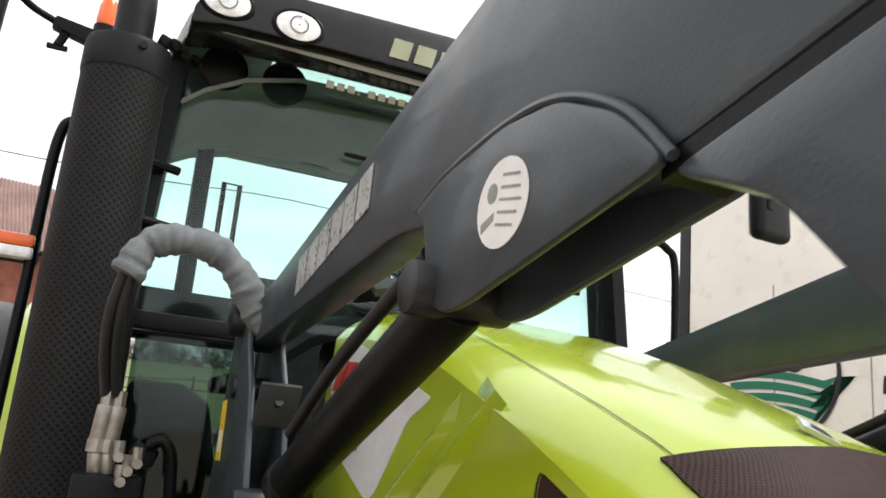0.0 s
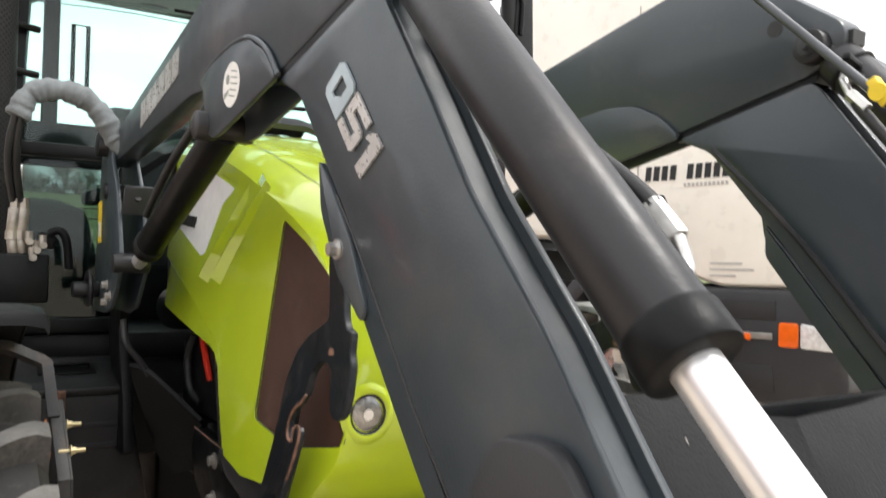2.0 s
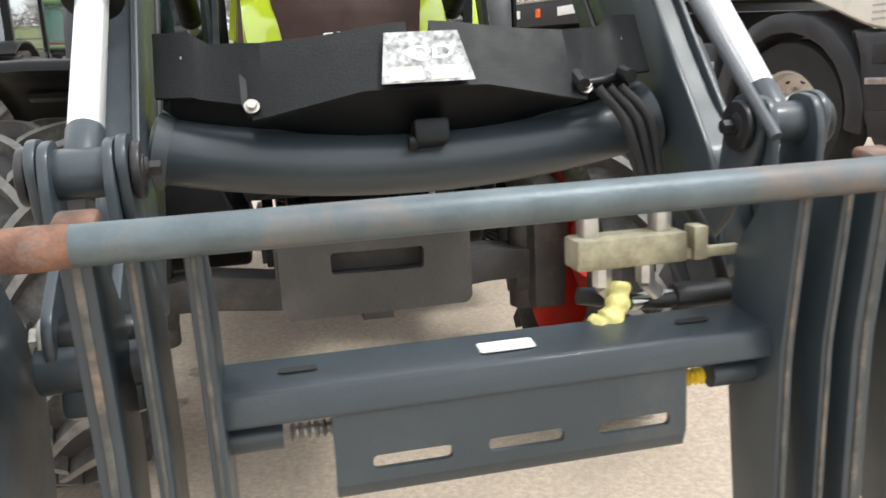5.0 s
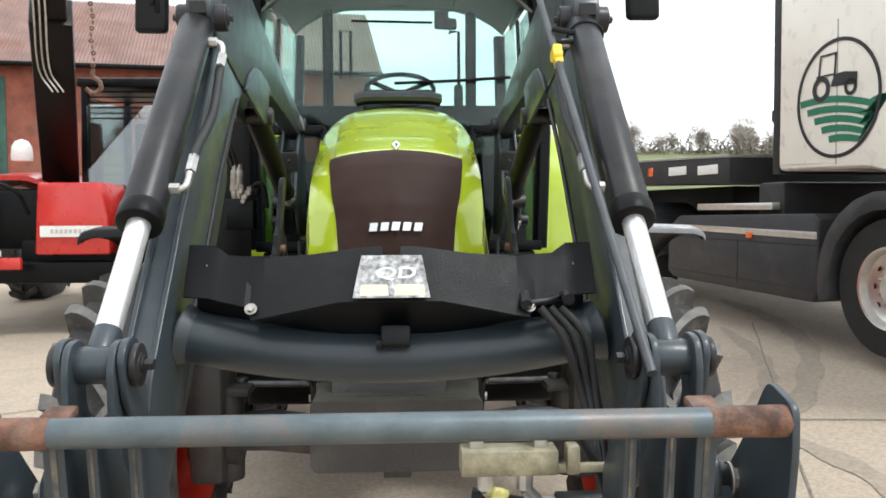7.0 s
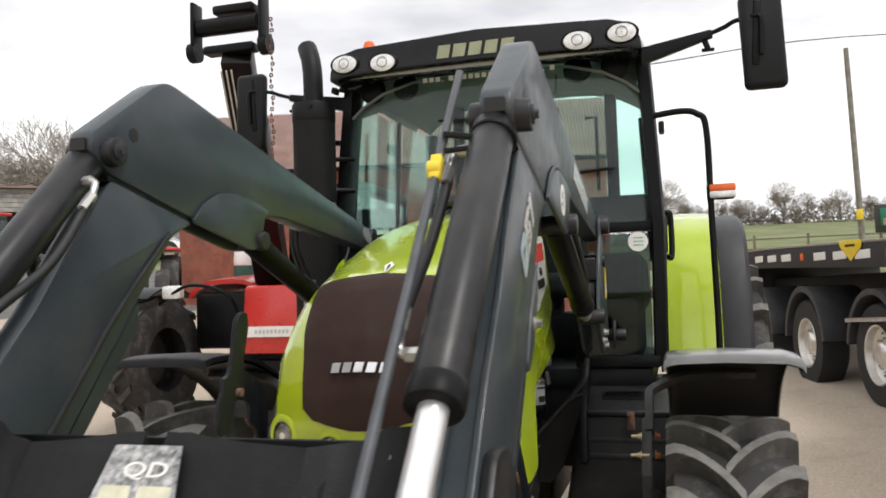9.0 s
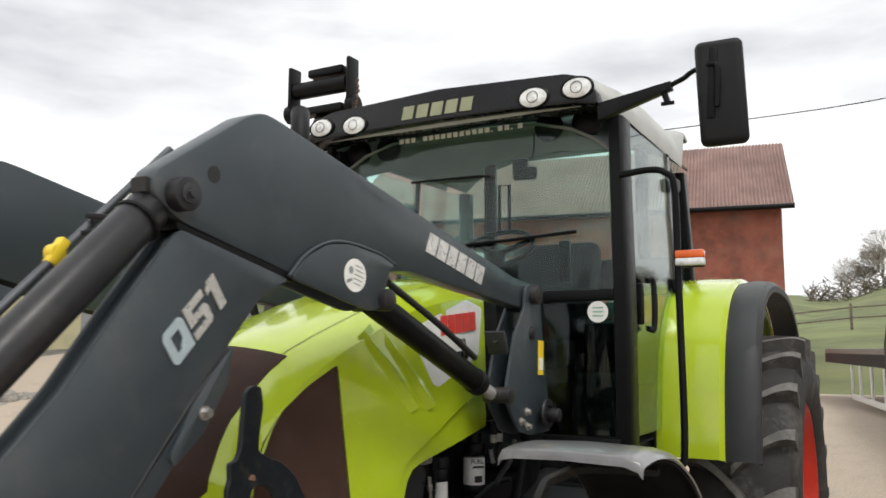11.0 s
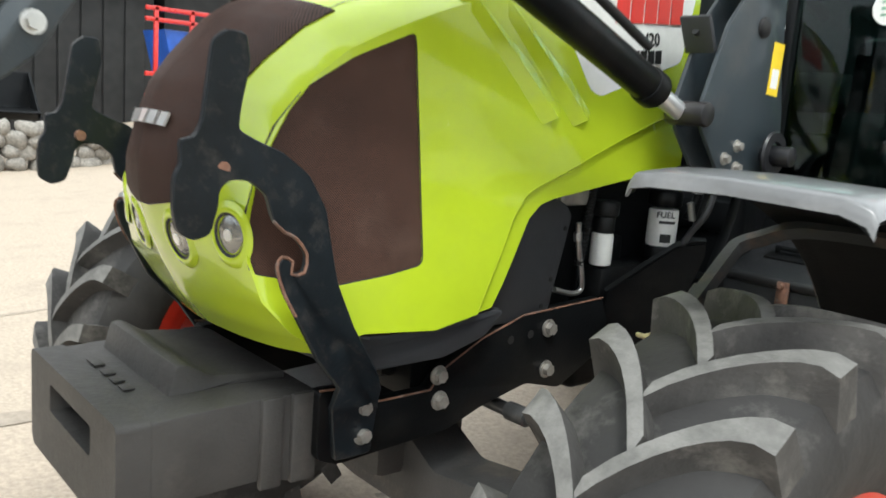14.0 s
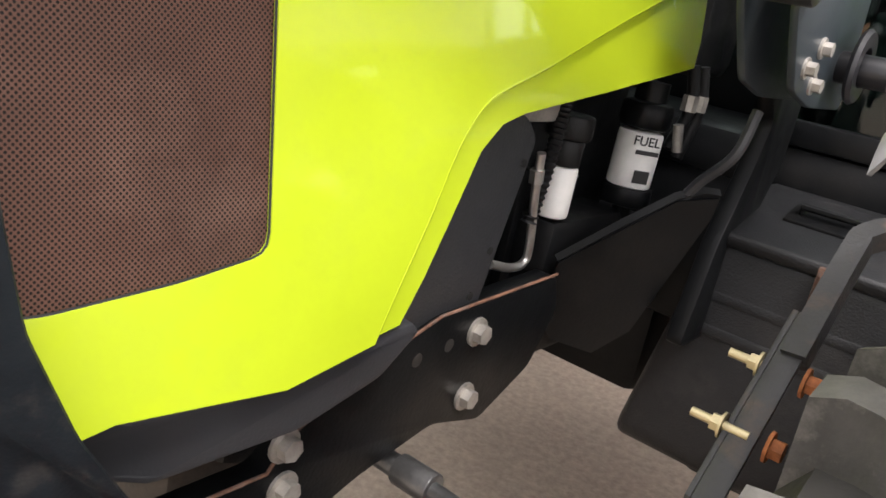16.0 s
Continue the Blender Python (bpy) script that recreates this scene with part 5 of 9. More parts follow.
# engine bay items seen through the notch on the filter side
for s in (1,):
    bm = bmesh.new()
    cyl(bm, (s * 0.215, 1.16, 1.125), (s * 0.215, 1.16, 1.230), 0.042, 26, bev=0.006)
    f = part("fuel_filter", bm, WHITE, tractor, "white fuel filter canister")
    bm = bmesh.new()
    cyl(bm, (s * 0.215, 1.16, 1.235), (s * 0.215, 1.16, 1.285), 0.048, 26, bev=0.01)
    cyl(bm, (s * 0.215, 1.16, 1.285), (s * 0.215, 1.16, 1.32), 0.030, 16)
    part("filter_head", bm, BLACK, f)
    bm = bmesh.new()
    cyl(bm, (s * 0.215, 1.16, 1.09), (s * 0.215, 1.16, 1.125), 0.048, 26, bev=0.004)
    cyl(bm, (s * 0.215, 1.16, 1.05), (s * 0.215, 1.16, 1.09), 0.018, 12)
    part("filter_foot", bm, BLACK, f)
    for k, (w, dz) in enumerate(((0.05, 0.035), (0.045, 0.015), (0.03, -0.03))):
        m = plane_pose((s * 0.2485, 1.131, 1.18 + dz), (s * 0.66, s * 0.75, 0) if s > 0 else (0.66, -0.75, 0), (0, 0, 1))
        if k == 0 and s > 0:
            lettering("filter_word", "FUEL", m @ Matrix.Translation((-0.005, 0, 0)), 0.024, BLACKINK, f, 0.0006)
        else:
            part("filter_print", flat(bmesh.new(), [(-w / 2, -0.004 - 0.008 * (k == 2)), (w / 2, -0.004 - 0.008 * (k == 2)), (w / 2, 0.004 + 0.008 * (k == 2)), (-w / 2, 0.004 + 0.008 * (k == 2))], m, 0.0008), BLACKINK, f)
    bm = bmesh.new()
    cyl(bm, (s * 0.203, 0.910, 1.083), (s * 0.203, 0.910, 1.17), 0.030, 24, bev=0.006)
    f = part("oil_filter", bm, WHITE, tractor, "small white filter canister")
    bm = bmesh.new()
    cyl(bm, (s * 0.203, 0.910, 1.17), (s * 0.203, 0.910, 1.215), 0.030, 20, bev=0.006)
    cyl(bm, (s * 0.203, 0.910, 1.215), (s * 0.203, 0.910, 1.255), 0.038, 20, bev=0.006)
    part("filter_head", bm, PLASTIC, f)
    bm = bmesh.new()
    cyl(bm, (s * 0.203, 0.910, 1.08), (s * 0.203, 0.910, 1.095), 0.020, 12)
    part("filter_foot", bm, PLASTIC, f)
    bm = bmesh.new()
    tube(bm, [(s * 0.262, 0.735, 1.21), (s * 0.258, 0.750, 1.15), (s * 0.250, 0.785, 1.06), (s * 0.247, 0.785, 1.032), (s * 0.248, 0.75, 1.028), (s * 0.252, 0.68, 1.045)], 0.007, 10)
    cyl(bm, (s * 0.260, 0.742, 1.165), (s * 0.260, 0.738, 1.185), 0.011, 6)
    part("steel_pipe", bm, STEEL, tractor, "bent bright steel pipe")
    bm = bmesh.new()
    tube(bm, [(s * 0.245, 0.80, 1.35), (s * 0.25, 0.79, 1.28), (s * 0.255, 0.775, 1.2), (s * 0.25, 0.765, 1.10)], lambda t: 0.011 + 0.0018 * math.sin(t * 190), 12, 30)
    part("corrugated_hose", bm, PLASTIC, tractor)
    bm = bmesh.new()
    box(bm, (s * 0.225, 0.73, 1.275), (0.05, 0.11, 0.05), None, 0.008)
    part("pump_body", bm, GALV, tractor, "pale alloy pump body")
    bm = bmesh.new()
    box(bm, (s * 0.18, 1.02, 1.03), (0.10, 0.26, 0.10), None, 0.015)
    part("engine_bracket", bm, PLASTIC, tractor)
    bm = bmesh.new()
    tube(bm, [(s * 0.24, 1.26, 1.36), (s * 0.25, 1.27, 1.28), (s * 0.24, 1.24, 1.20)], 0.012, 10)
    part("engine_fitting", bm, PLASTIC, tractor)
    bm = bmesh.new()
    tube(bm, [(s * 0.24, 1.31, 1.36), (s * 0.25, 1.32, 1.28), (s * 0.24, 1.30, 1.18)], 0.012, 10)
    part("engine_fitting", bm, PLASTIC, tractor)
    bm = bmesh.new()
    for y in (1.262, 1.312):
        cyl(bm, (s * 0.25, y, 1.275), (s * 0.25, y, 1.305), 0.016, 8)
    cyl(bm, (s * 0.262, 1.235, 1.20), (s * 0.255, 1.225, 1.25), 0.010, 10)
    part("pipe_union", bm, GALV, tractor)

# dark engine side on the exhaust side, with a red lever and a coolant hose
bm = bmesh.new()
cyl(bm, (-0.20, 0.95, 1.36), (-0.22, 1.30, 1.34), 0.075, 24, bev=0.02)
part("air_intake_pipe", bm, BLACK, tractor, "wide black air intake pipe")
bm = bmesh.new()
box(bm, (-0.17, 0.98, 1.14), (0.12, 0.40, 0.24), None, 0.03)
part("engine_casting", bm, BLACK, tractor)
bm = bmesh.new()
prism(bm, rounded([(0.925, 1.285), (0.950, 1.275), (0.855, 1.145), (0.825, 1.150)], 0.008), "x", -0.245, -0.232, 0.003)
part("red_lever", bm, RED, tractor, "red lever beside the engine")
bm = bmesh.new()
tube(bm, [(-0.235, 1.02, 1.27), (-0.245, 1.05, 1.19), (-0.24, 1.03, 1.10), (-0.225, 0.97, 1.06)], 0.014, 10)
part("coolant_hose", bm, HOSE, tractor)
SHIELD = [(0.244, 0.897, 1.018), (0.372, 1.001, 1.157), (0.418, 1.056, 1.172), (0.410, 1.070, 1.135), (0.328, 1.069, 0.894), (0.283, 1.034, 0.839), (0.234, 0.957, 0.863), (0.222, 0.918, 0.910)]
# slanting black shield before the cab foot, grab bar
for s in (1, -1):
    bm = bmesh.new()
    sp = SHIELD
    vs = [bm.verts.new((s * x, y, z)) for x, y, z in sp]
    bm.faces.new(vs)
    bm.normal_update()
    bmesh.ops.solidify(bm, geom=bm.faces[:], thickness=0.008)
    part("foot_shield", bm, BLACK, tractor, "slanting black steel shield")
    bm = bmesh.new()
    tube(bm, [(s * x, y, z + 0.003) for x, y, z in sp[:3]], 0.009, 4, 2)
    part("shield_flange", bm, PLASTIC, tractor)
    bm = bmesh.new()
    tube(bm, [(s * 0.372, 1.015, 1.150), (s * 0.40, 1.01, 1.195), (s * 0.443, 1.00, 1.25), (s * 0.450, 1.02, 1.32)], 0.009, 8)
    part("grab_strap", bm, GREYPLASTIC, tractor, "bent grey steel strap")


# wheels
def agri_tyre(cx, cy, cz, s, R, W, rim_r, n, lug_h, name_thing, steer=0.0, phase=0.0):
    """A lugged tyre with its red disc; s is the side of the tractor that it stands on."""
    turn = Matrix.Rotation(radians(steer), 3, "Z")
    pin = Vector((s * 0.66, cy, cz))
    c = pin + turn @ (Vector((cx, cy, cz)) - pin)
    ax = turn @ Vector((s, 0, 0))
    r0 = R - lug_h
    prof = [(rim_r + 0.045, -W * 0.42), (rim_r + 0.06, -W * 0.46), (r0 * 0.78, -W * 0.52), (r0 * 0.90, -W * 0.50), (r0 * 0.965, -W * 0.44), (r0 * 0.992, -W * 0.25), (r0, 0), (r0 * 0.992, W * 0.25), (r0 * 0.965, W * 0.44), (r0 * 0.90, W * 0.50),
            (r0 * 0.78, W * 0.52), (rim_r + 0.02, W * 0.46), (rim_r, W * 0.42)]
    bm = bmesh.new()
    lathe(bm, [(0.085, -0.03), (0.085, 0.05), (0.14, 0.05), (0.14, -0.03)], c, ax, 24, False, True)
    hub = part(name_thing, bm, RED, tractor, "red steel wheel with lugged rubber tyre")
    bm = bmesh.new()
    lathe(bm, prof, c, ax, 56, False)
    part("tyre", bm, RUBBER, hub, "black tractor tyre with deep chevron lugs", 40)
    u, w = turn @ Vector((0, 1, 0)), Vector((0, 0, 1))
    for side in (-1, 1):
        for k in range(n):
            a0 = 2 * math.pi * (k + (0.5 if side > 0 else 0)) / n + phase
            ring = []
            bm = bmesh.new()
            for j in range(9):
                t = j / 8
                h = side * W * (-0.06 + 0.56 * t)
                ang = a0 - 0.31 * (1 - (1 - t) ** 1.8) * (0.60 / R)
                wid = (0.021 - 0.004 * math.sin(t * 3.0) + 0.006 * t) / R
                base = interp(abs(h), [0, W * 0.25, W * 0.44, W * 0.50], [r0, r0 * 0.992, r0 * 0.965, r0 * 0.90]) - 0.006
                top = min(R, R - 0.05 * R * max(0, (abs(h) / (W * 0.5)) - 0.72) ** 1.4 * 1.3)
                if j == 8:
                    top -= 0.008
                if j == 0:
                    top -= 0.003
                rw = []
                for da, r in ((-1.35 * wid, base), (-wid, top), (wid, top), (1.35 * wid, base)):
                    d = u * math.cos(ang + da) + w * math.sin(ang + da)
                    rw.append(bm.verts.new(c + ax * h + d * r))
                ring.append(rw)
            skin(bm, ring, False)
            bm.faces.new(ring[0])
            bm.faces.new(ring[-1][::-1])
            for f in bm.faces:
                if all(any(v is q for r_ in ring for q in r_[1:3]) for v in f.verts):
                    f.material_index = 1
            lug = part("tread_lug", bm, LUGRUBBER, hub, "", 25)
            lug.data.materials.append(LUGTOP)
    bm = bmesh.new()
    lathe(bm, [(rim_r + 0.055, -W * 0.44), (rim_r + 0.045, -W * 0.43), (rim_r + 0.02, -W * 0.40), (rim_r - 0.04, -W * 0.30), (rim_r - 0.06, -W * 0.05), (rim_r - 0.05, W * 0.22), (rim_r - 0.025, W * 0.34), (rim_r - 0.005, W * 0.40), (rim_r, W * 0.44), (rim_r + 0.012, W * 0.44)], c, ax, 48, False)
    part("rim", bm, RED, hub, "red painted steel rim", 50)
    bm = bmesh.new()
    lathe(bm, [(rim_r - 0.055, 0.02), (rim_r * 0.75, 0.05), (rim_r * 0.55, 0.02), (0.15, 0.0), (0.12, 0.0)], c, ax, 40, False)
    part("wheel_disc", bm, RED, hub, "", 50)
    for k in range(8):
        bm = bmesh.new()
        d = u * math.cos(k * math.pi / 4) + w * math.sin(k * math.pi / 4)
        bolt(bm, c + d * 0.165 + ax * 0.004, ax, 0.014, 0.018)
        part("wheel_nut", bm, GALV, hub)
    return hub


FY, FZ = 0.45, 0.592
for s in (-1, 1):
    agri_tyre(s * (0.925 if s > 0 else 0.94), FY, FZ if s > 0 else 0.618, s, 0.592 if s > 0 else 0.606, 0.36 if s > 0 else 0.39, 0.315, 21, 0.044, "front_wheel", 0.0, radians(11))
    agri_tyre(s * 1.02, 2.95, 0.86, s, 0.86, 0.47, 0.50, 21, 0.042, "rear_wheel")

BRASSBOLT = material("yellow_zinc_bolt", (0.55, 0.47, 0.28), 0.4, 0.7, 0.2, 30.0)
RUSTNUT = material("orange_rust_nut", (0.36, 0.12, 0.04), 0.8, 0.1, 0.4, 60.0, 0.3, 200)
# front mudguards with stays
for s in (-1, 1):
    arc = [(0.246, 1.362), (0.250, 1.378), (0.264, 1.388), (0.34, 1.394), (0.45, 1.390), (0.60, 1.364), (0.78, 1.292), (0.92, 1.195), (1.04, 1.06), (1.12, 0.92), (1.16, 0.76)]
    ps = smooth_path([(0, a, b) for a, b in arc], 4)
    bm = bmesh.new()
    rings = []
    for p in ps:
        rings.append([bm.verts.new((s * x, p.y, p.z + dz)) for x, dz in ((0.750, -0.018), (0.758, -0.004), (0.79, 0.002), (0.92, 0.006), (1.085, 0.001), (1.120, -0.010), (1.132, -0.026))])
    skin(bm, rings, False)
    bm.normal_update()
    bmesh.ops.solidify(bm, geom=bm.faces[:], thickness=0.006)
    # the left guard is pale grey, the right one black
    guard = part("front_mudguard", bm, PLASTIC if s < 0 else MUDGUARD, tractor, "plastic mudguard over the front wheel, pale grey left, black right", 40)
    # black sheet added below the guard, standing for the shade on its underside
    bm = bmesh.new()
    hub_at = Vector((0, 0.45, 0.592))
    skin(bm, [[bm.verts.new(Vector((s * x, 0, dz)) + p + (hub_at - p).normalized() * 0.011) for x, dz in ((0.758, -0.014), (0.768, -0.004), (0.79, 0.0), (0.92, 0.003), (1.080, -0.002), (1.110, -0.012), (1.124, -0.024))] for p in ps[3:]], False)
    bm.normal_update()
    bmesh.ops.solidify(bm, geom=bm.faces[:], thickness=0.002)
    part("mudguard_liner", bm, BLACK, guard, "black sheet added for the shaded underside", 40)
    bm = bmesh.new()
    st = [(0.69, 0.58, 1.115), (0.69, 0.70, 1.212), (0.695, 0.725, 1.232), (0.73, 0.74, 1.250), (0.82, 0.74, 1.283), (1.04, 0.74, 1.290)]
    tube(bm, [(s * x, y, z) for x, y, z in st], 0.018, 4, 3)
    part("mudguard_stay", bm, STAYPAINT, guard, "black square-tube stay")
    bm = bmesh.new()
    prism(bm, [(0.43, 0.72), (0.43, 1.005), (0.62, 1.155), (0.64, 1.13), (0.46, 0.985), (0.46, 0.72)], "x", s * 0.666, s * 0.672, 0.001)
    prism(bm, [(0.43, 0.72), (0.43, 1.005), (0.62, 1.155), (0.624, 1.15), (0.436, 1.00), (0.436, 0.72)], "x", s * 0.672, s * 0.698, 0.001)
    part("stay_angle", bm, STAYPAINT, guard, "black angle-iron stay with worn edges")
    for y, z in ((0.565, 1.103), (0.495, 1.055)):
        bm = bmesh.new()
        cyl(bm, (s * 0.632, y, z), (s * 0.69, y, z), 0.005, 10)
        bolt(bm, (s * 0.665, y, z), (-s, 0, 0), 0.009, 0.009)
        part("stay_bolt", bm, BRASSBOLT, guard, "yellow zinc bolt")
        bm = bmesh.new()
        bolt(bm, (s * 0.708, y, z), (s, 0, 0), 0.0105, 0.012)
        part("stay_nut", bm, RUSTNUT, guard, "rusty orange nut")


# ---- cab ----
def post(name, pts, wx, wy, mat, parent, label=""):
    """A square post along pts."""
    bm = bmesh.new()
    ps = [Vector(p) for p in pts]
    rings = []
    for p in ps:
        rings.append([bm.verts.new(p + Vector((a * wx / 2, b * wy / 2, 0))) for a, b in ((-1, -0.7), (-0.7, -1), (0.7, -1), (1, -0.7), (1, 0.7), (0.7, 1), (-0.7, 1), (-1, 0.7))])
    skin(bm, rings, True)
    bm.faces.new(rings[0][::-1])
    bm.faces.new(rings[-1])
    return part(name, bm, mat, parent, label)


CABZ0, CABZ1 = 1.26, 2.60
for s in (-1, 1):
    post("front_post", [(s * 0.722, 1.50, CABZ0), (s * 0.735, 1.46, 1.85), (s * 0.715, 1.50, 2.30), (s * 0.70, 1.54, CABZ1)], 0.062, 0.15, BLACK, tractor, "black cab front pillar")
    post("door_edge", [(s * 0.735, 2.265, 1.16), (s * 0.745, 2.265, 1.85), (s * 0.715, 2.27, CABZ1)], 0.022, 0.03, BLACK, tractor)
    post("rear_post", [(s * 0.69, 2.82, 1.75), (s * 0.675, 2.80, 2.2), (s * 0.66, 2.76, CABZ1)], 0.07, 0.09, BLACK, tractor, "black cab rear pillar")
    # door glass and rear quarter glass
    bm = sheet(bmesh.new(), lambda u, v: (s * (0.742 - 0.03 * max(0, v - 0.5)), 1.575 + 0.68 * u, 1.30 + 1.28 * v), [0, 0.5, 1], [0, 0.3, 0.5, 0.75, 1], 0.005)
    g = part("door_window", bm, SIDEGLASS, tractor, "tinted glass door")
    g.visible_shadow = False
    bm = sheet(bmesh.new(), lambda u, v: (s * (0.735 - 0.04 * v - 0.045 * u), 2.285 + 0.50 * u, 1.88 + 0.70 * v), [0, 1], [0, 0.5, 1], 0.005)
    g = part("quarter_window", bm, SIDEGLASS, tractor, "tinted rear quarter glass")
    g.visible_shadow = False
    bm = bmesh.new()
    box(bm, (s * 0.755, 1.60, 1.83), (0.03, 0.03, 0.17), None, 0.008)
    tube(bm, [(s * 0.765, 1.67, 1.93), (s * 0.785, 1.70, 1.92), (s * 0.785, 1.70, 1.74), (s * 0.765, 1.67, 1.73)], 0.013, 10)
    part("door_handle", bm, PLASTIC, tractor, "black door handle loop")
    for z in (2.44, 1.95):
        part("door_hinge", box(bmesh.new(), (s * 0.76, 2.25, z), (0.03, 0.09, 0.06), None, 0.008), PLASTIC, tractor)
    bm = bmesh.new()
    tube(bm, [(s * 0.735, 1.42, 2.335), (s * 0.85, 1.42, 2.345), (s * 0.915, 1.42, 2.328), (s * 0.950, 1.42, 2.26), (s * 0.955, 1.42, 1.9), (s * 0.960, 1.42, 1.30), (s * 0.93, 1.43, 1.22), (s * 0.80, 1.46, 1.20)], 0.0135, 12, 8)
    part("grab_rail", bm, BLACK, tractor, "black tube rail beside the door")
    bm = bmesh.new()
    box(bm, (s * 1.003, 1.410, 2.003), (0.105, 0.045, 0.030), None, 0.006)
    ind = part("indicator_lamp", bm, ORANGE, tractor, "orange and clear indicator lamp on the rail")
    bm = bmesh.new()
    box(bm, (s * 1.003, 1.410, 1.974), (0.105, 0.045, 0.028), None, 0.006)
    part("clear_lens", bm, CLEARLENS, ind)
    bm = bmesh.new()
    box(bm, (s * 0.995, 1.437, 1.988), (0.11, 0.02, 0.066), None, 0.004)
    part("lamp_base", bm, PLASTIC, ind)
    # mirrors on long arms
    mx, my, mz = (1.172, 1.225, 2.555) if s > 0 else (1.205, 1.425, 2.525)
    bm = bmesh.new()
    prism(bm, [(s * 0.70, mz - 0.03), (s * 0.70, mz + 0.04), (s * (mx - 0.19), mz + 0.085), (s * (mx - 0.185), mz + 0.055)], "y", my + 0.035, my + 0.075, 0.004)
    tube(bm, [(s * (mx - 0.20), my + 0.055, mz + 0.070), (s * (mx - 0.14), my + 0.035, mz + 0.085), (s * (mx - 0.10), my + 0.010, mz + 0.098), (s * (mx - 0.03), my - 0.035, mz + 0.098), (s * (mx - 0.005), my - 0.040, mz + 0.075), (s * (mx - 0.01), my - 0.040, mz - 0.06)], 0.0095, 10)
    tube(bm, [(s * (mx - 0.22), my + 0.055, mz + 0.055), (s * (mx - 0.205), my + 0.055, mz + 0.01)], 0.012, 8)
    box(bm, (s * (mx - 0.205), my + 0.055, mz + 0.005), (0.05, 0.012, 0.014), None, 0.003)
    part("mirror_arm", bm, BLACK, tractor, "long black mirror arm")
    bm = bmesh.new()
    box(bm, (s * mx, my, mz), (0.165, 0.060, 0.385), rot(0, -2 * s, 8 * s), 0.026, 4)
    mir = part("wing_mirror", bm, PLASTIC, tractor, "tall black wing mirror")
    bm = bmesh.new()
    box(bm, (s * (mx + 0.002), my + 0.033, mz), (0.14, 0.006, 0.35), rot(0, -2 * s, 8 * s), 0.002)
    part("mirror_glass", bm, CHROME, mir)
    bm = bmesh.new()
    box(bm, (s * (mx - 0.025), my - 0.033, mz + 0.03), (0.028, 0.012, 0.26), rot(0, 4 * s, 8 * s), 0.005)
    part("mirror_mount", bm, BLACK, mir)
    bm = bmesh.new()
    cyl(bm, (s * (mx - 0.06), my - 0.025, mz - 0.03), (s * (mx - 0.06), my - 0.035, mz - 0.03), 0.012, 12)
    part("mirror_screw", bm, BLACK, mir)

# windscreen above, narrow panes beside the bonnet
bm = sheet(bmesh.new(), lambda u, v: (0.69 * u, 1.425 + 0.06 * u * u + 0.03 * max(0, v - 0.5), 1.885 + 0.755 * v), np.linspace(-1, 1, 13), [0, 0.5, 1], 0.005)
ws = part("windscreen", bm, CABGLASS, tractor, "green tinted windscreen with a white web address across its top", 60)
ws.visible_shadow = False
m = plane_pose((-0.005, 1.418, 2.598), (1, 0, 0), (0, 0, 1))
for i in range(20):
    x = -0.30 + i * 0.0315
    w, h = (0.006, -0.008) if i in (3, 15, 18) else (0.022, 0.008)
    part("address_bar", flat(bmesh.new(), [(x, -0.014), (x + w, -0.014), (x + w, h), (x, h)], m, 0.0008), WHITE, ws)
for s in (-1, 1):
    bm = sheet(bmesh.new(), lambda u, v: (s * (0.39 + 0.30 * u), 1.445 + 0.03 * u, 1.30 + 0.53 * v), [0, 1], [0, 1], 0.005)
    g = part("lower_window", bm, LOWGLASS, tractor, "lower pane beside the bonnet, tint deepened for the dark inside")
    g.visible_shadow = False
    bm = bmesh.new()
    box(bm, (s * 0.54, 1.44, 1.86), (0.34, 0.05, 0.045), None, 0.006)
    box(bm, (s * 0.54, 1.44, 1.275), (0.36, 0.06, 0.05), None, 0.006)
    box(bm, (s * 0.375, 1.44, 1.57), (0.03, 0.05, 0.60), None, 0.006)
    part("screen_frame", bm, BLACK, tractor)
    if s > 0:
        m = plane_pose((0.636, 1.420, 1.790), (1, 0, 0), (0, 0, 1))
        part("round_sticker", flat(bmesh.new(), disc(0.042), m @ Matrix.Translation((0.012, 0, 0.04)), 0.001), WHITE, tractor, "round white sticker with coloured bars")
        bm = bmesh.new()
        for k in (-1, 0, 1):
            flat(bm, [(-0.02, k * 0.016 - 0.003), (0.022, k * 0.016 - 0.003), (0.022, k * 0.016 + 0.003), (-0.02, k * 0.016 + 0.003)], m @ Matrix.Translation((0.012, 0, 0.0415)), 0.0005)
        part("sticker_print", bm, material("faded_green_print", (0.25, 0.42, 0.30), 0.6, 0, 0.4, 60.0), tractor)

# roof with lamp panel
RO = [(-0.70, 2.60), (-0.705, 2.64), (-0.66, 2.715), (-0.58, 2.745), (-0.38, 2.760), (0.38, 2.760), (0.58, 2.745), (0.66, 2.715), (0.705, 2.64), (0.70, 2.60)]


def roof_ring(bm, y, sx, dz, zk):
    return [bm.verts.new((x * sx, y, 2.60 + (z - 2.60) * zk + dz)) for x, z in RO]


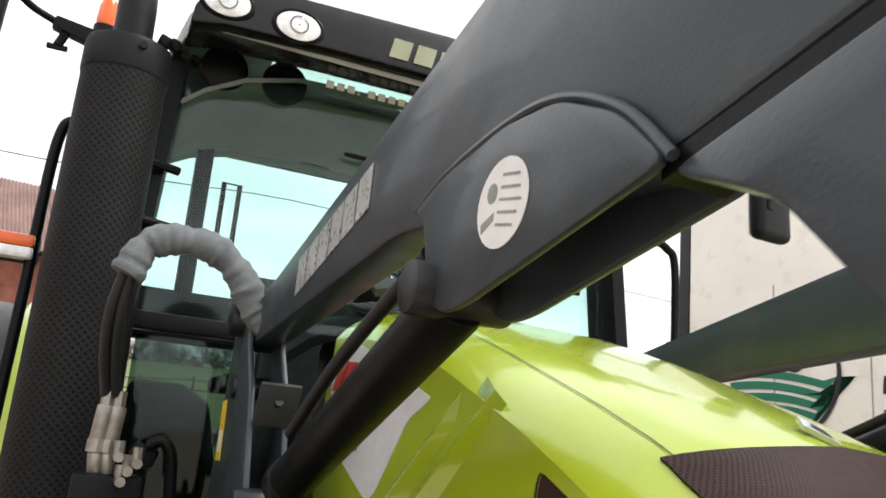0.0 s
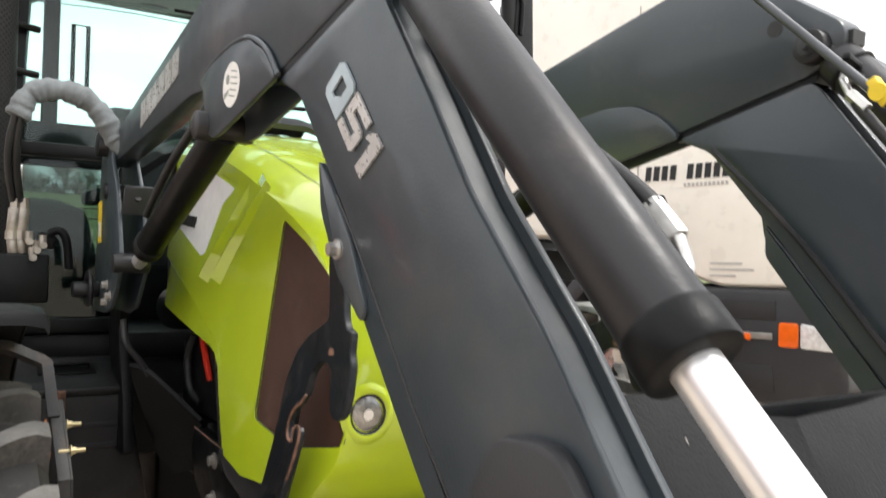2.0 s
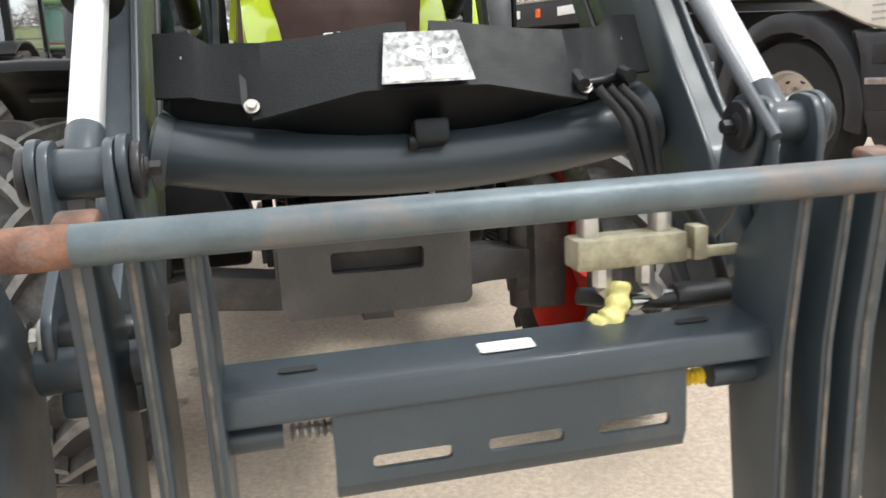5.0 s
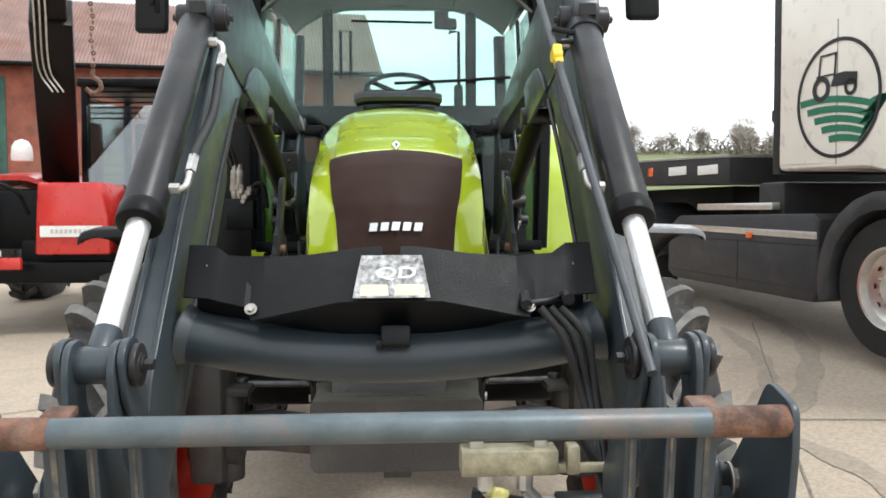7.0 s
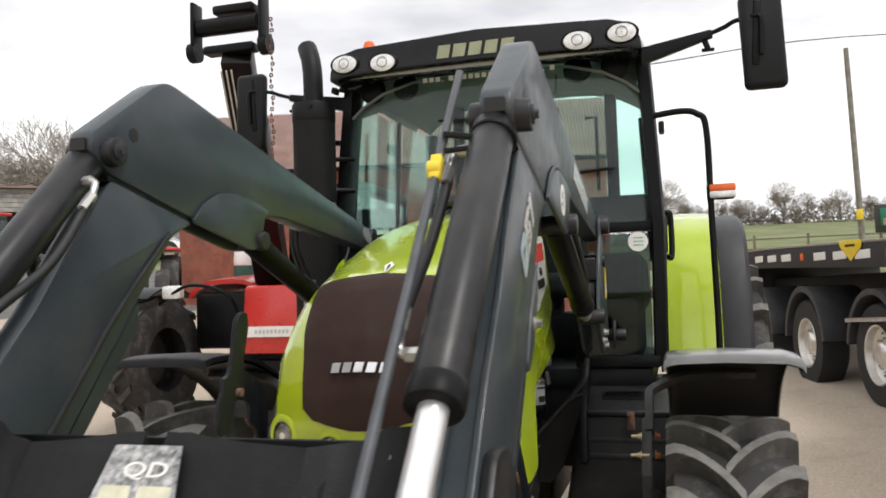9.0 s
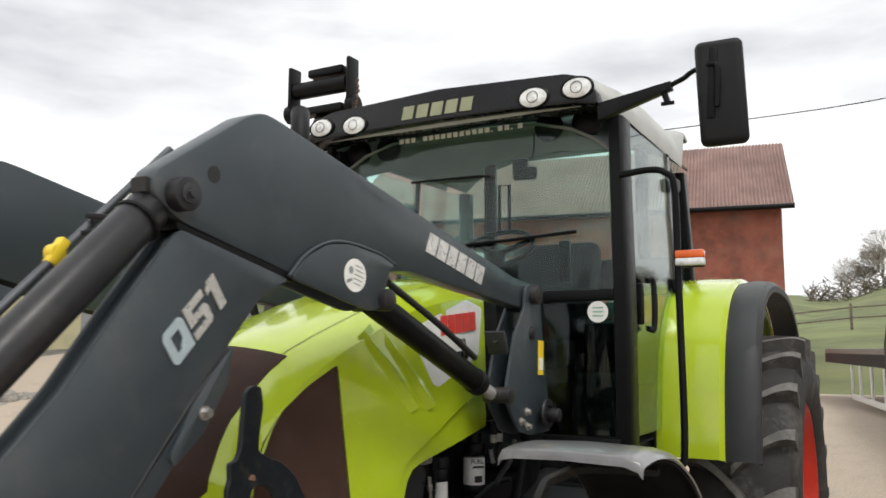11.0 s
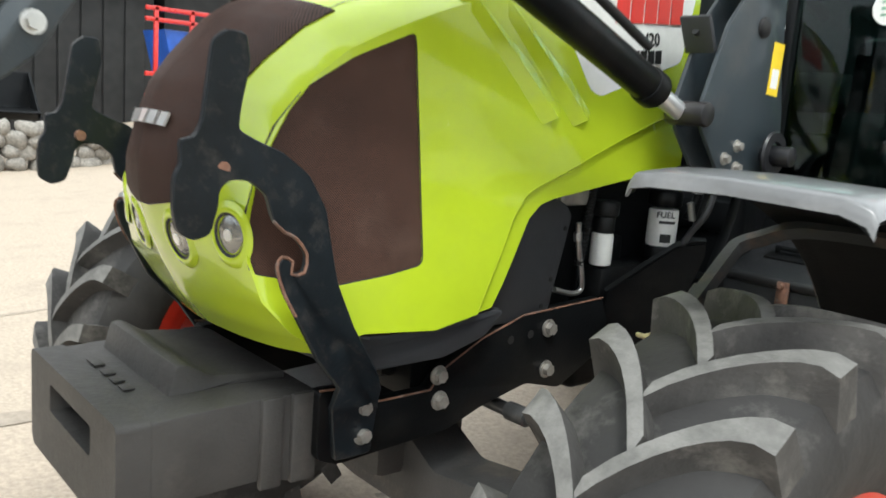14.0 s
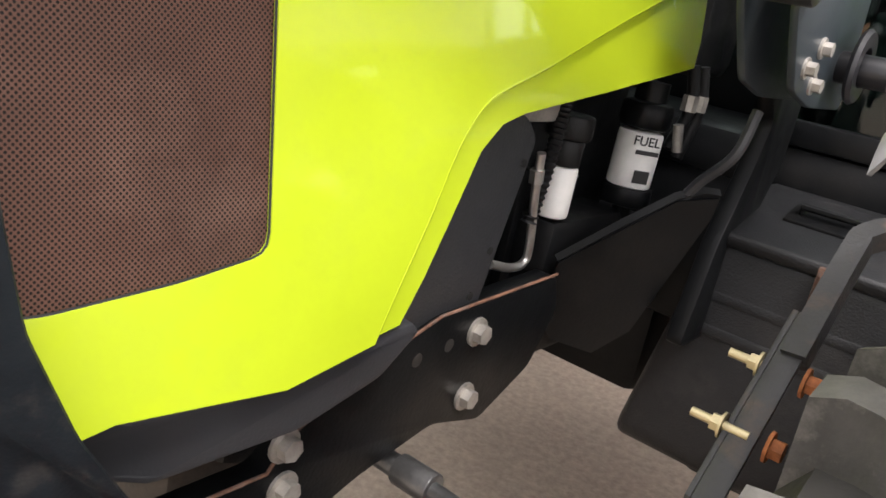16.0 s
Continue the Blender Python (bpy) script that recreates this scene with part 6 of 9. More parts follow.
bm = bmesh.new()
rings = [roof_ring(bm, 1.29, 0.97, 0.0, 0.86), roof_ring(bm, 1.32, 1.0, 0.0, 1.0), roof_ring(bm, 1.62, 1.03, 0.005, 1.22), roof_ring(bm, 2.00, 1.03, 0.0, 1.45), roof_ring(bm, 2.60, 1.02, 0.0, 1.45), roof_ring(bm, 2.72, 1.0, 0.205, 0.30), roof_ring(bm, 2.90, 0.97, 0.205, 0.25)]
skin(bm, rings, False)
hatch = [f for f in bm.faces if 1.62 < f.calc_center_median().y < 2.0 and abs(f.calc_center_median().x) < 0.1]
bmesh.ops.delete(bm, geom=hatch, context="FACES")
bm.faces.new(rings[0][::-1])
bm.faces.new(rings[-1])
roof = part("cab_roof", bm, material("pale_grey_roof_plastic", (0.42, 0.42, 0.40), 0.5, 0, 0.1, 6.0, 0.1, 150), tractor, "pale grey cab roof with a black front panel", 50)
bm = bmesh.new()
prism(bm, rounded([(-0.705, 2.585), (-0.70, 2.64), (-0.655, 2.705), (-0.57, 2.73), (0, 2.755), (0.57, 2.73), (0.655, 2.705), (0.70, 2.64), (0.705, 2.585), (0.62, 2.602), (0.35, 2.613), (0, 2.617), (-0.35, 2.613), (-0.62, 2.602)], 0.015), "y", 1.245, 1.405, 0.006)
fp = part("lamp_panel", bm, GLOSSBLACK, roof, "glossy black panel with four work lamps", 30)
bm = bmesh.new()
sheet(bm, lambda u, v: (0.69 * u, 1.46 + 1.36 * v, 2.61 + 0.185 * min(1.0, v * 2.4) - 0.17 * abs(u) ** 4), [-1, -0.9, -0.75, -0.53, 0, 0.53, 0.75, 0.9, 1], [0, 0.12, 0.2, 0.38, 0.7, 1], 0.012)
hatch = [f for f in bm.faces if 1.63 < f.calc_center_median().y < 1.97 and abs(f.calc_center_median().x) < 0.36]
bmesh.ops.delete(bm, geom=hatch, context="FACES")
part("headlining", bm, CREAM, roof, "pale grey roof lining")
for x, z in ((-0.440, 2.650), (-0.626, 2.662), (0.440, 2.650), (0.626, 2.662)):
    bm = bmesh.new()
    m = plane_pose((x, 1.242, z), (1, 0, 0), (0, 0, 1))
    lathe(bm, [(0.054, -0.004), (0.058, 0.004), (0.052, 0.010), (0.048, 0.006)], (x, 1.245, z), (0, -1, 0), 28, False)
    bmesh.ops.scale(bm, vec=(1.22, 1, 0.82), space=Matrix.Translation((-x, 0, -z)), verts=bm.verts[:])
    lamp = part("work_lamp", bm, BLACK, roof, "oval clear work lamp in the roof panel", 60)
    bm = bmesh.new()
    lathe(bm, [(0.002, 0.014), (0.03, 0.012), (0.050, 0.006)], (x, 1.245, z), (0, -1, 0), 28, False)
    bmesh.ops.scale(bm, vec=(1.2, 1, 0.80), space=Matrix.Translation((-x, 0, -z)), verts=bm.verts[:])
    part("lens", bm, CLEARLENS, lamp, "", 60)
    bm = bmesh.new()
    lathe(bm, [(0.024, 0.0135), (0.025, 0.0155), (0.022, 0.0155)], (x, 1.245, z), (0, -1, 0), 20, False)
    part("bulb_ring", bm, GREYPLASTIC, lamp)
m = plane_pose((0.0, 1.243, 2.668), (1, 0, 0), (0, 0, 1))
KHAKI = material("pale_khaki_shapes", (0.30, 0.31, 0.20), 0.5, 0, 0.1, 12.0)
for k in range(5):
    part("roof_mark", bars(bmesh.new(), m @ Matrix.Translation((-0.144 + 0.072 * k, 0, 0)), 0.072, 0.058, 1, 0.22, 0.1), KHAKI, roof, "khaki block shape")
# lamp housings behind the glass and the roof hatch
for x in (-0.58, -0.41, 0.41, 0.58):
    bm = bmesh.new()
    lathe(bm, [(0.062, 0), (0.065, 0.02), (0.045, 0.03)], (x, 1.50, 2.590), (0, -1, 0), 24)
    part("inner_lamp_housing", bm, BLACK, roof)
bm = sheet(bmesh.new(), lambda u, v: (0.385 * u, 1.615 + 0.39 * v, 2.805 + 0.035 * v), [-1, 0, 1], [0, 1], 0.006)
g = part("roof_hatch", bm, SIDEGLASS, roof, "clear roof hatch above the driver")
g.visible_shadow = False
bm = bmesh.new()
box(bm, (-0.345, 1.80, 2.755), (0.05, 0.09, 0.03), rot(10, 0, 20), 0.006)
part("hatch_latch", bm, BLACK, roof)
# beacon on the right
bm = bmesh.new()
lathe(bm, [(0.035, 0), (0.038, 0.02), (0.036, 0.08), (0.028, 0.105), (0.01, 0.115)], (-0.93, 2.38, 3.03), (0, 0, 1), 24)
bc = part("beacon", bm, ORANGE, tractor, "amber rotating beacon")
bm = bmesh.new()
lathe(bm, [(0.042, -0.03), (0.042, 0.0)], (-0.93, 2.38, 3.03), (0, 0, 1), 24)
tube(bm, [(-0.66, 2.40, 2.66), (-0.85, 2.39, 2.70), (-0.93, 2.38, 2.78), (-0.93, 2.38, 3.01)], 0.012, 8)
part("beacon_stalk", bm, BLACK, bc)
bm = bmesh.new()
for k in range(4):
    box(bm, (-0.75 + 0.03 * k, 1.42 + 0.03 * k, 2.59 + 0.012 * (k % 2)), (0.03, 0.04, 0.03), rot(10 * k, 20, 0), 0.005)
part("cable_clip", bm, BLACK, tractor)
# exhaust with punched guard
bm = bmesh.new()
cyl(bm, (-0.828, 1.335, 1.22), (-0.828, 1.335, 2.43), 0.100, 48)
ex = part("exhaust_guard", bm, EXHMESH, tractor, "tall black punched exhaust guard", 60)
set_uv(ex, lambda c: ((math.atan2(c.y - 1.335, c.x + 0.828) * 0.1 + c.z) * 0.7071, (c.z - math.atan2(c.y - 1.335, c.x + 0.828) * 0.1) * 0.7071))
bm = bmesh.new()
lathe(bm, [(0.101, 0.0), (0.103, 0.005), (0.103, 0.075), (0.10, 0.085), (0.05, 0.088)], (-0.828, 1.335, 2.425), (0, 0, 1), 40)
cyl(bm, (-0.80, 1.24, 2.485), (-0.80, 1.228, 2.485), 0.010, 8)
part("guard_collar", bm, PLASTIC, ex, "plain collar on the exhaust guard")
bm = bmesh.new()
tube(bm, [(-0.828, 1.335, 2.40), (-0.828, 1.335, 2.56), (-0.832, 1.34, 2.66), (-0.85, 1.36, 2.74), (-0.885, 1.40, 2.81)], 0.047, 22, 6)
part("exhaust_pipe", bm, PLASTIC, ex, "black curved tail pipe")
for z in (2.25, 2.10):
    part("exhaust_stay", tube(bmesh.new(), [(-0.66, 1.42, z), (-0.74, 1.38, z)], 0.012, 8), BLACK, ex)

# cab floor, lower body, tool box, steps
bm = bmesh.new()
box(bm, (0, 2.1, 1.20), (1.38, 1.35, 0.10), None, 0.02)
part("cab_floor", bm, BLACK, tractor, "black cab floor")
for nm, c, d in (("bulkhead", (0, 1.52, 1.02), (1.16, 0.16, 0.42)), ("seat_plinth", (0, 2.4, 1.35), (0.9, 0.8, 0.25))):
    bm = bmesh.new()
    box(bm, c, d, None, 0.03)
    part(nm, bm, BLACK, tractor)
for s in (-1, 1):
    bm = bmesh.new()
    zl = 0.64 if s > 0 else 0.62
    prism(bm, rounded([(1.165, zl + 0.03), (1.18, zl), (1.50, zl), (1.50, 1.165), (1.40, 1.15), (1.15, 1.090)], 0.03, 3), "x", s * 0.38, s * 0.79, 0.02, 3)
    for z in (0.985, 0.92):
        box(bm, (s * 0.60, 1.158, z), (0.35, 0.012, 0.022), None, 0.005)
    for v in bm.verts:
        if abs(v.co.x) < 0.5:
            v.co.x += s * interp(v.co.z, [0.62, 0.98, 1.10], [-0.070, -0.015, 0.025])
    tb = part("tool_box", bm, BOXPLASTIC, tractor, "black moulded battery box below the cab")
    bm = bmesh.new()
    prism(bm, rounded([(1.145, 1.075), (1.135, 1.103), (1.38, 1.170), (1.47, 1.170), (1.47, 1.14), (1.38, 1.14)], 0.012, 3), "x", s * 0.40, s * 0.78, 0.008, 2)
    part("box_lid", bm, BOXPLASTIC, tb, "overhanging black lid")
    bm = bmesh.new()
    tube(bm, [(s * 0.500, 1.285, 1.146), (s * 0.500, 1.275, 1.164), (s * 0.630, 1.275, 1.164), (s * 0.630, 1.285, 1.146)], 0.007, 8, curve=False)
    part("lid_handle", bm, BLACK, tb)
    bm = bmesh.new()
    box(bm, (s * 0.565, 1.285, 1.1455), (0.17, 0.08, 0.008), rot(15), 0.003)
    part("handle_recess", bm, BLACK, tb)
    bm = bmesh.new()
    box(bm, (s * 0.60, 1.135, 1.065), (0.03, 0.012, 0.07), None, 0.003)
    cyl(bm, (s * 0.60, 1.130, 1.09), (s * 0.60, 1.116, 1.09), 0.007, 8)
    part("lid_latch", bm, RUST, tb, "rusty over-centre latch")
    for k, z in enumerate((0.42, 0.72, 1.0)):
        bm = bmesh.new()
        for j in (-1, 1):
            box(bm, (s * (0.90 - 0.04 * k) + j * 0.11, 1.74, z), (0.02, 0.30, 0.035), None, 0.006)
            box(bm, (s * (0.90 - 0.04 * k), 1.74 + j * 0.14, z), (0.24, 0.02, 0.035), None, 0.006)
        for j in range(5):
            box(bm, (s * (0.82 + 0.04 * j - 0.04 * k), 1.74, z + 0.018), (0.012, 0.28, 0.012), None, 0.002)
        part("step_tread", bm, BLACK, tractor, "ribbed black cab step")
    bm = bmesh.new()
    for y in (1.58, 1.90):
        box(bm, (s * 0.86, y, 0.78), (0.05, 0.02, 0.80), rot(0, -8 * s), 0.004)
    part("step_side", bm, BLACK, tractor)

for s in (-1, 1):
    bm = bmesh.new()
    prism(bm, rounded([(1.52, 0.50), (1.55, 0.44), (2.02, 0.44), (2.08, 0.52), (2.08, 1.16), (1.52, 1.16)], 0.04, 3), "x", s * 0.36, s * 0.80, 0.03, 3)
    part("fuel_tank", bm, BLACK, tractor, "black plastic fuel tank behind the steps")
bm = bmesh.new()
cyl(bm, (0.85, 1.45, 1.00), (0.85, 1.45, 1.20), 0.058, 24, bev=0.008)
cyl(bm, (0.85, 1.45, 1.20), (0.85, 1.45, 1.225), 0.062, 24, bev=0.006)
cyl(bm, (0.85, 1.45, 1.225), (0.85, 1.45, 1.25), 0.03, 16, bev=0.004)
part("dust_canister", bm, PLASTIC, tractor, "black plastic canister behind the front mudguard")

for s in (-1, 1):
    bm = bmesh.new()
    prism(bm, rounded([(1.70, 1.24), (1.74, 1.52), (2.0, 1.70), (2.66, 1.78), (2.66, 1.24)], 0.05, 3), "x", s * 0.40, s * 0.62, 0.03, 2)
    part("side_trim", bm, SEATCLOTH, tractor, "dark moulded trim beside the seat")

# seat, wheel, dash and rear frame seen through the glass
bm = bmesh.new()
box(bm, (0, 2.35, 1.62), (0.50, 0.50, 0.14), None, 0.05, 3)
box(bm, (0, 2.62, 1.95), (0.48, 0.13, 0.58), rot(-8), 0.05, 3)
box(bm, (0, 2.35, 1.46), (0.35, 0.40, 0.22), None, 0.03)
for s in (-1, 1):
    box(bm, (s * 0.30, 2.40, 1.78), (0.08, 0.36, 0.06), None, 0.02)
part("driver_seat", bm, SEATCLOTH, tractor, "dark cloth driver seat")
bm = bmesh.new()
ring = lambda k: Vector((0.005 + 0.185 * math.cos(k), 1.80 + 0.14 * math.sin(k), 2.115 + 0.105 * math.sin(k)))
tube(bm, [ring(2 * math.pi * k / 24) for k in range(25)], 0.014, 10, 2)
for k in (0.5, 2.6, 4.7):
    tube(bm, [Vector((0.005, 1.80, 2.09)), ring(k)], 0.014, 8, curve=False)
cyl(bm, (0.005, 1.70, 1.80), (0.005, 1.80, 2.09), 0.05, 14)
part("steering_wheel", bm, BLACK, tractor, "black steering wheel")
bm = bmesh.new()
sheet(bm, lambda u, v: (0.30 * u, 1.50 + 0.26 * v, 1.90 + 0.05 * math.sin(v * 3) - 0.10 * abs(u) ** 3), np.linspace(-1, 1, 9), np.linspace(0, 1, 6), 0.03)
box(bm, (0, 1.60, 1.62), (0.32, 0.22, 0.58), None, 0.04)
part("dashboard", bm, PLASTIC, tractor, "dark dashboard hood")
bm = bmesh.new()
box(bm, (0.52, 2.2, 1.62), (0.26, 0.85, 0.30), None, 0.05)
box(bm, (0.33, 1.87, 2.05), (0.05, 0.04, 0.20), None, 0.01)
part("side_console", bm, BLACK, tractor, "black side console with a lever")
bm = bmesh.new()
box(bm, (0.225, 1.60, 2.447), (0.075, 0.03, 0.10), None, 0.012)
box(bm, (0.270, 1.60, 2.425), (0.07, 0.03, 0.06), None, 0.012)
tube(bm, [(0.27, 1.60, 2.49), (0.29, 1.60, 2.52), (0.30, 1.58, 2.60)], 0.004, 6)
part("inner_mirror", bm, BLACK, tractor, "small dark inner mirror")
bm = bmesh.new()
tube(bm, [(-0.23, 1.405, 2.394), (0.17, 1.405, 2.388)], 0.006, 6, curve=False)
part("blind_rod", bm, BLACK, tractor)
for x, z in ((-0.38, 2.31), (0.385, 2.18)):
    bm = bmesh.new()
    tube(bm, [(x, 2.66, z), (x, 2.66, 2.615), (x + 0.065 * (1 if x < 0 else -0.9), 2.66, 2.615), (x + 0.065 * (1 if x < 0 else -0.9), 2.66, 2.32 if x < 0 else 2.60)], 0.011, 8, curve=False)
    part("window_handle", bm, BLACK, tractor, "black rear window handle")
bm = bmesh.new()
tube(bm, [(-0.02, 1.395, 2.087), (0.25, 1.395, 2.098), (0.56, 1.395, 2.117)], 0.008, 8)
part("wiper", bm, BLACK, tractor, "long black windscreen wiper")
bm = bmesh.new()
for x in (-0.468, 0.468):
    box(bm, (x, 2.72, 2.45), (0.070, 0.05, 0.72), None, 0.01)
box(bm, (0, 2.72, 2.815), (1.20, 0.05, 0.045), None, 0.01)
box(bm, (0, 2.72, 2.04), (1.36, 0.05, 0.21), None, 0.01)
part("rear_frame", bm, BLACK, tractor, "black rear window frame")
bm = sheet(bmesh.new(), lambda u, v: (0.67 * u, 2.73, 2.14 + 0.66 * v), [-1, 1], [0, 1], 0.005)
g = part("rear_window", bm, CABGLASS, tractor, "tinted rear window")
g.visible_shadow = False

# rear mudguards
for s in (-1, 1):
    arc = smooth_path([(0, 1.93, 1.18), (0, 1.94, 1.30), (0, 1.99, 1.56), (0, 2.08, 1.76), (0, 2.23, 1.90), (0, 2.47, 1.98), (0, 2.80, 2.00), (0, 3.15, 1.97), (0, 3.50, 1.84), (0, 3.80, 1.55)], 5)
    for x0, x1, mt, nm, lb in ((0.72, 1.005, GREEN, "rear_mudguard", "lime green rear mudguard"), (1.008, 1.15, GREYPLASTIC, "mudguard_extension", "grey plastic mudguard widening")):
        bm = bmesh.new()
        rings = []
        for p in arc:
            dz = -0.03 if x0 > 1 else 0.0
            n = (Vector((0, 2.95, 0.9)) - p).normalized()
            row = [(x0, 0.0), (x0 + 0.02, -0.006), ((x0 + x1) / 2, -0.010), (x1 - 0.02, -0.004), (x1, 0.018), (x1, 0.05)]
            rings.append([bm.verts.new(Vector((s * x, 0, 0)) + p + n * d + n * (0.02 if x0 > 1 else 0)) for x, d in row])
        skin(bm, rings, False)
        bm.normal_update()
        bmesh.ops.solidify(bm, geom=bm.faces[:], thickness=0.008)
        mg = part(nm, bm, mt, tractor, lb, 40)
    bm = bmesh.new()
    inner = [(p.y, p.z) for p in arc] + [(3.3, 1.2), (2.4, 1.15)]
    prism(bm, inner, "x", s * 0.71, s * 0.722)
    part("mudguard_inner_wall", bm, PLASTIC, tractor, "dark inner wall of the mudguard")


# ---- the yard and the fields ----
def slope(x, y):
    """Height of the ground: flat under the tractor, rising to the back and towards the lorry."""
    r = math.hypot(x, y)
    sx = 0.10 * min(max(x - 1.15, 0.0), 2.6) - 0.02 * min(max(-x - 1.2, 0.0), 8.0)
    sy = 0.050 * min(max(y - 0.6, 0.0), 12.0)
    open_side = min(max((x + 10.0) / 10.0, 0.0), 1.0)
    far = (0.055 + 0.038 * open_side) * max(y - 20.0, 0.0) * (1.0 if y < 140 else 140.0 / y)
    d = 0.72 * y - 0.69 * x
    bank = 0.08 * min(max(d - 9.0, 0.0), 40.0) * min(max((-x - 4.0) / 8.0, 0.0), 1.0) * min(max((y - 3.0) / 6.0, 0.0), 1.0)
    return sx + sy + min(far, 7.5 + 3.5 * open_side) + bank


CONCRETE = material("yard_concrete", (0.42, 0.347, 0.27), 0.85, 0, 0.17, 42.0, 0.8, 90, dirt=(0.31, 0.255, 0.20), dirt_amount=0.6, dirt_scale=2.1)
GRASS = material("winter_pasture", (0.13, 0.15, 0.055), 0.9, 0, 0.35, 0.25, 0.6, 8, dirt=(0.19, 0.17, 0.08), dirt_amount=0.6, dirt_scale=0.06)
GRAVEL = material("dark_wet_gravel", (0.11, 0.105, 0.10), 0.8, 0, 0.4, 3.0, 0.8, 30, dirt=(0.20, 0.18, 0.15), dirt_amount=0.6, dirt_scale=0.5)
gx = sorted(set([-900, -400, -200, -120, -80, -60, -45, -35, -28, -22, -18, -15, -12, -10] + [i * 0.6 - 9 for i in range(31)] + [10, 12, 15, 18, 22, 28, 35, 45, 60, 80, 120, 200, 400, 900]))
gy = sorted(set([-900, -300, -120, -60, -40, -30, -20, -14, -10, -7] + [i * 0.6 - 6 for i in range(41)] + [19, 20, 21, 23, 26, 30, 35, 42, 50, 60, 72, 86, 100, 120, 140, 170, 220, 300, 500, 900]))
bm = bmesh.new()
g = [[bm.verts.new((x, y, slope(x, y))) for y in gy] for x in gx]
skin(bm, g, False)
for f in bm.faces:
    c = f.calc_center_median()
    f.material_index = 1 if (c.y > 19.5 and c.x > -2) or c.y > 32 or c.x > 16 else (2 if 0.72 * c.y - 0.69 * c.x > 21.5 and c.y > 3 else 0)
ground = alone("ground", bm, [CONCRETE, GRASS, GRAVEL], "worn pale concrete farm yard, gravel and pasture behind", "ground", kind="structure", smooth=180)
# slab joints
for k, (x0, y0, x1, y1) in enumerate(((1.10, -1.35, 3.2, 4.6), (1.75, 0.30, 4.2, -0.45), (0.9, 2.6, 4.4, 1.2), (-6.0, 1.6, -1.5, 3.4), (-3.4, -3.0, -5.2, 6.0), (1.2, -3.2, 4.8, -4.4))):
    bm = bmesh.new()
    a, b = Vector((x0, y0, 0)), Vector((x1, y1, 0))
    n = (b - a).cross(Vector((0, 0, 1))).normalized() * 0.006
    rows = []
    for t in np.linspace(0, 1, 28):
        p = a.lerp(b, t)
        wob = 0.004 * math.sin(t * 37 + k)
        rows.append([bm.verts.new((q.x + wob, q.y, slope(q.x, q.y) + 0.006)) for q in (p - n, p + n)])
    skin(bm, rows, False)
    part("slab_joint", bm, material("dark_joint_%d" % k, (0.21, 0.18, 0.15), 0.9, 0, 0.4, 30.0, 0.4, 120), ground)
STAIN = material("oil_stain", (0.24, 0.20, 0.16), 0.7, 0, 0.35, 12.0, 0.3, 90)
for cx, cy, r in ((-0.62, 1.25, 0.10), (-0.45, -0.75, 0.12), (-0.70, 0.95, 0.05), (0.35, 0.55, 0.14), (-0.20, -1.2, 0.06)):
    bm = bmesh.new()
    rr = [r * (0.65 + 0.5 * noise.noise(Vector((math.cos(a) * 1.3, math.sin(a) * 1.3, cx * 7)))) for a in [k * math.pi / 18 for k in range(36)]]
    bm.faces.new([bm.verts.new((cx + 1.15 * q * math.cos(k * math.pi / 18), cy + q * math.sin(k * math.pi / 18), slope(cx, cy) + 0.005)) for k, q in enumerate(rr)])
    part("ground_stain", bm, STAIN, ground)

TRACK = material("faint_tyre_rubbing", (0.325, 0.272, 0.215), 0.85, 0, 0.16, 30.0, 0.8, 90, dirt=(0.40, 0.335, 0.262), dirt_amount=0.9, dirt_scale=5.0)
for pts, w in (([(3.40, 5.9), (3.42, 4.7), (3.17, 3.5), (2.46, 2.24), (1.9, 1.85)], 0.16), ([(2.9, 4.6), (2.75, 3.4), (2.35, 2.5), (1.75, 2.05)], 0.12), ([(1.3, -1.6), (2.0, -0.6), (2.3, 0.9), (2.15, 1.9)], 0.14), ([(-3.2, -2.5), (-2.4, -1.0), (-2.2, 0.8), (-2.6, 2.6)], 0.15)):
    bm = bmesh.new()
    ps = smooth_path([(x, y, 0) for x, y in pts], 8)
    rows = []
    for k, p in enumerate(ps):
        d = (ps[min(k + 1, len(ps) - 1)] - ps[max(k - 1, 0)]).normalized()
        n = Vector((-d.y, d.x, 0)) * w * 0.5 * (1 + 0.25 * math.sin(k * 1.7)) * min(1, 0.2 + k * 0.3, 0.2 + (len(ps) - 1 - k) * 0.3)
        rows.append([bm.verts.new((q.x, q.y, slope(q.x, q.y) + 0.005)) for q in (p - n, p + n)])
    skin(bm, rows, False)
    part("tyre_mark", bm, TRACK, ground)

# cast drain grate
dg = thing("drain_grate", (1.83, 0.29, slope(1.83, 0.29)), "square black cast-iron drain grate in the concrete", "drain")
gm = Matrix.Translation((1.83, 0.29, slope(1.83, 0.29) + 0.006)) @ rot(0, -5.7, 4).to_4x4()
bm = bmesh.new()
for c, s in (((0, -0.165, 0), (0.36, 0.03, 0.012)), ((0, 0.165, 0), (0.36, 0.03, 0.012)), ((-0.165, 0, 0), (0.03, 0.30, 0.012)), ((0.165, 0, 0), (0.03, 0.30, 0.012)), ((0, 0, 0), (0.30, 0.025, 0.012))):
    box(bm, c, s, None, 0.002)
bmesh.ops.transform(bm, matrix=gm, verts=bm.verts[:])
part("grate_frame", bm, CAST, dg)
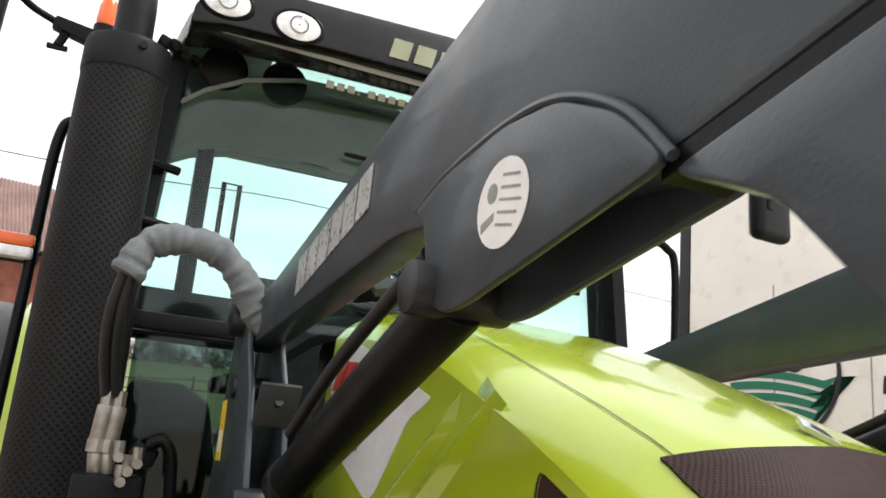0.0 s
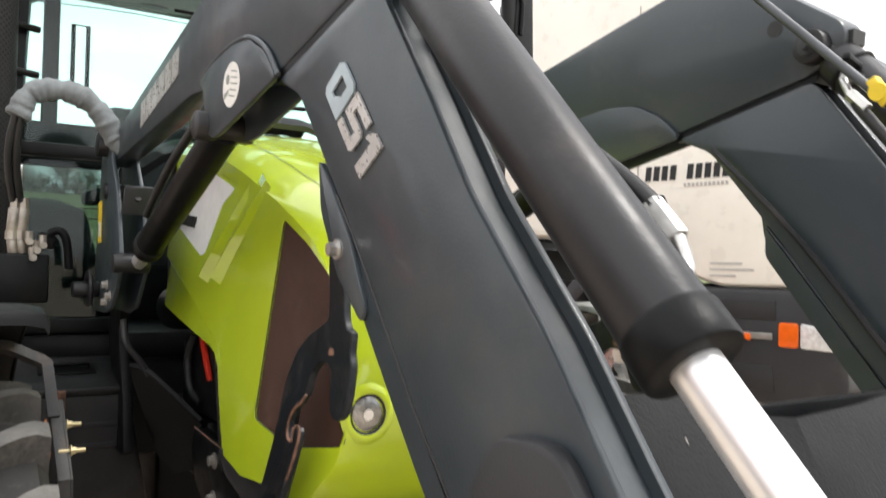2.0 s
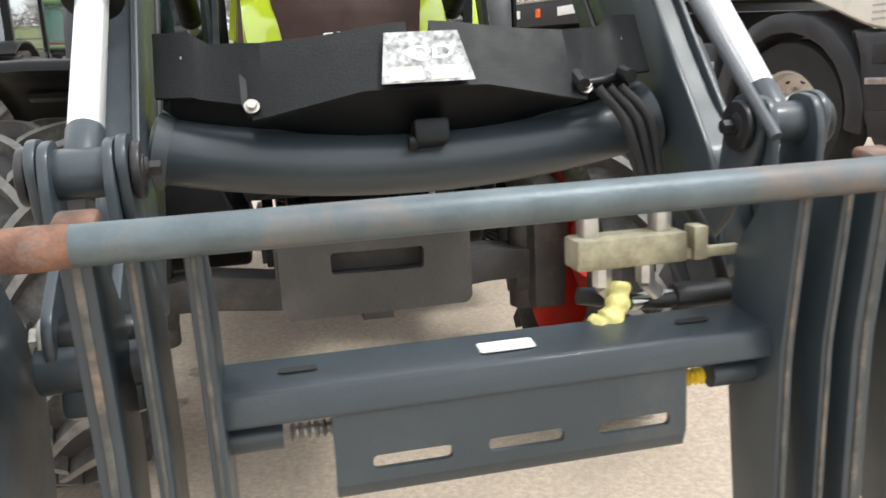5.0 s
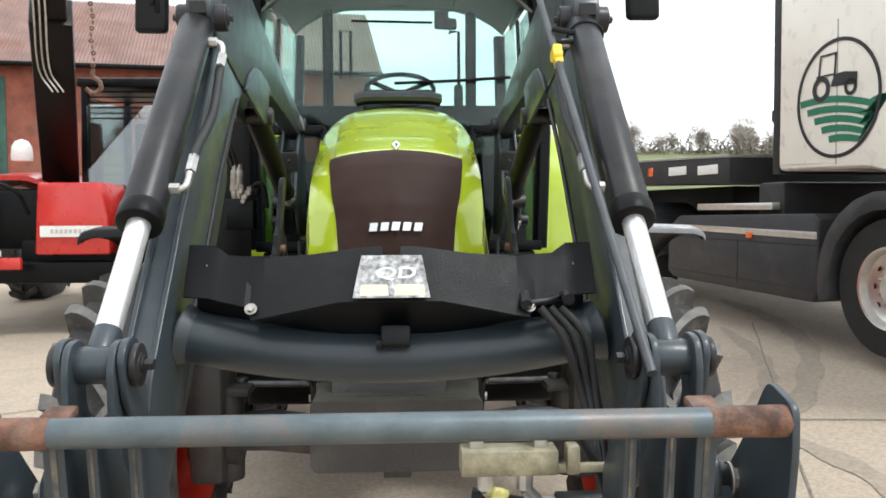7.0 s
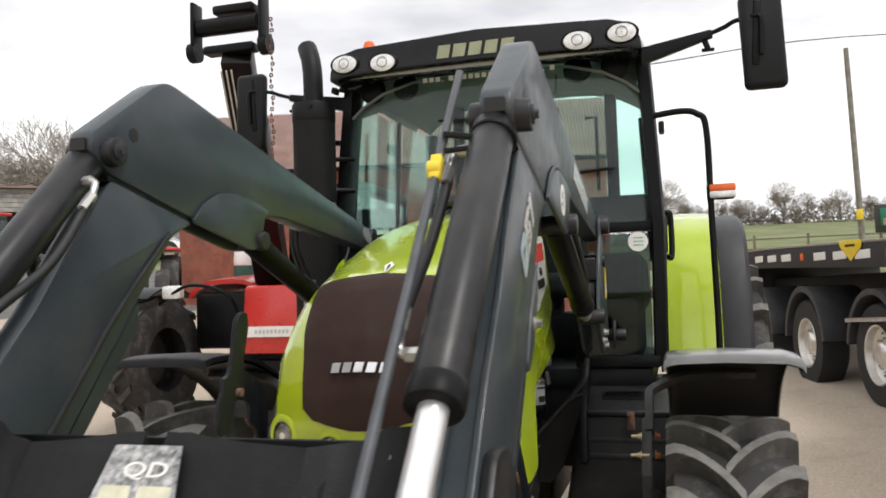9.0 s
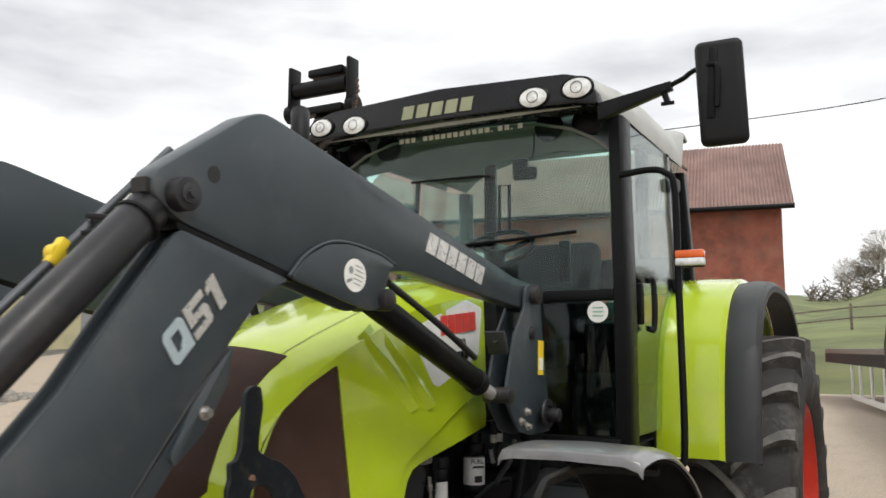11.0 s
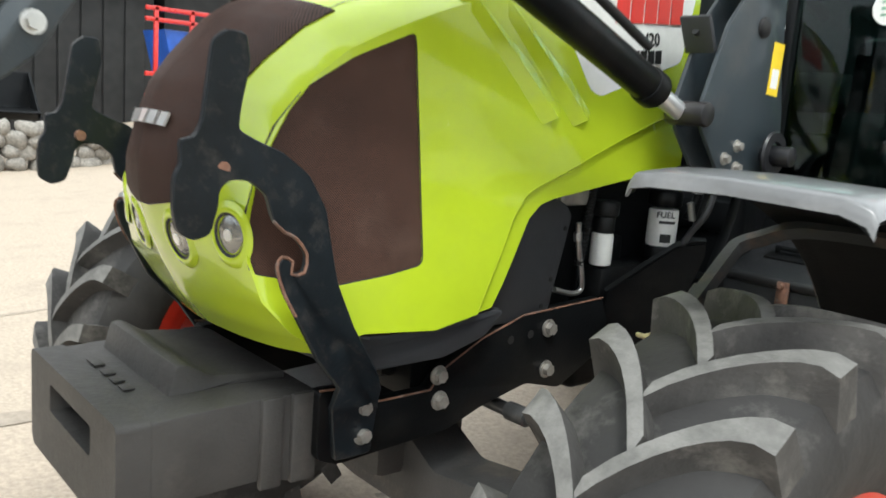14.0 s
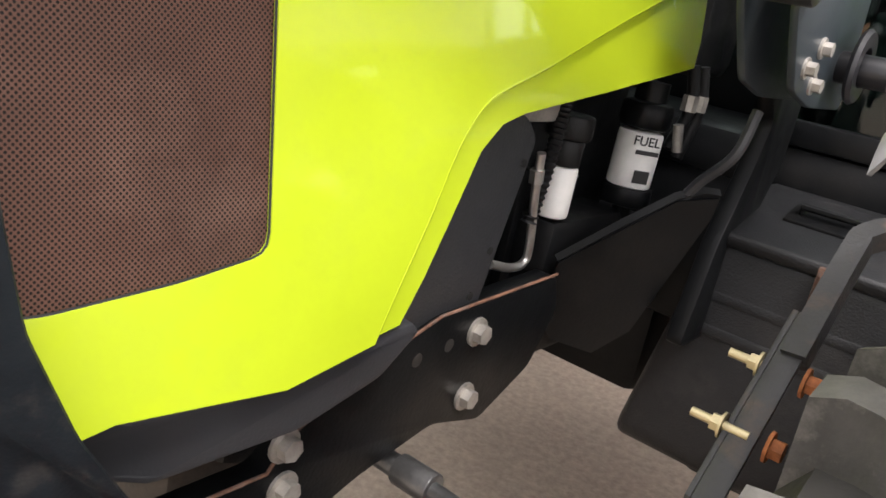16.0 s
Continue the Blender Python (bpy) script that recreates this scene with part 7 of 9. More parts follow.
for j in (-1, 1):
    for k in range(9):
        bm = bmesh.new()
        box(bm, (-0.128 + 0.032 * k, j * 0.08, 0), (0.015, 0.13, 0.010), None, 0.002)
        bmesh.ops.transform(bm, matrix=gm, verts=bm.verts[:])
        part("grate_bar", bm, CAST, dg)
bm = bmesh.new()
box(bm, (0, 0, -0.006), (0.31, 0.31, 0.004))
bmesh.ops.transform(bm, matrix=gm, verts=bm.verts[:])
part("grate_pit", bm, BLACKINK, dg)

# front weight block
WEIGHT = material("grey_cast_weight", (0.042, 0.039, 0.037), 0.6, 0, 0.18, 8.0, 0.4, 110, dirt=(0.11, 0.098, 0.086), dirt_amount=0.45, dirt_scale=5.0)
wt = thing("front_weight", (0, -0.2, 0.63), "grey cast front weight block bolted below the bonnet", "weight")
bm = bmesh.new()
prism(bm, rounded([(-0.315, 0.898), (-0.24, 0.902), (-0.10, 0.905), (0.02, 0.900), (0.02, 0.71), (-0.10, 0.74), (-0.24, 0.74), (-0.30, 0.70), (-0.315, 0.72)], 0.008, 2), "x", -0.248, 0.248, 0.006)
part("weight_body", bm, WEIGHT, wt, "", 30)
bm = bmesh.new()
prism(bm, rounded([(-0.245, 0.895), (-0.228, 0.958), (-0.205, 0.958), (-0.16, 0.930), (-0.08, 0.922), (0.0, 0.915), (0.0, 0.89), (-0.245, 0.89)], 0.008, 2), "x", -0.20, 0.15, 0.006)
part("weight_rib", bm, WEIGHT, wt, "raised cast rib across the top", 30)
for x0, w in ((-0.10, 0.05), (-0.03, 0.03), (0.02, 0.03), (0.07, 0.03)):
    bm = bmesh.new()
    box(bm, (x0, -0.29, 0.903), (w, 0.022, 0.004), None, 0.001)
    part("cast_mark", bm, WEIGHT, wt)
for s in (-1, 1):
    for y, w in ((-0.085, 0.045), (-0.015, 0.055)):
        bm = bmesh.new()
        box(bm, (s * 0.252, y, 0.815), (0.016, w, 0.18), None, 0.005)
        part("weight_flange", bm, WEIGHT, wt)
bm = holed(bmesh.new(), rounded([(-0.25, 0.712), (-0.235, 0.697), (0.235, 0.697), (0.25, 0.712), (0.25, 0.895), (0.24, 0.905), (-0.24, 0.905), (-0.25, 0.895)], 0.008, 2),
           [rounded([(-0.118, 0.808), (0.122, 0.803), (0.125, 0.862), (-0.118, 0.865)], 0.010, 2)], lambda u, v, d: (u, -0.372 + d, v), 0.060)
part("weight_face", bm, WEIGHT, wt, "front face with a tow hook recess", 30)
bm = bmesh.new()
prism(bm, [(-0.045, 0.71), (0.045, 0.71), (0.04, 0.665), (-0.04, 0.665)], "y", -0.33, -0.25, 0.004)
part("weight_hook", bm, WEIGHT, wt)

# ---- the lorry and its trailer ----
TRUCKWHITE = material("cream_white_lorry_paint", (0.84, 0.80, 0.72), 0.3, 0, 0.05, 2.0, 0.03, 40, coat=0.4)
LORRYRUBBER = material("black_lorry_rubber", (0.014, 0.014, 0.014), 0.8, 0, 0.25, 8.0, 0.2, 90)
TRUCKGREY = material("dark_grey_lorry_skirt", (0.024, 0.025, 0.028), 0.5, 0, 0.12, 4.0, 0.1, 120, dirt=(0.11, 0.10, 0.09), dirt_amount=0.3)
TRUCKBLACK = material("lorry_chassis_black", (0.018, 0.018, 0.019), 0.6, 0, 0.25, 6.0, 0.2, 90)
DARKGLASS = material("dark_lorry_glass", (0.015, 0.018, 0.02), 0.06, 0, 0.1, 3.0)
LOGOGREEN = material("dark_green_print", (0.012, 0.16, 0.085), 0.4, 0, 0.05, 8.0)
ALLOY = material("polished_alloy", (0.72, 0.70, 0.66), 0.40, 1.0, 0.1, 15.0, 0.1, 150)
TZ = 0.34
TM = Matrix.Translation((3.25, 2.75, 0.075)) @ Matrix(((0.982, -0.19, 0, 0), (0.19, 0.982, 0, 0), (0, 0, 1, 0), (0, 0, 0, 1)))


def tpart(name, bm, mat, parent, label="", smooth=38):
    bmesh.ops.transform(bm, matrix=TM, verts=bm.verts[:])
    return part(name, bm, mat, parent, label, smooth)


def lorry_wheel(parent, yc, R=0.49, w=0.30, name="wheel"):
    c = Vector((0.17, yc, TZ + R))
    bm = bmesh.new()
    lathe(bm, [(0.29, -w / 2), (R * 0.85, -w / 2 - 0.01), (R * 0.96, -w / 2 + 0.02), (R, -w / 2 + 0.05), (R, w / 2 - 0.05), (R * 0.96, w / 2), (0.29, w / 2)], c, (-1, 0, 0), 40, False)
    for k in (-0.07, 0.0, 0.07):
        lathe(bm, [(R + 0.001, k - 0.008), (R - 0.008, k), (R + 0.001, k + 0.008)], c, (-1, 0, 0), 40, False)
    wh = tpart(name, bm, LORRYRUBBER, parent, "black lorry tyre on a polished alloy rim", 40)
    bm = bmesh.new()
    lathe(bm, [(0.29, w / 2 - 0.01), (0.285, w / 2 + 0.005), (0.27, w / 2), (0.255, w / 2 - 0.06), (0.20, w / 2 - 0.09), (0.13, w / 2 - 0.085), (0.12, w / 2 - 0.04), (0.10, w / 2 - 0.02), (0.001, w / 2 - 0.015)], c, (-1, 0, 0), 40, False)
    tpart("rim", bm, ALLOY, wh, "", 45)
    for k in range(10):
        a = 2 * math.pi * k / 10
        p = c + Vector((-(w / 2 - 0.083), 0.225 * math.cos(a), 0.225 * math.sin(a)))
        tpart("rim_hole", cyl(bmesh.new(), p, p + Vector((-0.004, 0, 0)), 0.024, 14), BLACKINK, wh)
    for k in range(10):
        a = 2 * math.pi * (k + 0.5) / 10
        p = c + Vector((-(w / 2 - 0.085), 0.160 * math.cos(a), 0.160 * math.sin(a)))
        bm = bmesh.new()
        cyl(bm, p, p + Vector((-0.035, 0, 0)), 0.013, 6)
        tpart("wheel_nut", bm, STEEL, wh)
    return wh


def arch(y, r0, r1, z, a0, a1, n=14):
    """An arc-shaped band in the plane of the lorry's side."""
    out = [(y + r1 * math.cos(a), z + r1 * math.sin(a)) for a in np.linspace(a0, a1, n)]
    return out + [(y + r0 * math.cos(a), z + r0 * math.sin(a)) for a in np.linspace(a1, a0, n)]


lorry = thing("lorry", TM @ Vector((1.2, 1.5, TZ)), "cream white articulated lorry cab unit with dark grey skirts", "lorry")
side = [(1.08, 1.68), (1.08, 3.72), (0.95, 3.82), (0.10, 3.74), (-0.35, 3.42), (-1.05, 3.28), (-1.28, 3.0), (-1.52, 1.95), (-1.55, 1.40), (-1.30, 1.335), (-0.85, 1.33), (-0.70, 1.37), (-0.48, 1.47), (-0.22, 1.58), (0.10, 1.655)]
bm = bmesh.new()
prism(bm, rounded(side, 0.05), "x", 0.0, 2.45, 0.05, 3)
cab = tpart("lorry_cab", bm, TRUCKWHITE, lorry, "cream white sleeper cab", 30)
bm = bmesh.new()
prism(bm, [(1.08, 1.66), (1.17, 1.66), (1.17, 3.6), (1.08, 3.7)], "x", 0.02, 2.40, 0.01)
tpart("cab_rear_wall", bm, TRUCKBLACK, lorry)
bm = bmesh.new()
prism(bm, [(-0.47, 2.30), (-1.18, 2.30), (-1.12, 2.95), (-0.98, 3.08), (-0.40, 3.08)], "x", -0.004, 0.02, 0.004)
tpart("side_window", bm, DARKGLASS, cab, "dark side window")
bm = bmesh.new()
prism(bm, [(-0.27, 1.82), (-0.50, 1.80), (-0.42, 1.95), (-0.27, 1.965)], "x", -0.004, 0.02, 0.003)
tpart("vent_window", bm, DARKGLASS, cab, "small dark air intake")
bm = bmesh.new()
prism(bm, [(-1.40, 2.45), (-1.545, 1.95), (-1.56, 1.97), (-1.30, 3.02), (-1.27, 3.0)], "x", 0.12, 2.33, 0.004)
tpart("lorry_windscreen", bm, DARKGLASS, cab)
for y, z0, z1 in ((-0.21, 1.66, 3.3), (0.40, 1.70, 2.75)):
    bm = bmesh.new()
    box(bm, (-0.001, y, (z0 + z1) / 2), (0.004, 0.008, z1 - z0))
    tpart("door_gap", bm, material("panel_gap_grey_%d" % (y > 0), (0.30, 0.28, 0.25), 0.6, 0, 0.1, 9.0), cab)
# round emblem: ring, tractor outline and green field
lm = TM @ plane_pose((-0.004, 0.40, 2.18), (0, -1, 0), (0, 0, 1))
bm = bmesh.new()
out, inn = disc(0.435, 56), disc(0.408, 56)
rings = [[bm.verts.new(lm @ Vector((u, v, h))) for u, v in q] for q, h in ((inn, 0), (inn, 0.003), (out, 0.003), (out, 0))]
skin(bm, rings, True)
part("emblem_ring", bm, BLACKINK, cab, "round black ring with a tractor over a green ploughed field")
for k in range(5):
    bm = bmesh.new()
    pts = []
    for t in np.linspace(0, 1, 12):
        x = -0.40 + 0.80 * t
        pts.append((x * (1 - 0.05 * k) + 0.05 * k * 1.2, 0.02 - 0.072 * k - 0.16 * t ** 1.6 * (0.6 + 0.12 * k) + 0.03 * math.sin(t * 3)))
    lo = [(x + 0.012, z - 0.050) for x, z in pts]
    pol = [(x, z) for x, z in pts + lo[::-1]]
    pol = [(x, max(z, -math.sqrt(max(0.0, 0.40 ** 2 - min(abs(x), 0.399) ** 2)))) for x, z in pol]
    try:
        flat(bm, pol, lm, 0.002)
        part("emblem_field", bm, LOGOGREEN, cab)
    except ValueError:
        bm.free()
for cx, cy, r0, r1 in ((-0.165, 0.085, 0.055, 0.095), (0.14, 0.065, 0.035, 0.062)):
    bm = bmesh.new()
    a, b = disc(r1, 28), disc(r0, 28)
    rings = [[bm.verts.new(lm @ Vector((u + cx, v + cy, h))) for u, v in q] for q, h in ((b, 0), (b, 0.003), (a, 0.003), (a, 0))]
    skin(bm, rings, True)
    part("emblem_wheel", bm, BLACKINK, cab)
bm = bmesh.new()
flat(bm, [(-0.06, 0.09), (0.20, 0.075), (0.205, 0.16), (0.08, 0.18), (-0.03, 0.175)], lm, 0.003)
for q in ([(-0.20, 0.18), (-0.185, 0.18), (-0.165, 0.33), (-0.18, 0.33)], [(-0.18, 0.32), (0.0, 0.32), (0.0, 0.335), (-0.18, 0.335)], [(-0.03, 0.18), (-0.015, 0.18), (-0.005, 0.33), (-0.02, 0.33)], [(-0.22, 0.172), (-0.02, 0.172), (-0.02, 0.185), (-0.22, 0.185)]):
    flat(bm, q, lm, 0.003)
part("emblem_tractor", bm, BLACKINK, cab)
# bars in place of the firm's name
nm = TM @ plane_pose((-0.004, -0.62, 2.10), (0, -1, 0), (0, 0, 1))
for i in (0, 1, 2, 3, 5, 6, 7, 8, 9, 10):
    x = -0.35 + i * 0.064
    part("name_bar", flat(bmesh.new(), [(x, -0.05), (x + 0.045, -0.05), (x + 0.055, 0.05), (x + 0.010, 0.05)], nm, 0.002), BLACKINK, cab)
bm = bmesh.new()
for i in range(11):
    flat(bm, [(-0.05 + i * 0.03, -0.10), (-0.03 + i * 0.03, -0.10), (-0.03 + i * 0.03, -0.078), (-0.05 + i * 0.03, -0.078)], nm, 0.002)
for j, w in ((-0.62, 0.22), (-0.66, 0.30), (-0.70, 0.18)):
    flat(bm, [(0.15, j), (0.15 + w, j), (0.15 + w, j + 0.012), (0.15, j + 0.012)], nm, 0.002)
part("small_print_bars", bm, material("grey_print", (0.45, 0.43, 0.40), 0.5, 0, 0.1, 9.0), cab)
bm = bmesh.new()
prism(bm, rounded(arch(-0.10, 0.53, 0.66, TZ + 0.50, -0.25, math.pi + 0.2), 0.02, 2), "x", -0.03, 0.35, 0.01)
tpart("wheel_arch", bm, TRUCKGREY, lorry, "dark grey wheel arch")
bm = bmesh.new()
prism(bm, rounded([(-0.62, 1.36), (-0.75, 1.33), (-1.55, 1.33), (-1.62, 1.2), (-1.66, 0.75), (-1.55, 0.62), (-0.85, 0.62), (-0.72, 0.85), (-0.70, 1.2)], 0.04), "x", -0.02, 2.47, 0.03)
tpart("front_bumper", bm, TRUCKGREY, lorry, "dark grey front bumper and step")
bm = bmesh.new()
prism(bm, [(-0.80, 1.26), (-1.22, 1.26), (-1.22, 1.14), (-0.80, 1.14)], "x", -0.026, 0.0, 0.006)
tpart("step_recess", bm, TRUCKBLACK, lorry)
bm = bmesh.new()
prism(bm, [(-0.78, 0.86), (-1.20, 0.86), (-1.22, 0.70), (-0.80, 0.70)], "x", -0.026, 0.0, 0.006)
tpart("step_recess", bm, TRUCKBLACK, lorry)
bm = bmesh.new()
prism(bm, [(-0.76, 1.06), (-1.20, 1.06), (-1.20, 1.02), (-0.76, 1.02)], "x", -0.03, 0.0, 0.004)
tpart("step_edge", bm, STEEL, lorry)
bm = bmesh.new()
prism(bm, rounded([(-1.24, 1.13), (-1.36, 1.13), (-1.36, 0.98), (-1.24, 0.98)], 0.02), "x", -0.032, 0.0, 0.006)
tpart("indicator_lens", bm, ORANGE, lorry, "orange indicator lens")
bm = bmesh.new()
prism(bm, rounded([(-1.37, 1.13), (-1.66, 1.10), (-1.66, 0.97), (-1.37, 0.98)], 0.02), "x", -0.028, 0.25, 0.01)
tpart("lorry_headlamp", bm, CLEARLENS, lorry, "clear headlamp unit")
bm = bmesh.new()
box(bm, (-0.03, -1.02, 1.03), (0.02, 0.09, 0.045), None, 0.006)
tpart("side_marker", bm, ORANGE, lorry)
lorry_wheel(lorry, -0.10)
# skirt with tanks behind the cab
bm = bmesh.new()
prism(bm, rounded([(0.56, 1.30), (0.62, 1.34), (2.60, 1.32), (2.80, 1.20), (2.82, 0.76), (2.70, 0.70), (0.62, 0.66), (0.56, 0.75)], 0.03), "x", -0.01, 0.60, 0.02)
sk = tpart("side_skirt", bm, TRUCKGREY, lorry, "dark grey side skirt with a bright strip")
bm = bmesh.new()
prism(bm, [(0.58, 1.20), (2.45, 1.23), (2.45, 1.18), (0.58, 1.145)], "x", -0.016, -0.008, 0.002)
tpart("bright_strip", bm, ALLOY, sk)
bm = bmesh.new()
prism(bm, [(0.60, 1.10), (2.78, 1.12), (2.78, 1.112), (0.60, 1.092)], "x", -0.0125, -0.008)
prism(bm, [(1.60, 1.10), (1.61, 1.10), (1.61, 0.72), (1.60, 0.72)], "x", -0.0125, -0.008)
prism(bm, [(0.60, 0.76), (2.78, 0.79), (2.78, 0.782), (0.60, 0.752)], "x", -0.0125, -0.008)
tpart("skirt_groove", bm, BLACKINK, sk)
bm = bmesh.new()
box(bm, (-0.02, 1.42, 1.155), (0.02, 0.07, 0.05), None, 0.006)
tpart("side_marker", bm, ORANGE, sk)
bm = bmesh.new()
box(bm, (0.40, 1.75, 1.40), (0.75, 1.15, 0.06), None, 0.01)
tpart("catwalk", bm, ALLOY, lorry, "alloy chequer-plate walkway")
bm = bmesh.new()
box(bm, (1.2, 2.6, 1.12), (0.9, 5.6, 0.28), None, 0.02)
box(bm, (1.2, 1.3, 1.35), (2.2, 0.35, 0.5), None, 0.03)
tpart("chassis_rail", bm, TRUCKBLACK, lorry)
lorry_wheel(lorry, 3.60)
bm = bmesh.new()
prism(bm, rounded(arch(3.60, 0.56, 0.62, TZ + 0.50, 0.1, math.pi - 0.1), 0.01, 2), "x", -0.02, 0.60, 0.006)
tpart("rear_mudguard", bm, TRUCKGREY, lorry, "dark grey mudguard over the drive wheel")
bm = bmesh.new()
prism(bm, [(2.78, 1.22), (4.20, 1.16), (4.20, 1.12), (2.78, 1.18)], "x", -0.03, 0.0, 0.004)
tpart("mudguard_rail", bm, STEEL, lorry)
for s in (0, 1):
    bm = bmesh.new()
    tube(bm, [(-0.02, -1.30, 2.55 + 0.55 * s), (-0.22, -1.38, 2.55 + 0.5 * s)], 0.016, 8)
    tpart("mirror_bracket", bm, TRUCKBLACK, lorry)
bm = bmesh.new()
box(bm, (-0.22, -1.36, 2.80), (0.16, 0.10, 0.62), None, 0.03)
tpart("lorry_mirror", bm, TRUCKBLACK, lorry, "black lorry mirror")
bm = bmesh.new()
box(bm, (0.12, 1.22, 2.15), (0.05, 0.16, 0.10), None, 0.01)
tube(bm, [(0.30, -0.95, 3.36), (0.30, -0.35, 3.50)], 0.012, 8)
tube(bm, [(0.30, -0.95, 3.28), (0.30, -0.95, 3.40)], 0.010, 8)
tube(bm, [(0.30, -0.35, 3.40), (0.30, -0.35, 3.52)], 0.010, 8)
tpart("roof_rail", bm, TRUCKBLACK, lorry)
bm = bmesh.new()
box(bm, (0.35, -1.05, 3.36), (0.22, 0.16, 0.10), rot(10), 0.03)
tpart("roof_horn", bm, TRUCKBLACK, lorry)

trailer = thing("flatbed_trailer", TM @ Vector((1.2, 8, TZ)), "black step-frame flatbed trailer with reflective strips", "trailer")
bm = bmesh.new()
prism(bm, [(1.75, 1.84), (6.5, 1.98), (9.2, 2.03), (9.2, 1.80), (6.5, 1.74), (1.75, 1.60)], "x", 0.0, 2.5, 0.01)
tpart("trailer_neck", bm, TRUCKBLACK, trailer, "black raised front deck")
bm = bmesh.new()
prism(bm, [(1.75, 1.865), (6.5, 2.005), (9.25, 2.055), (9.25, 2.03), (6.5, 1.98), (1.75, 1.84)], "x", -0.01, 2.5, 0.004)
tpart("deck_edge", bm, GALV, trailer, "pale worn deck edge")
bm = bmesh.new()
prism(bm, [(9.2, 2.05), (9.55, 1.66), (9.55, 0.72), (9.30, 0.60), (9.2, 1.0)], "x", 0.0, 2.5, 0.01)
tpart("deck_step", bm, TRUCKGREY, trailer)
bm = bmesh.new()
box(bm, (1.25, 13.0, 1.55), (2.5, 6.9, 0.10), None, 0.01)
tpart("low_deck", bm, GALV, trailer, "wet pale low deck")
bm = bmesh.new()
box(bm, (0.02, 13.0, 1.40), (0.05, 6.9, 0.20), None, 0.01)
tpart("deck_beam", bm, TRUCKGREY, trailer)
bm = bmesh.new()
box(bm, (0.02, 11.2, 0.72), (0.04, 3.3, 0.10), None, 0.01)
for y in (9.7, 10.8, 11.9, 12.8):
    box(bm, (0.02, y, 1.02), (0.04, 0.08, 0.55), None, 0.008)
tpart("side_guard", bm, WHITE, trailer, "white side guard rails")
for i in range(13):
    y = 2.1 + i * 0.55
    bm = bmesh.new()
    z = 1.735 + (y - 1.75) * 0.0265
    box(bm, (-0.004, y, z), (0.006, 0.34 if i % 4 != 2 else 0.10, 0.085), None, 0.002)
    tpart("reflector_strip", bm, WHITE if i % 4 != 2 else ORANGE, trailer)
bm = bmesh.new()
prism(bm, [(3.72, 1.93), (4.28, 1.945), (4.25, 1.88), (4.0, 1.73), (3.75, 1.86)], "x", -0.016, -0.008, 0.002)
tpart("yellow_marker", bm, YELLOW, trailer, "yellow warning triangle plate")
bm = bmesh.new()
prism(bm, [(3.88, 1.895), (4.12, 1.90), (4.12, 1.875), (3.88, 1.87)], "x", -0.018, -0.015)
tpart("marker_print", bm, BLACKINK, trailer)
for y in (5.45, 7.2):
    lorry_wheel(trailer, y, 0.50)
    bm = bmesh.new()
    prism(bm, rounded(arch(y, 0.57, 0.64, TZ + 0.52, 0.05, math.pi - 0.05), 0.01, 2), "x", -0.02, 0.55, 0.006)
    tpart("trailer_mudguard", bm, TRUCKGREY, trailer, "dark plastic trailer mudguard")
bm = bmesh.new()
box(bm, (1.2, 8.0, 1.45), (0.7, 10, 0.35), None, 0.02)
tpart("trailer_chassis", bm, TRUCKBLACK, trailer)
bm = bmesh.new()
box(bm, (0.05, 5.95, 1.28), (0.03, 0.08, 0.06), None, 0.005)
tpart("side_marker", bm, ORANGE, trailer)

# ---- brick barn behind ----
BRICK = material("red_brickwork", (0.26, 0.085, 0.055), 0.85, 0, 0.3, 2.5, 0.4, 40, dirt=(0.20, 0.12, 0.09), dirt_amount=0.6, dirt_scale=1.0)
TIN = material("rusty_corrugated_roof", (0.30, 0.20, 0.175), 0.7, 0.1, 0.2, 1.2, 0.2, 40, dirt=(0.22, 0.10, 0.07), dirt_amount=0.8, dirt_scale=0.7)
DOORGREEN = material("faded_green_boards", (0.035, 0.085, 0.065), 0.7, 0, 0.3, 3.0, 0.3, 40)
BX0, BX1, BY0, BY1, BEAVE, BRIDGE = -13.7, -0.95, 21.5, 28.0, 5.55, 7.95
barn = thing("brick_barn", (-13, 24, slope(-13, 24)), "long red brick barn with a rusty corrugated roof", "barn")
bm = bmesh.new()
prism(bm, [(BY0, -0.3), (BY1, -0.3), (BY1, BEAVE), ((BY0 + BY1) / 2, BRIDGE - 0.08), (BY0, BEAVE)], "x", BX0, BX1)
part("brick_wall", bm, BRICK, barn, "red brick wall", 0)
for s in (0, 1):
    bm = bmesh.new()
    n = 140
    e, r = (BY0 - 0.35, BEAVE - 0.12) if s == 0 else (BY1 + 0.35, BEAVE - 0.12), ((BY0 + BY1) / 2, BRIDGE)
    rows = []
    for i in range(n * 4 + 1):
        x = BX0 - 0.3 + (BX1 - BX0 + 0.6) * i / (n * 4)
        d = 0.035 * math.sin(i * math.pi / 2)
        rows.append([bm.verts.new((x, e[0], e[1] + d)), bm.verts.new((x, (e[0] + r[0]) / 2, (e[1] + r[1]) / 2 + d)), bm.verts.new((x, r[0], r[1] + d))])
    skin(bm, rows, False)
    part("barn_roof", bm, TIN, barn, "rusty pink corrugated iron roof", 60)
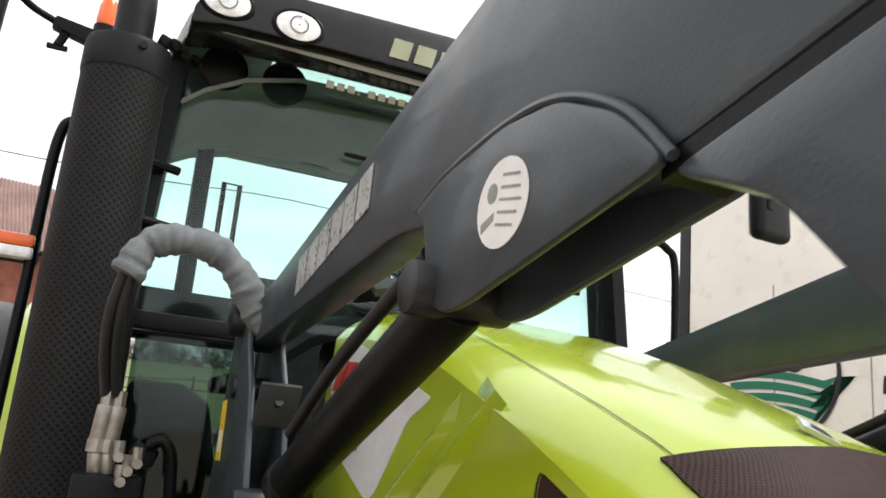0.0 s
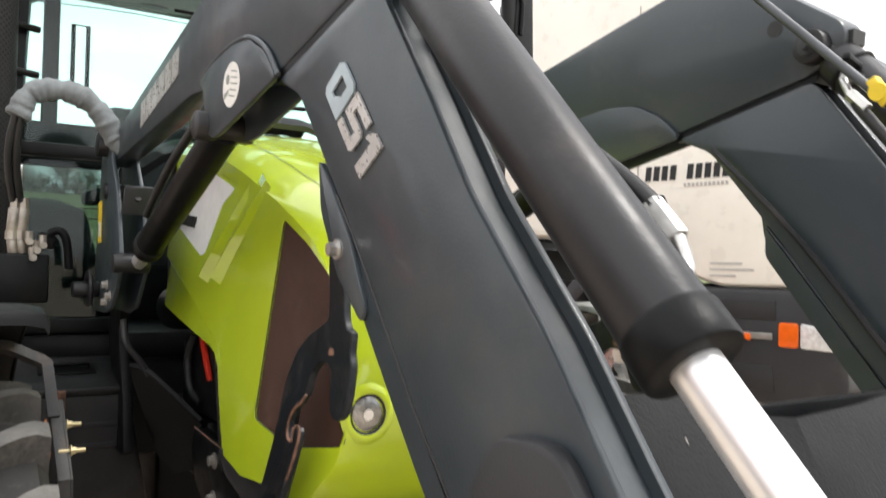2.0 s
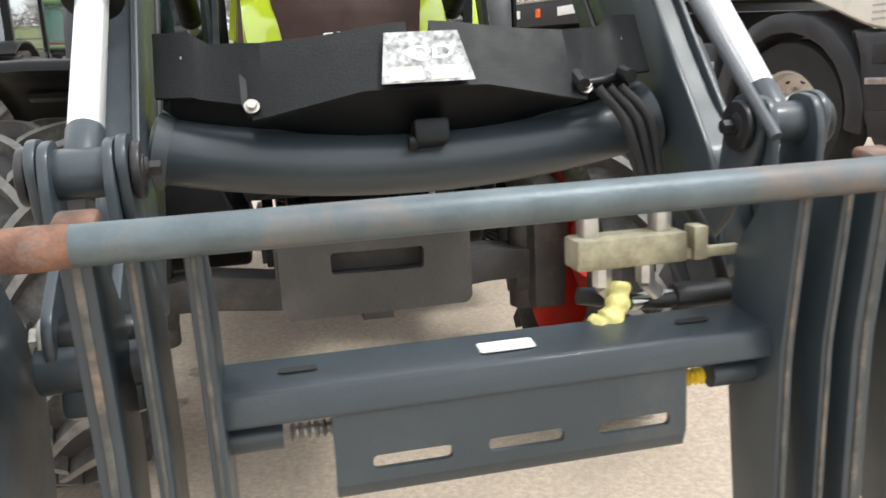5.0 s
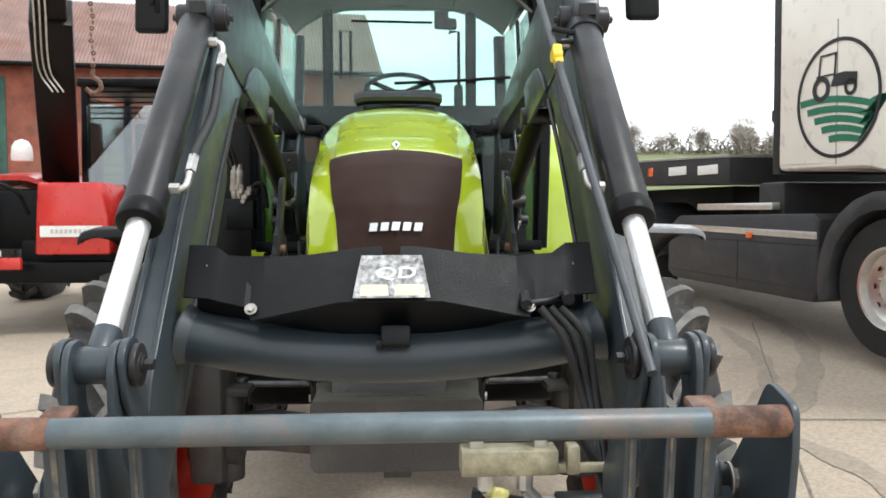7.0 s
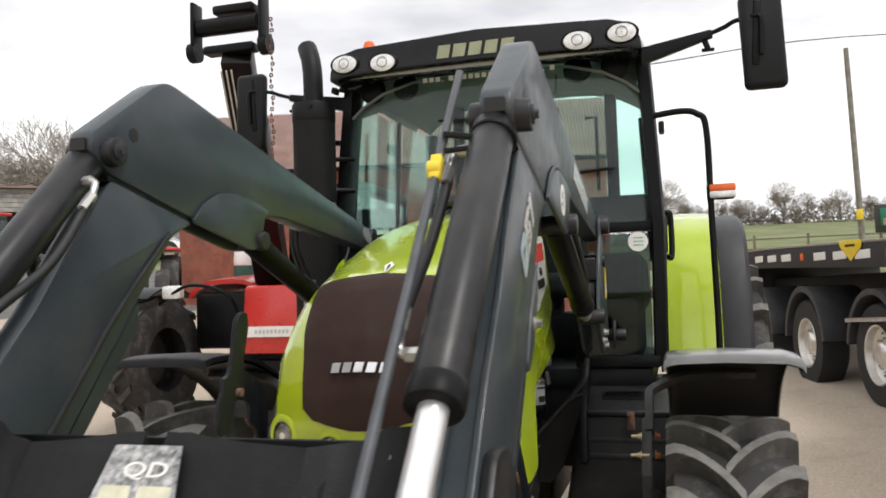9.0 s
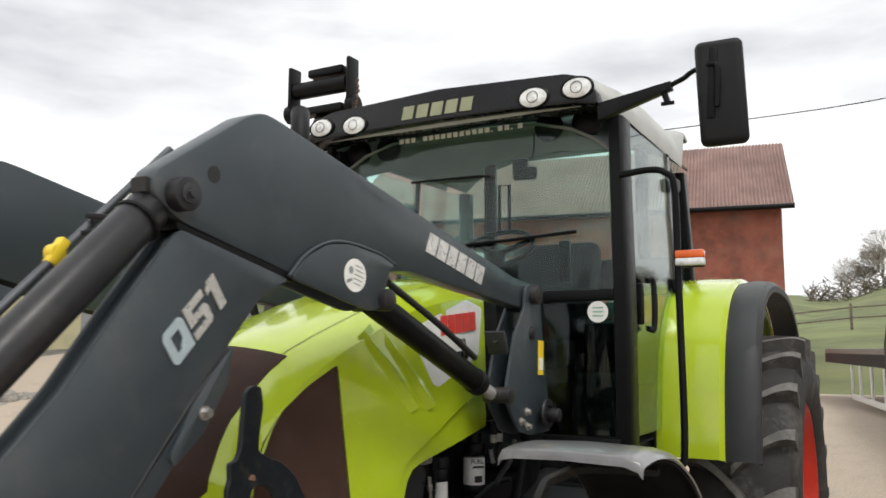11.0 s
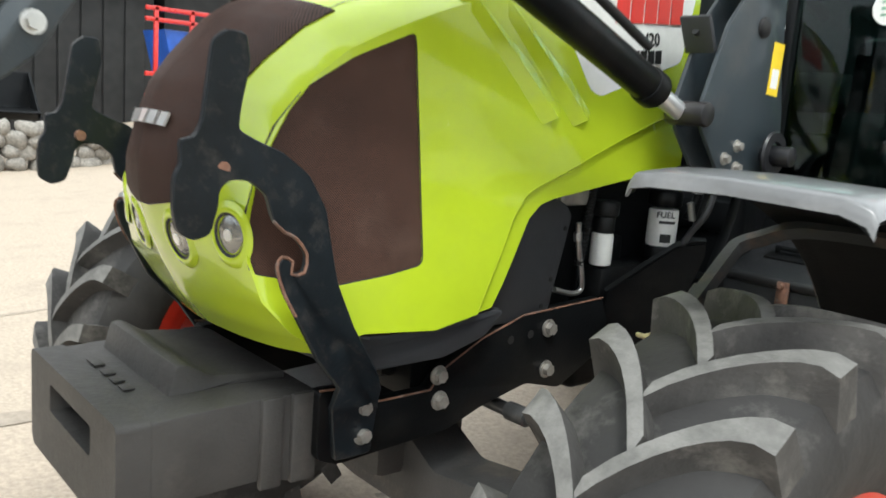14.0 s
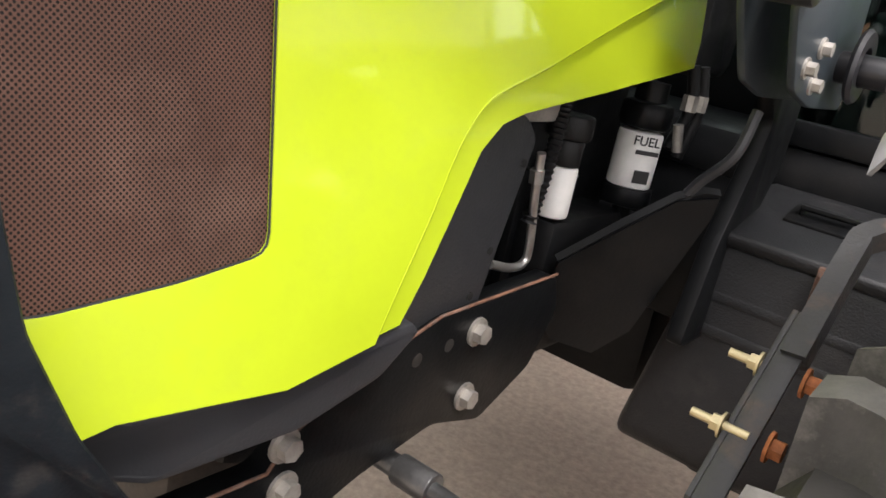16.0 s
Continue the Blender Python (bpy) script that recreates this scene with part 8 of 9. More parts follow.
for x0, x1, z0, z1 in ((-12.0, -10.75, 1.2, 5.1), (-5.6, -4.6, 2.6, 4.0)):
    bm = bmesh.new()
    box(bm, ((x0 + x1) / 2, BY0 - 0.02, (z0 + z1) / 2), (x1 - x0, 0.05, z1 - z0), None, 0.004)
    door = part("barn_door", bm, DOORGREEN, barn, "faded green boarded door")
    for k in range(int((x1 - x0) / 0.16)):
        bm = bmesh.new()
        box(bm, (x0 + 0.08 + 0.16 * k, BY0 - 0.055, (z0 + z1) / 2), (0.150, 0.03, z1 - z0), None, 0.004)
        part("board", bm, DOORGREEN, door)
bm = bmesh.new()
tube(bm, [(BX0, BY0 - 0.42, BEAVE - 0.16), (BX1 + 0.3, BY0 - 0.42, BEAVE - 0.16)], 0.07, 8, curve=False)
part("gutter", bm, BLACK, barn)
# the barn stands askew to the yard, turned about its near corner
turn, corner = Matrix.Rotation(radians(10), 3, "Z"), Vector((BX1, BY0, 0))
barn.location = corner + turn @ (barn.location - corner)
barn.rotation_euler = (0, 0, radians(10))

# weathered shed far off beside the gravel
shed = thing("timber_shed", (-28.2, 33.4, slope(-28.2, 33.4)), "grey weathered timber shed with a dark open front", "shed")
SM = Matrix.Translation((-28.2, 33.4, slope(-28.2, 33.4))) @ Matrix.Rotation(radians(38), 4, "Z")
BOARDS = material("grey_weathered_boards", (0.36, 0.34, 0.31), 0.9, 0, 0.3, 2.0, 0.4, 30)


def shed_part(name, bm, mat, label=""):
    bmesh.ops.transform(bm, matrix=SM, verts=bm.verts[:])
    return part(name, bm, mat, shed, label, 20)


for k in range(13):
    bm = bmesh.new()
    box(bm, (0.0, 2.6, 0.14 + 0.29 * k), (0.06, 5.2, 0.26), None, 0.01)
    shed_part("side_board", bm, BOARDS)
for k in range(5):
    bm = bmesh.new()
    box(bm, (-4.0, 0.0, 2.65 + 0.24 * k), (8.0, 0.06, 0.22), None, 0.01)
    shed_part("front_board", bm, BOARDS)
for x0, x1 in ((-8.0, -4.9),):
    for k in range(9):
        bm = bmesh.new()
        box(bm, ((x0 + x1) / 2, 0.0, 0.14 + 0.29 * k), (x1 - x0, 0.06, 0.26), None, 0.01)
        shed_part("front_board", bm, BOARDS)
bm = bmesh.new()
box(bm, (-4.0, 5.2, 1.9), (8.0, 0.1, 3.8))
shed_part("back_wall", bm, BLACK)
bm = bmesh.new()
prism(bm, [(-0.4, 3.72), (5.6, 4.05), (5.6, 4.15), (-0.4, 3.82)], "x", -8.4, 0.4)
shed_part("shed_roof", bm, TIN)

# ---- red telescopic handler with raised boom ----
HANDLERGLASS = glass("glossy_cab_glass", (0.72, 0.80, 0.80), 0.26)
MRED = material("red_machine_paint", (0.55, 0.028, 0.022), 0.3, 0, 0.08, 3.0, 0.04, 60, coat=0.4)
hz = slope(-3.4, 6.2)
th = thing("telescopic_handler", (-3.4, 6.4, hz), "red telescopic handler with black cab and raised boom", "telehandler")
for s, x in ((-1, -4.93), (1, -2.45)):
    for y in (5.85, 8.6):
        c, R = Vector((x, y, hz + 0.73)), 0.73
        bm = bmesh.new()
        lathe(bm, [(0.36, -0.19), (0.58, -0.21), (0.68, -0.18), (0.69, 0.0), (0.68, 0.18), (0.58, 0.21), (0.36, 0.19)], c, (1, 0, 0), 40, False)
        w = part("wheel", bm, RUBBER, th, "black lugged tyre", 30)
        for side_ in (-1, 1):
            for k in range(16):
                a0 = 2 * math.pi * (k + 0.5 * (side_ > 0)) / 16
                ring = []
                bm = bmesh.new()
                for t in (0, 0.5, 1):
                    h, ang = side_ * 0.20 * t, a0 - 0.25 * t
                    ring.append([bm.verts.new(c + Vector((h, r * math.cos(ang + da), r * math.sin(ang + da)))) for da, r in ((-0.07, R - 0.045), (-0.05, R), (0.05, R), (0.07, R - 0.045))])
                skin(bm, ring, False)
                part("tread_lug", bm, LUGRUBBER, w, "", 30)
        bm = bmesh.new()
        lathe(bm, [(0.36, 0.14), (0.31, 0.05), (0.14, 0.03), (0.001, 0.05)], c, (s, 0, 0), 28, False)
        part("rim", bm, CAST, w)
bm = bmesh.new()
prism(bm, rounded([(-3.64, hz + 0.80), (-2.90, hz + 0.80), (-2.92, hz + 1.20), (-3.00, hz + 1.52), (-3.60, hz + 1.52), (-3.62, hz + 1.20)], 0.04), "y", 5.55, 6.3, 0.03)
body = part("front_frame", bm, MRED, th, "red sloping front frame with a white plate")
bm = bmesh.new()
flat(bm, [(-0.30, -0.055), (0.30, -0.055), (0.30, 0.055), (-0.30, 0.055)], plane_pose((-3.27, 5.535, hz + 1.035), (1, 0, 0), (0, 0, 1)), 0.012)
part("white_plate", bm, WHITE, body)
bm = bmesh.new()
for i in range(9):
    flat(bm, [(-0.20 + i * 0.045, -0.02), (-0.17 + i * 0.045, -0.02), (-0.165 + i * 0.045, 0.02), (-0.195 + i * 0.045, 0.02)], plane_pose((-3.27, 5.522, hz + 1.035), (1, 0, 0), (0, 0, 1)), 0.002)
part("plate_bars", bm, material("faint_grey_print", (0.5, 0.48, 0.46), 0.5, 0, 0.1, 10.0), body)
bm = bmesh.new()
box(bm, (-3.4, 5.75, hz + 0.62), (1.9, 0.22, 0.22), None, 0.03)
box(bm, (-3.4, 7.4, hz + 0.75), (1.0, 3.2, 0.4), None, 0.05)
part("axle_frame", bm, BLACK, th)
bm = bmesh.new()
sheet(bm, lambda u, v: (-4.18 + 0.45 * u, 6.15 + 2.1 * v, hz + 1.50 + 0.14 * math.sin(0.5 + 2.2 * v) - 0.16 * abs(u) ** 4), np.linspace(-1, 1, 9), np.linspace(0, 1, 9), 0.05)
part("engine_hood", bm, MRED, th, "red rounded engine cover")
bm = bmesh.new()
lathe(bm, [(0.11, 0.0), (0.115, 0.06), (0.105, 0.16), (0.07, 0.22), (0.002, 0.245)], (-4.25, 6.69, hz + 1.80), (0, 0, 1), 24)
part("air_cleaner_cap", bm, WHITE, th, "white domed air cleaner cap", 50)
bm = bmesh.new()
box(bm, (-4.18, 7.1, hz + 1.15), (0.80, 1.9, 0.65), None, 0.05)
part("engine_side", bm, BLACK, th)
for s in (-4.90, -2.47):
    bm = bmesh.new()
    sheet(bm, lambda u, v: (s + 0.22 * u, 5.85 - 0.80 * math.cos(1.0 + 1.1 * v), hz + 0.73 + 0.80 * math.sin(1.0 + 1.1 * v)), [-1, -0.8, 0.8, 1], np.linspace(0, 1, 12), 0.02)
    part("wheel_guard", bm, BLACK, th, "black mudguard")
bm = bmesh.new()
box(bm, (-4.55, 5.68, hz + 1.48), (0.24, 0.10, 0.15), None, 0.03)
part("headlamp", bm, CLEARLENS, th)
bm = bmesh.new()
tube(bm, [(-4.75, 5.7, hz + 1.35), (-4.3, 5.6, hz + 1.55), (-3.85, 5.6, hz + 1.45), (-3.75, 5.7, hz + 1.2)], 0.02, 8)
part("brush_bar", bm, BLACK, th)
for px, py in ((-3.42, 6.35), (-2.52, 6.35), (-3.42, 7.7), (-2.52, 7.7)):
    post("cab_post", [(px, py, hz + 1.35), (px, py + 0.04, hz + 2.58)], 0.08, 0.08, BLACK, th)
bm = bmesh.new()
box(bm, (-2.97, 7.0, hz + 2.61), (1.0, 1.5, 0.10), None, 0.03)
part("handler_cab_roof", bm, BLACK, th, "black cab roof with a slatted guard")
for k in range(6):
    bm = bmesh.new()
    box(bm, (-2.97, 6.34 + 0.02 * k, hz + 2.52 - 0.055 * k), (0.86, 0.02, 0.018), None, 0.004)
    part("guard_slat", bm, BLACK, th)
for c, s_ in (((-2.97, 6.33, hz + 1.92), (0.84, 0.012, 0.90)), ((-2.51, 7.0, hz + 2.0), (0.012, 1.3, 1.0)), ((-3.43, 7.0, hz + 2.0), (0.012, 1.3, 1.0))):
    bm = bmesh.new()
    box(bm, c, s_)
    g = part("cab_window", bm, HANDLERGLASS, th, "tinted cab glass")
    g.visible_shadow = False
bm = bmesh.new()
box(bm, (-2.97, 7.2, hz + 1.30), (0.95, 1.4, 0.5), None, 0.05)
box(bm, (-2.97, 7.4, hz + 1.9), (0.5, 0.2, 0.8), None, 0.06)
part("handler_cab_base", bm, BLACK, th)
b0, b1 = Vector((-3.84, 6.75, 1.60)), Vector((-2.92, 4.30, 3.80))
bm = bmesh.new()
d = (b1 - b0)
tq = d.to_track_quat("Z", "Y").to_matrix()
box(bm, b0.lerp(b1, 0.38), (0.36, 0.38, d.length * 0.76), tq, 0.02)
box(bm, b0.lerp(b1, 0.80), (0.27, 0.29, d.length * 0.42), tq, 0.02)
boom = part("boom", bm, material("dark_brown_boom_paint", (0.007, 0.0045, 0.0045), 0.4, 0, 0.25, 5.0, 0.1, 120, spec=0.2), th, "dark raised telescopic boom")
bm = bmesh.new()
for k in range(3):
    o = Vector((-0.06 + 0.05 * k, -0.20, -0.12))
    tube(bm, [b0.lerp(b1, 0.55) + o + Vector((0.12, 0, -0.1)), b0.lerp(b1, 0.60) + o, b0.lerp(b1, 0.8) + o, b0.lerp(b1, 0.98) + o], 0.009, 6)
part("boom_pipe", bm, STEEL, boom)
bm = bmesh.new()
hd = b1 + Vector((-0.04, -0.06, 0.16))
cyl(bm, hd + Vector((-0.30, 0, 0.12)), hd + Vector((0.30, 0, 0.12)), 0.08, 16)
box(bm, hd + Vector((0.0, 0.02, -0.10)), (0.50, 0.14, 0.08), None, 0.02)
for x in (-0.34, 0.34):
    box(bm, hd + Vector((x, 0, 0.14)), (0.04, 0.16, 0.42), None, 0.015)
    cyl(bm, hd + Vector((x * 1.05 - 0.04, 0, -0.10)), hd + Vector((x * 1.05 + 0.04, 0, -0.10)), 0.09, 12)
box(bm, hd + Vector((0.05, 0.05, 0.26)), (0.40, 0.2, 0.08), None, 0.02)
part("tool_head", bm, BLACK, boom, "black tool carriage at the boom end")
bm = bmesh.new()
for k in range(29):
    p = hd + Vector((0.44 + 0.01 * math.sin(k), -0.06, 0.10 - 0.05 * k))
    lathe(bm, [(0.010, -0.006), (0.022, 0), (0.010, 0.006)], p, (1, 0, 0) if k % 2 else (0, 1, 0), 8, False)
part("chain", bm, RUST, boom, "rusty lifting chain")
bm = bmesh.new()
p = hd + Vector((0.44, -0.06, -1.33))
tube(bm, [p, p + Vector((0, 0, -0.06)), p + Vector((0.05, 0, -0.10)), p + Vector((0.06, 0, -0.16)), p + Vector((0.0, 0, -0.20)), p + Vector((-0.06, 0, -0.16))], 0.020, 8)
part("hook", bm, RUST, boom, "rusty lifting hook")
bm = bmesh.new()
box(bm, (-3.85, 5.50, hz + 0.72), (0.22, 0.06, 0.12), None, 0.02)
part("tow_bracket", bm, MRED, th)


def far_tractor(at, turn, mat, lab):
    """A farm tractor far off, of a few pixels."""
    t = thing("farm_tractor", at, lab, "tractor", "parked machines behind")
    m = Matrix.Translation(at) @ Matrix.Rotation(radians(turn), 4, "Z")

    def put(name, bm, mt, label=""):
        bmesh.ops.transform(bm, matrix=m, verts=bm.verts[:])
        return part(name, bm, mt, t, label)
    bm = bmesh.new()
    box(bm, (0, -1.2, 1.25), (0.75, 1.7, 0.75), None, 0.12, 3)
    put("bonnet", bm, mat)
    bm = bmesh.new()
    box(bm, (0, -0.4, 0.85), (0.5, 3.0, 0.5), None, 0.05)
    put("chassis", bm, BLACK)
    for s in (-1, 1):
        for y, r, w in ((-1.7, 0.55, 0.32), (0.75, 0.80, 0.45)):
            bm = bmesh.new()
            lathe(bm, [(r * 0.55, -w / 2), (r * 0.95, -w / 2), (r, -w / 4), (r, w / 4), (r * 0.95, w / 2), (r * 0.55, w / 2)], (s * 0.85, y, r), (1, 0, 0), 28, False)
            put("wheel", bm, RUBBER)
            bm = bmesh.new()
            cyl(bm, (s * (0.85 + w * 0.3), y, r), (s * (0.85 + w * 0.36), y, r), r * 0.56, 20)
            put("rim", bm, material("dusty_rim", (0.35, 0.30, 0.24), 0.7, 0, 0.2, 8.0))
        bm = bmesh.new()
        box(bm, (s * 0.85, 0.65, 1.72), (0.5, 1.1, 0.08), None, 0.03)
        put("mudguard", bm, mat)
    for x, y in ((-0.6, -0.2), (0.6, -0.2), (-0.6, 1.1), (0.6, 1.1)):
        bm = bmesh.new()
        box(bm, (x, y, 2.05), (0.07, 0.07, 1.25), None, 0.01)
        put("cab_post", bm, BLACK)
    bm = bmesh.new()
    box(bm, (0, 0.45, 2.70), (1.35, 1.55, 0.12), None, 0.04)
    put("cab_roof", bm, mat)
    bm = bmesh.new()
    box(bm, (0, 0.45, 2.1), (1.15, 1.25, 1.05))
    g = put("cab_glazing", bm, CABGLASS)
    g.visible_shadow = False
    bm = bmesh.new()
    box(bm, (0, 0.6, 1.6), (1.0, 0.9, 0.3), None, 0.05)
    put("cab_base", bm, BLACK)
    return t


far_tractor((-12.6, 15.9, slope(-12.6, 15.9)), 30, MRED, "red farm tractor parked behind the telehandler")
far_tractor((-24.6, 23.4, slope(-24.6, 23.4)), 75, MRED, "red farm tractor standing far off on gravel")
far_tractor((-23.8, 20.2, slope(-23.8, 20.2)), 60, MRED, "red farm tractor far off beside another")
far_tractor((-4.2, 18.0, slope(-4.2, 18)), 100, material("grey_green_machine", (0.06, 0.11, 0.05), 0.4, 0, 0.1, 4.0), "dark green farm tractor before the barn")

far_tractor((-25.6, 33.0, slope(-25.6, 33)), 150, material("blue_machine_paint", (0.02, 0.05, 0.16), 0.4, 0, 0.1, 4.0), "dark blue farm tractor beside the timber shed")

# ---- stone wall, black shed and implements beyond the far side ----
STONE = material("grey_field_stone", (0.27, 0.25, 0.22), 0.9, 0, 0.35, 5.0, 0.8, 25, dirt=(0.13, 0.12, 0.10), dirt_amount=0.6, dirt_scale=4.0)
wall = thing("stone_wall", (-12.5, 2.5, slope(-12.5, 2.5)), "low dry-stone wall of grey field stones", "wall", kind="structure")
rs = random.Random(4)
stones = []
for k in range(5):
    bm = bmesh.new()
    bmesh.ops.create_icosphere(bm, subdivisions=2, radius=0.5)
    for v in bm.verts:
        v.co *= 0.86 + 0.32 * noise.noise(v.co * 2.3 + Vector((k * 5, 0, 0)))
    for v in bm.verts:
        v.co = Vector((math.copysign(abs(v.co.x) ** 0.7, v.co.x), math.copysign(abs(v.co.y) ** 0.7, v.co.y), math.copysign(abs(v.co.z) ** 0.7, v.co.z)))
    me = bpy.data.meshes.new("stone")
    bm.to_mesh(me)
    bm.free()
    for p in me.polygons:
        p.use_smooth = True
    me.materials.append(STONE)
    stones.append(me)
for row in range(4):
    for k in range(46):
        ob = new("stone", stones[rs.randrange(5)])
        y = -3.0 + k * 0.30 + rs.uniform(-0.05, 0.05) + 0.15 * (row % 2)
        x = -13.2 + rs.uniform(-0.08, 0.08)
        ob.location = (x - wall.location.x, y - wall.location.y, 0.12 + row * 0.19 + rs.uniform(-0.02, 0.02))
        ob.rotation_euler = (rs.uniform(0, 6), rs.uniform(-0.3, 0.3), rs.uniform(0, 6))
        ob.scale = (rs.uniform(0.26, 0.40), rs.uniform(0.22, 0.32), rs.uniform(0.18, 0.26))
        ob.parent = wall
bshed = thing("black_shed", (-19, 2, slope(-19, 2)), "long black timber shed behind the stone wall", "shed")
bm = bmesh.new()
prism(bm, [(-19.0, -0.2), (-19.0, 4.6), (-23.0, 9.0), (-27.0, 4.6), (-27.0, -0.2)], "y", -16, 7.2)
part("shed_body", bm, material("black_tarred_boards", (0.018, 0.018, 0.018), 0.85, 0, 0.3, 3.0, 0.3, 30), bshed, "", 0)
for k in range(45):
    bm = bmesh.new()
    box(bm, (-18.97, -15.7 + k * 0.51, 2.2), (0.05, 0.46, 4.7), None, 0.01)
    part("shed_board", bm, bshed.children[0].data.materials[0], bshed)
bm = bmesh.new()
prism(bm, [(-18.5, 4.15), (-18.5, 4.30), (-23.0, 9.25), (-27.5, 4.30), (-27.5, 4.15), (-23.0, 9.10)], "y", -16.4, 7.5)
part("shed_roof", bm, TIN, bshed)
lean = thing("sheet_lean_to", (-19.4, 12.5, slope(-19.4, 12.5)), "pale yellow sheet-clad lean-to beside the black shed", "shed")
bm = bmesh.new()
prism(bm, [(-19.2, 0.0), (-19.2, 4.75), (-23.0, 5.3), (-23.0, 0.0)], "y", 11.6, 14.0)
part("sheet_wall", bm, material("pale_yellow_sheeting", (0.50, 0.46, 0.28), 0.7, 0, 0.12, 1.5, 0.2, 20), lean, "", 0)
bm = bmesh.new()
prism(bm, [(-19.3, 0.0), (-19.3, 4.6), (-23.0, 5.3), (-23.0, 0.0)], "y", 7.6, 11.55)
part("dark_bay", bm, bpy.data.materials["black_tarred_boards"], lean, "dark open bay", 0)
bm = bmesh.new()
prism(bm, [(-18.8, 4.75), (-18.8, 4.90), (-23.2, 5.55), (-23.2, 5.40)], "y", 7.4, 14.2)
part("lean_to_roof", bm, TIN, lean)
BLUE = material("blue_implement_paint", (0.02, 0.09, 0.42), 0.4, 0, 0.15, 4.0, 0.1, 60)
imp = thing("blue_hopper", (-14.6, 6.5, slope(-14.6, 6.5)), "blue steel hopper on a red frame behind the wall", "implement")
bz = slope(-14.6, 6.5)
bm = bmesh.new()
prism(bm, [(5.7, bz + 1.35), (7.1, bz + 1.35), (7.3, bz + 2.15), (5.5, bz + 2.15)], "x", -15.2, -14.1, 0.02)
part("hopper", bm, BLUE, imp)
for y in (5.3, 6.0, 6.8, 7.6):
    bm = bmesh.new()
    box(bm, (-14.0, y, bz + 1.6), (0.08, 0.08, 1.9), None, 0.01)
    part("frame_post", bm, MRED, imp)
for z in (0.9, 1.3, 2.3, 2.5):
    bm = bmesh.new()
    box(bm, (-14.0, 6.4, bz + z), (0.08, 2.6, 0.08), None, 0.01)
    part("frame_rail", bm, MRED, imp)
bk = thing("loader_bucket", (-13.9, 1.8, slope(-13.9, 1.8)), "black steel loader bucket lying on the wall", "bucket")
bm = bmesh.new()
z0 = slope(-13.9, 1.8) + 0.85
prism(bm, rounded([(-14.6, z0), (-13.8, z0 - 0.02), (-13.6, z0 + 0.12), (-13.75, z0 + 0.15), (-14.3, z0 + 0.18), (-14.45, z0 + 0.8), (-14.6, z0 + 0.8)], 0.03), "y", 0.4, 3.2, 0.01)
part("bucket_shell", bm, BLACK, bk)
for y in (0.4, 1.8, 3.2):
    bm = bmesh.new()
    prism(bm, [(-14.55, z0 + 0.02), (-13.65, z0 + 0.02), (-14.4, z0 + 0.8)], "y", y - 0.02, y + 0.02)
    part("bucket_side", bm, BLACK, bk)

# ---- field fence, pole, wire, sign, bare trees ----
WOOD = material("weathered_fence_wood", (0.16, 0.13, 0.10), 0.9, 0, 0.3, 6.0, 0.4, 60)
fence = thing("field_fence", (4, 42, slope(4, 42)), "weathered post and rail field fence", "fence")
fp = [(x, 42 + 0.10 * x) for x in np.arange(-16, 34, 2.6)]
for i, (x, y) in enumerate(fp):
    bm = bmesh.new()
    box(bm, (x, y, slope(x, y) + 0.6), (0.12, 0.12, 1.3), None, 0.01)
    part("fence_post", bm, WOOD, fence)
    if i:
        a = fp[i - 1]
        for h in (0.55, 1.05):
            bm = bmesh.new()
            tube(bm, [(a[0], a[1], slope(*a) + h), (x, y, slope(x, y) + h)], 0.05, 4, curve=False)
            part("fence_rail", bm, WOOD, fence)
pole = thing("utility_pole", (6.9, 28.0, slope(6.9, 28)), "tall weathered wooden utility pole", "pole")
bm = bmesh.new()
cyl(bm, (6.95, 28.0, slope(6.9, 28) - 0.3), (6.75, 28.0, 9.6), 0.11, 16, 0.08)
part("pole_shaft", bm, material("grey_pole_wood", (0.22, 0.20, 0.17), 0.85, 0, 0.25, 4.0, 0.3, 40), pole)
bm = bmesh.new()
box(bm, (6.85, 27.86, 3.9), (0.22, 0.02, 0.35), None, 0.004)
part("pole_plate", bm, YELLOW, pole, "small yellow plate")
wire = bmesh.new()
tube(wire, [(-6.0, 24.0, 8.6), (0.0, 26.0, 9.2), (6.75, 28, 10.0), (20, 33, 10.5), (45, 42, 12.0)], 0.018, 5, 6)
alone("overhead_wire", wire, BLACK, "thin black overhead wire between poles", "wire")
sign = thing("sign_board", (10.4, 38.0, slope(10.4, 38)), "dark green sign board on posts by the field", "sign")
sz = slope(10.4, 38)
bm = bmesh.new()
box(bm, (10.4, 38.0, 4.45), (1.85, 0.08, 1.25), None, 0.02)
part("board", bm, material("dark_sign_frame", (0.03, 0.035, 0.03), 0.6, 0, 0.1, 6.0), sign)
bm = bmesh.new()
box(bm, (10.4, 37.94, 4.5), (1.4, 0.04, 0.80), None, 0.01)
part("sign_face", bm, LOGOGREEN, sign)
bm = bmesh.new()
for k in range(3):
    box(bm, (10.45, 37.91, 4.72 - 0.2 * k), (0.9 - 0.2 * k, 0.02, 0.07))
box(bm, (9.95, 37.91, 4.3), (0.3, 0.02, 0.3))
part("sign_bars", bm, material("orange_grey_bars", (0.35, 0.22, 0.15), 0.6, 0, 0.2, 6.0), sign)
for x in (9.7, 11.1):
    bm = bmesh.new()
    box(bm, (x, 38.05, (4.0 + sz) / 2), (0.12, 0.12, 4.0 - sz + 0.3), None, 0.01)
    part("sign_post", bm, WOOD, sign)

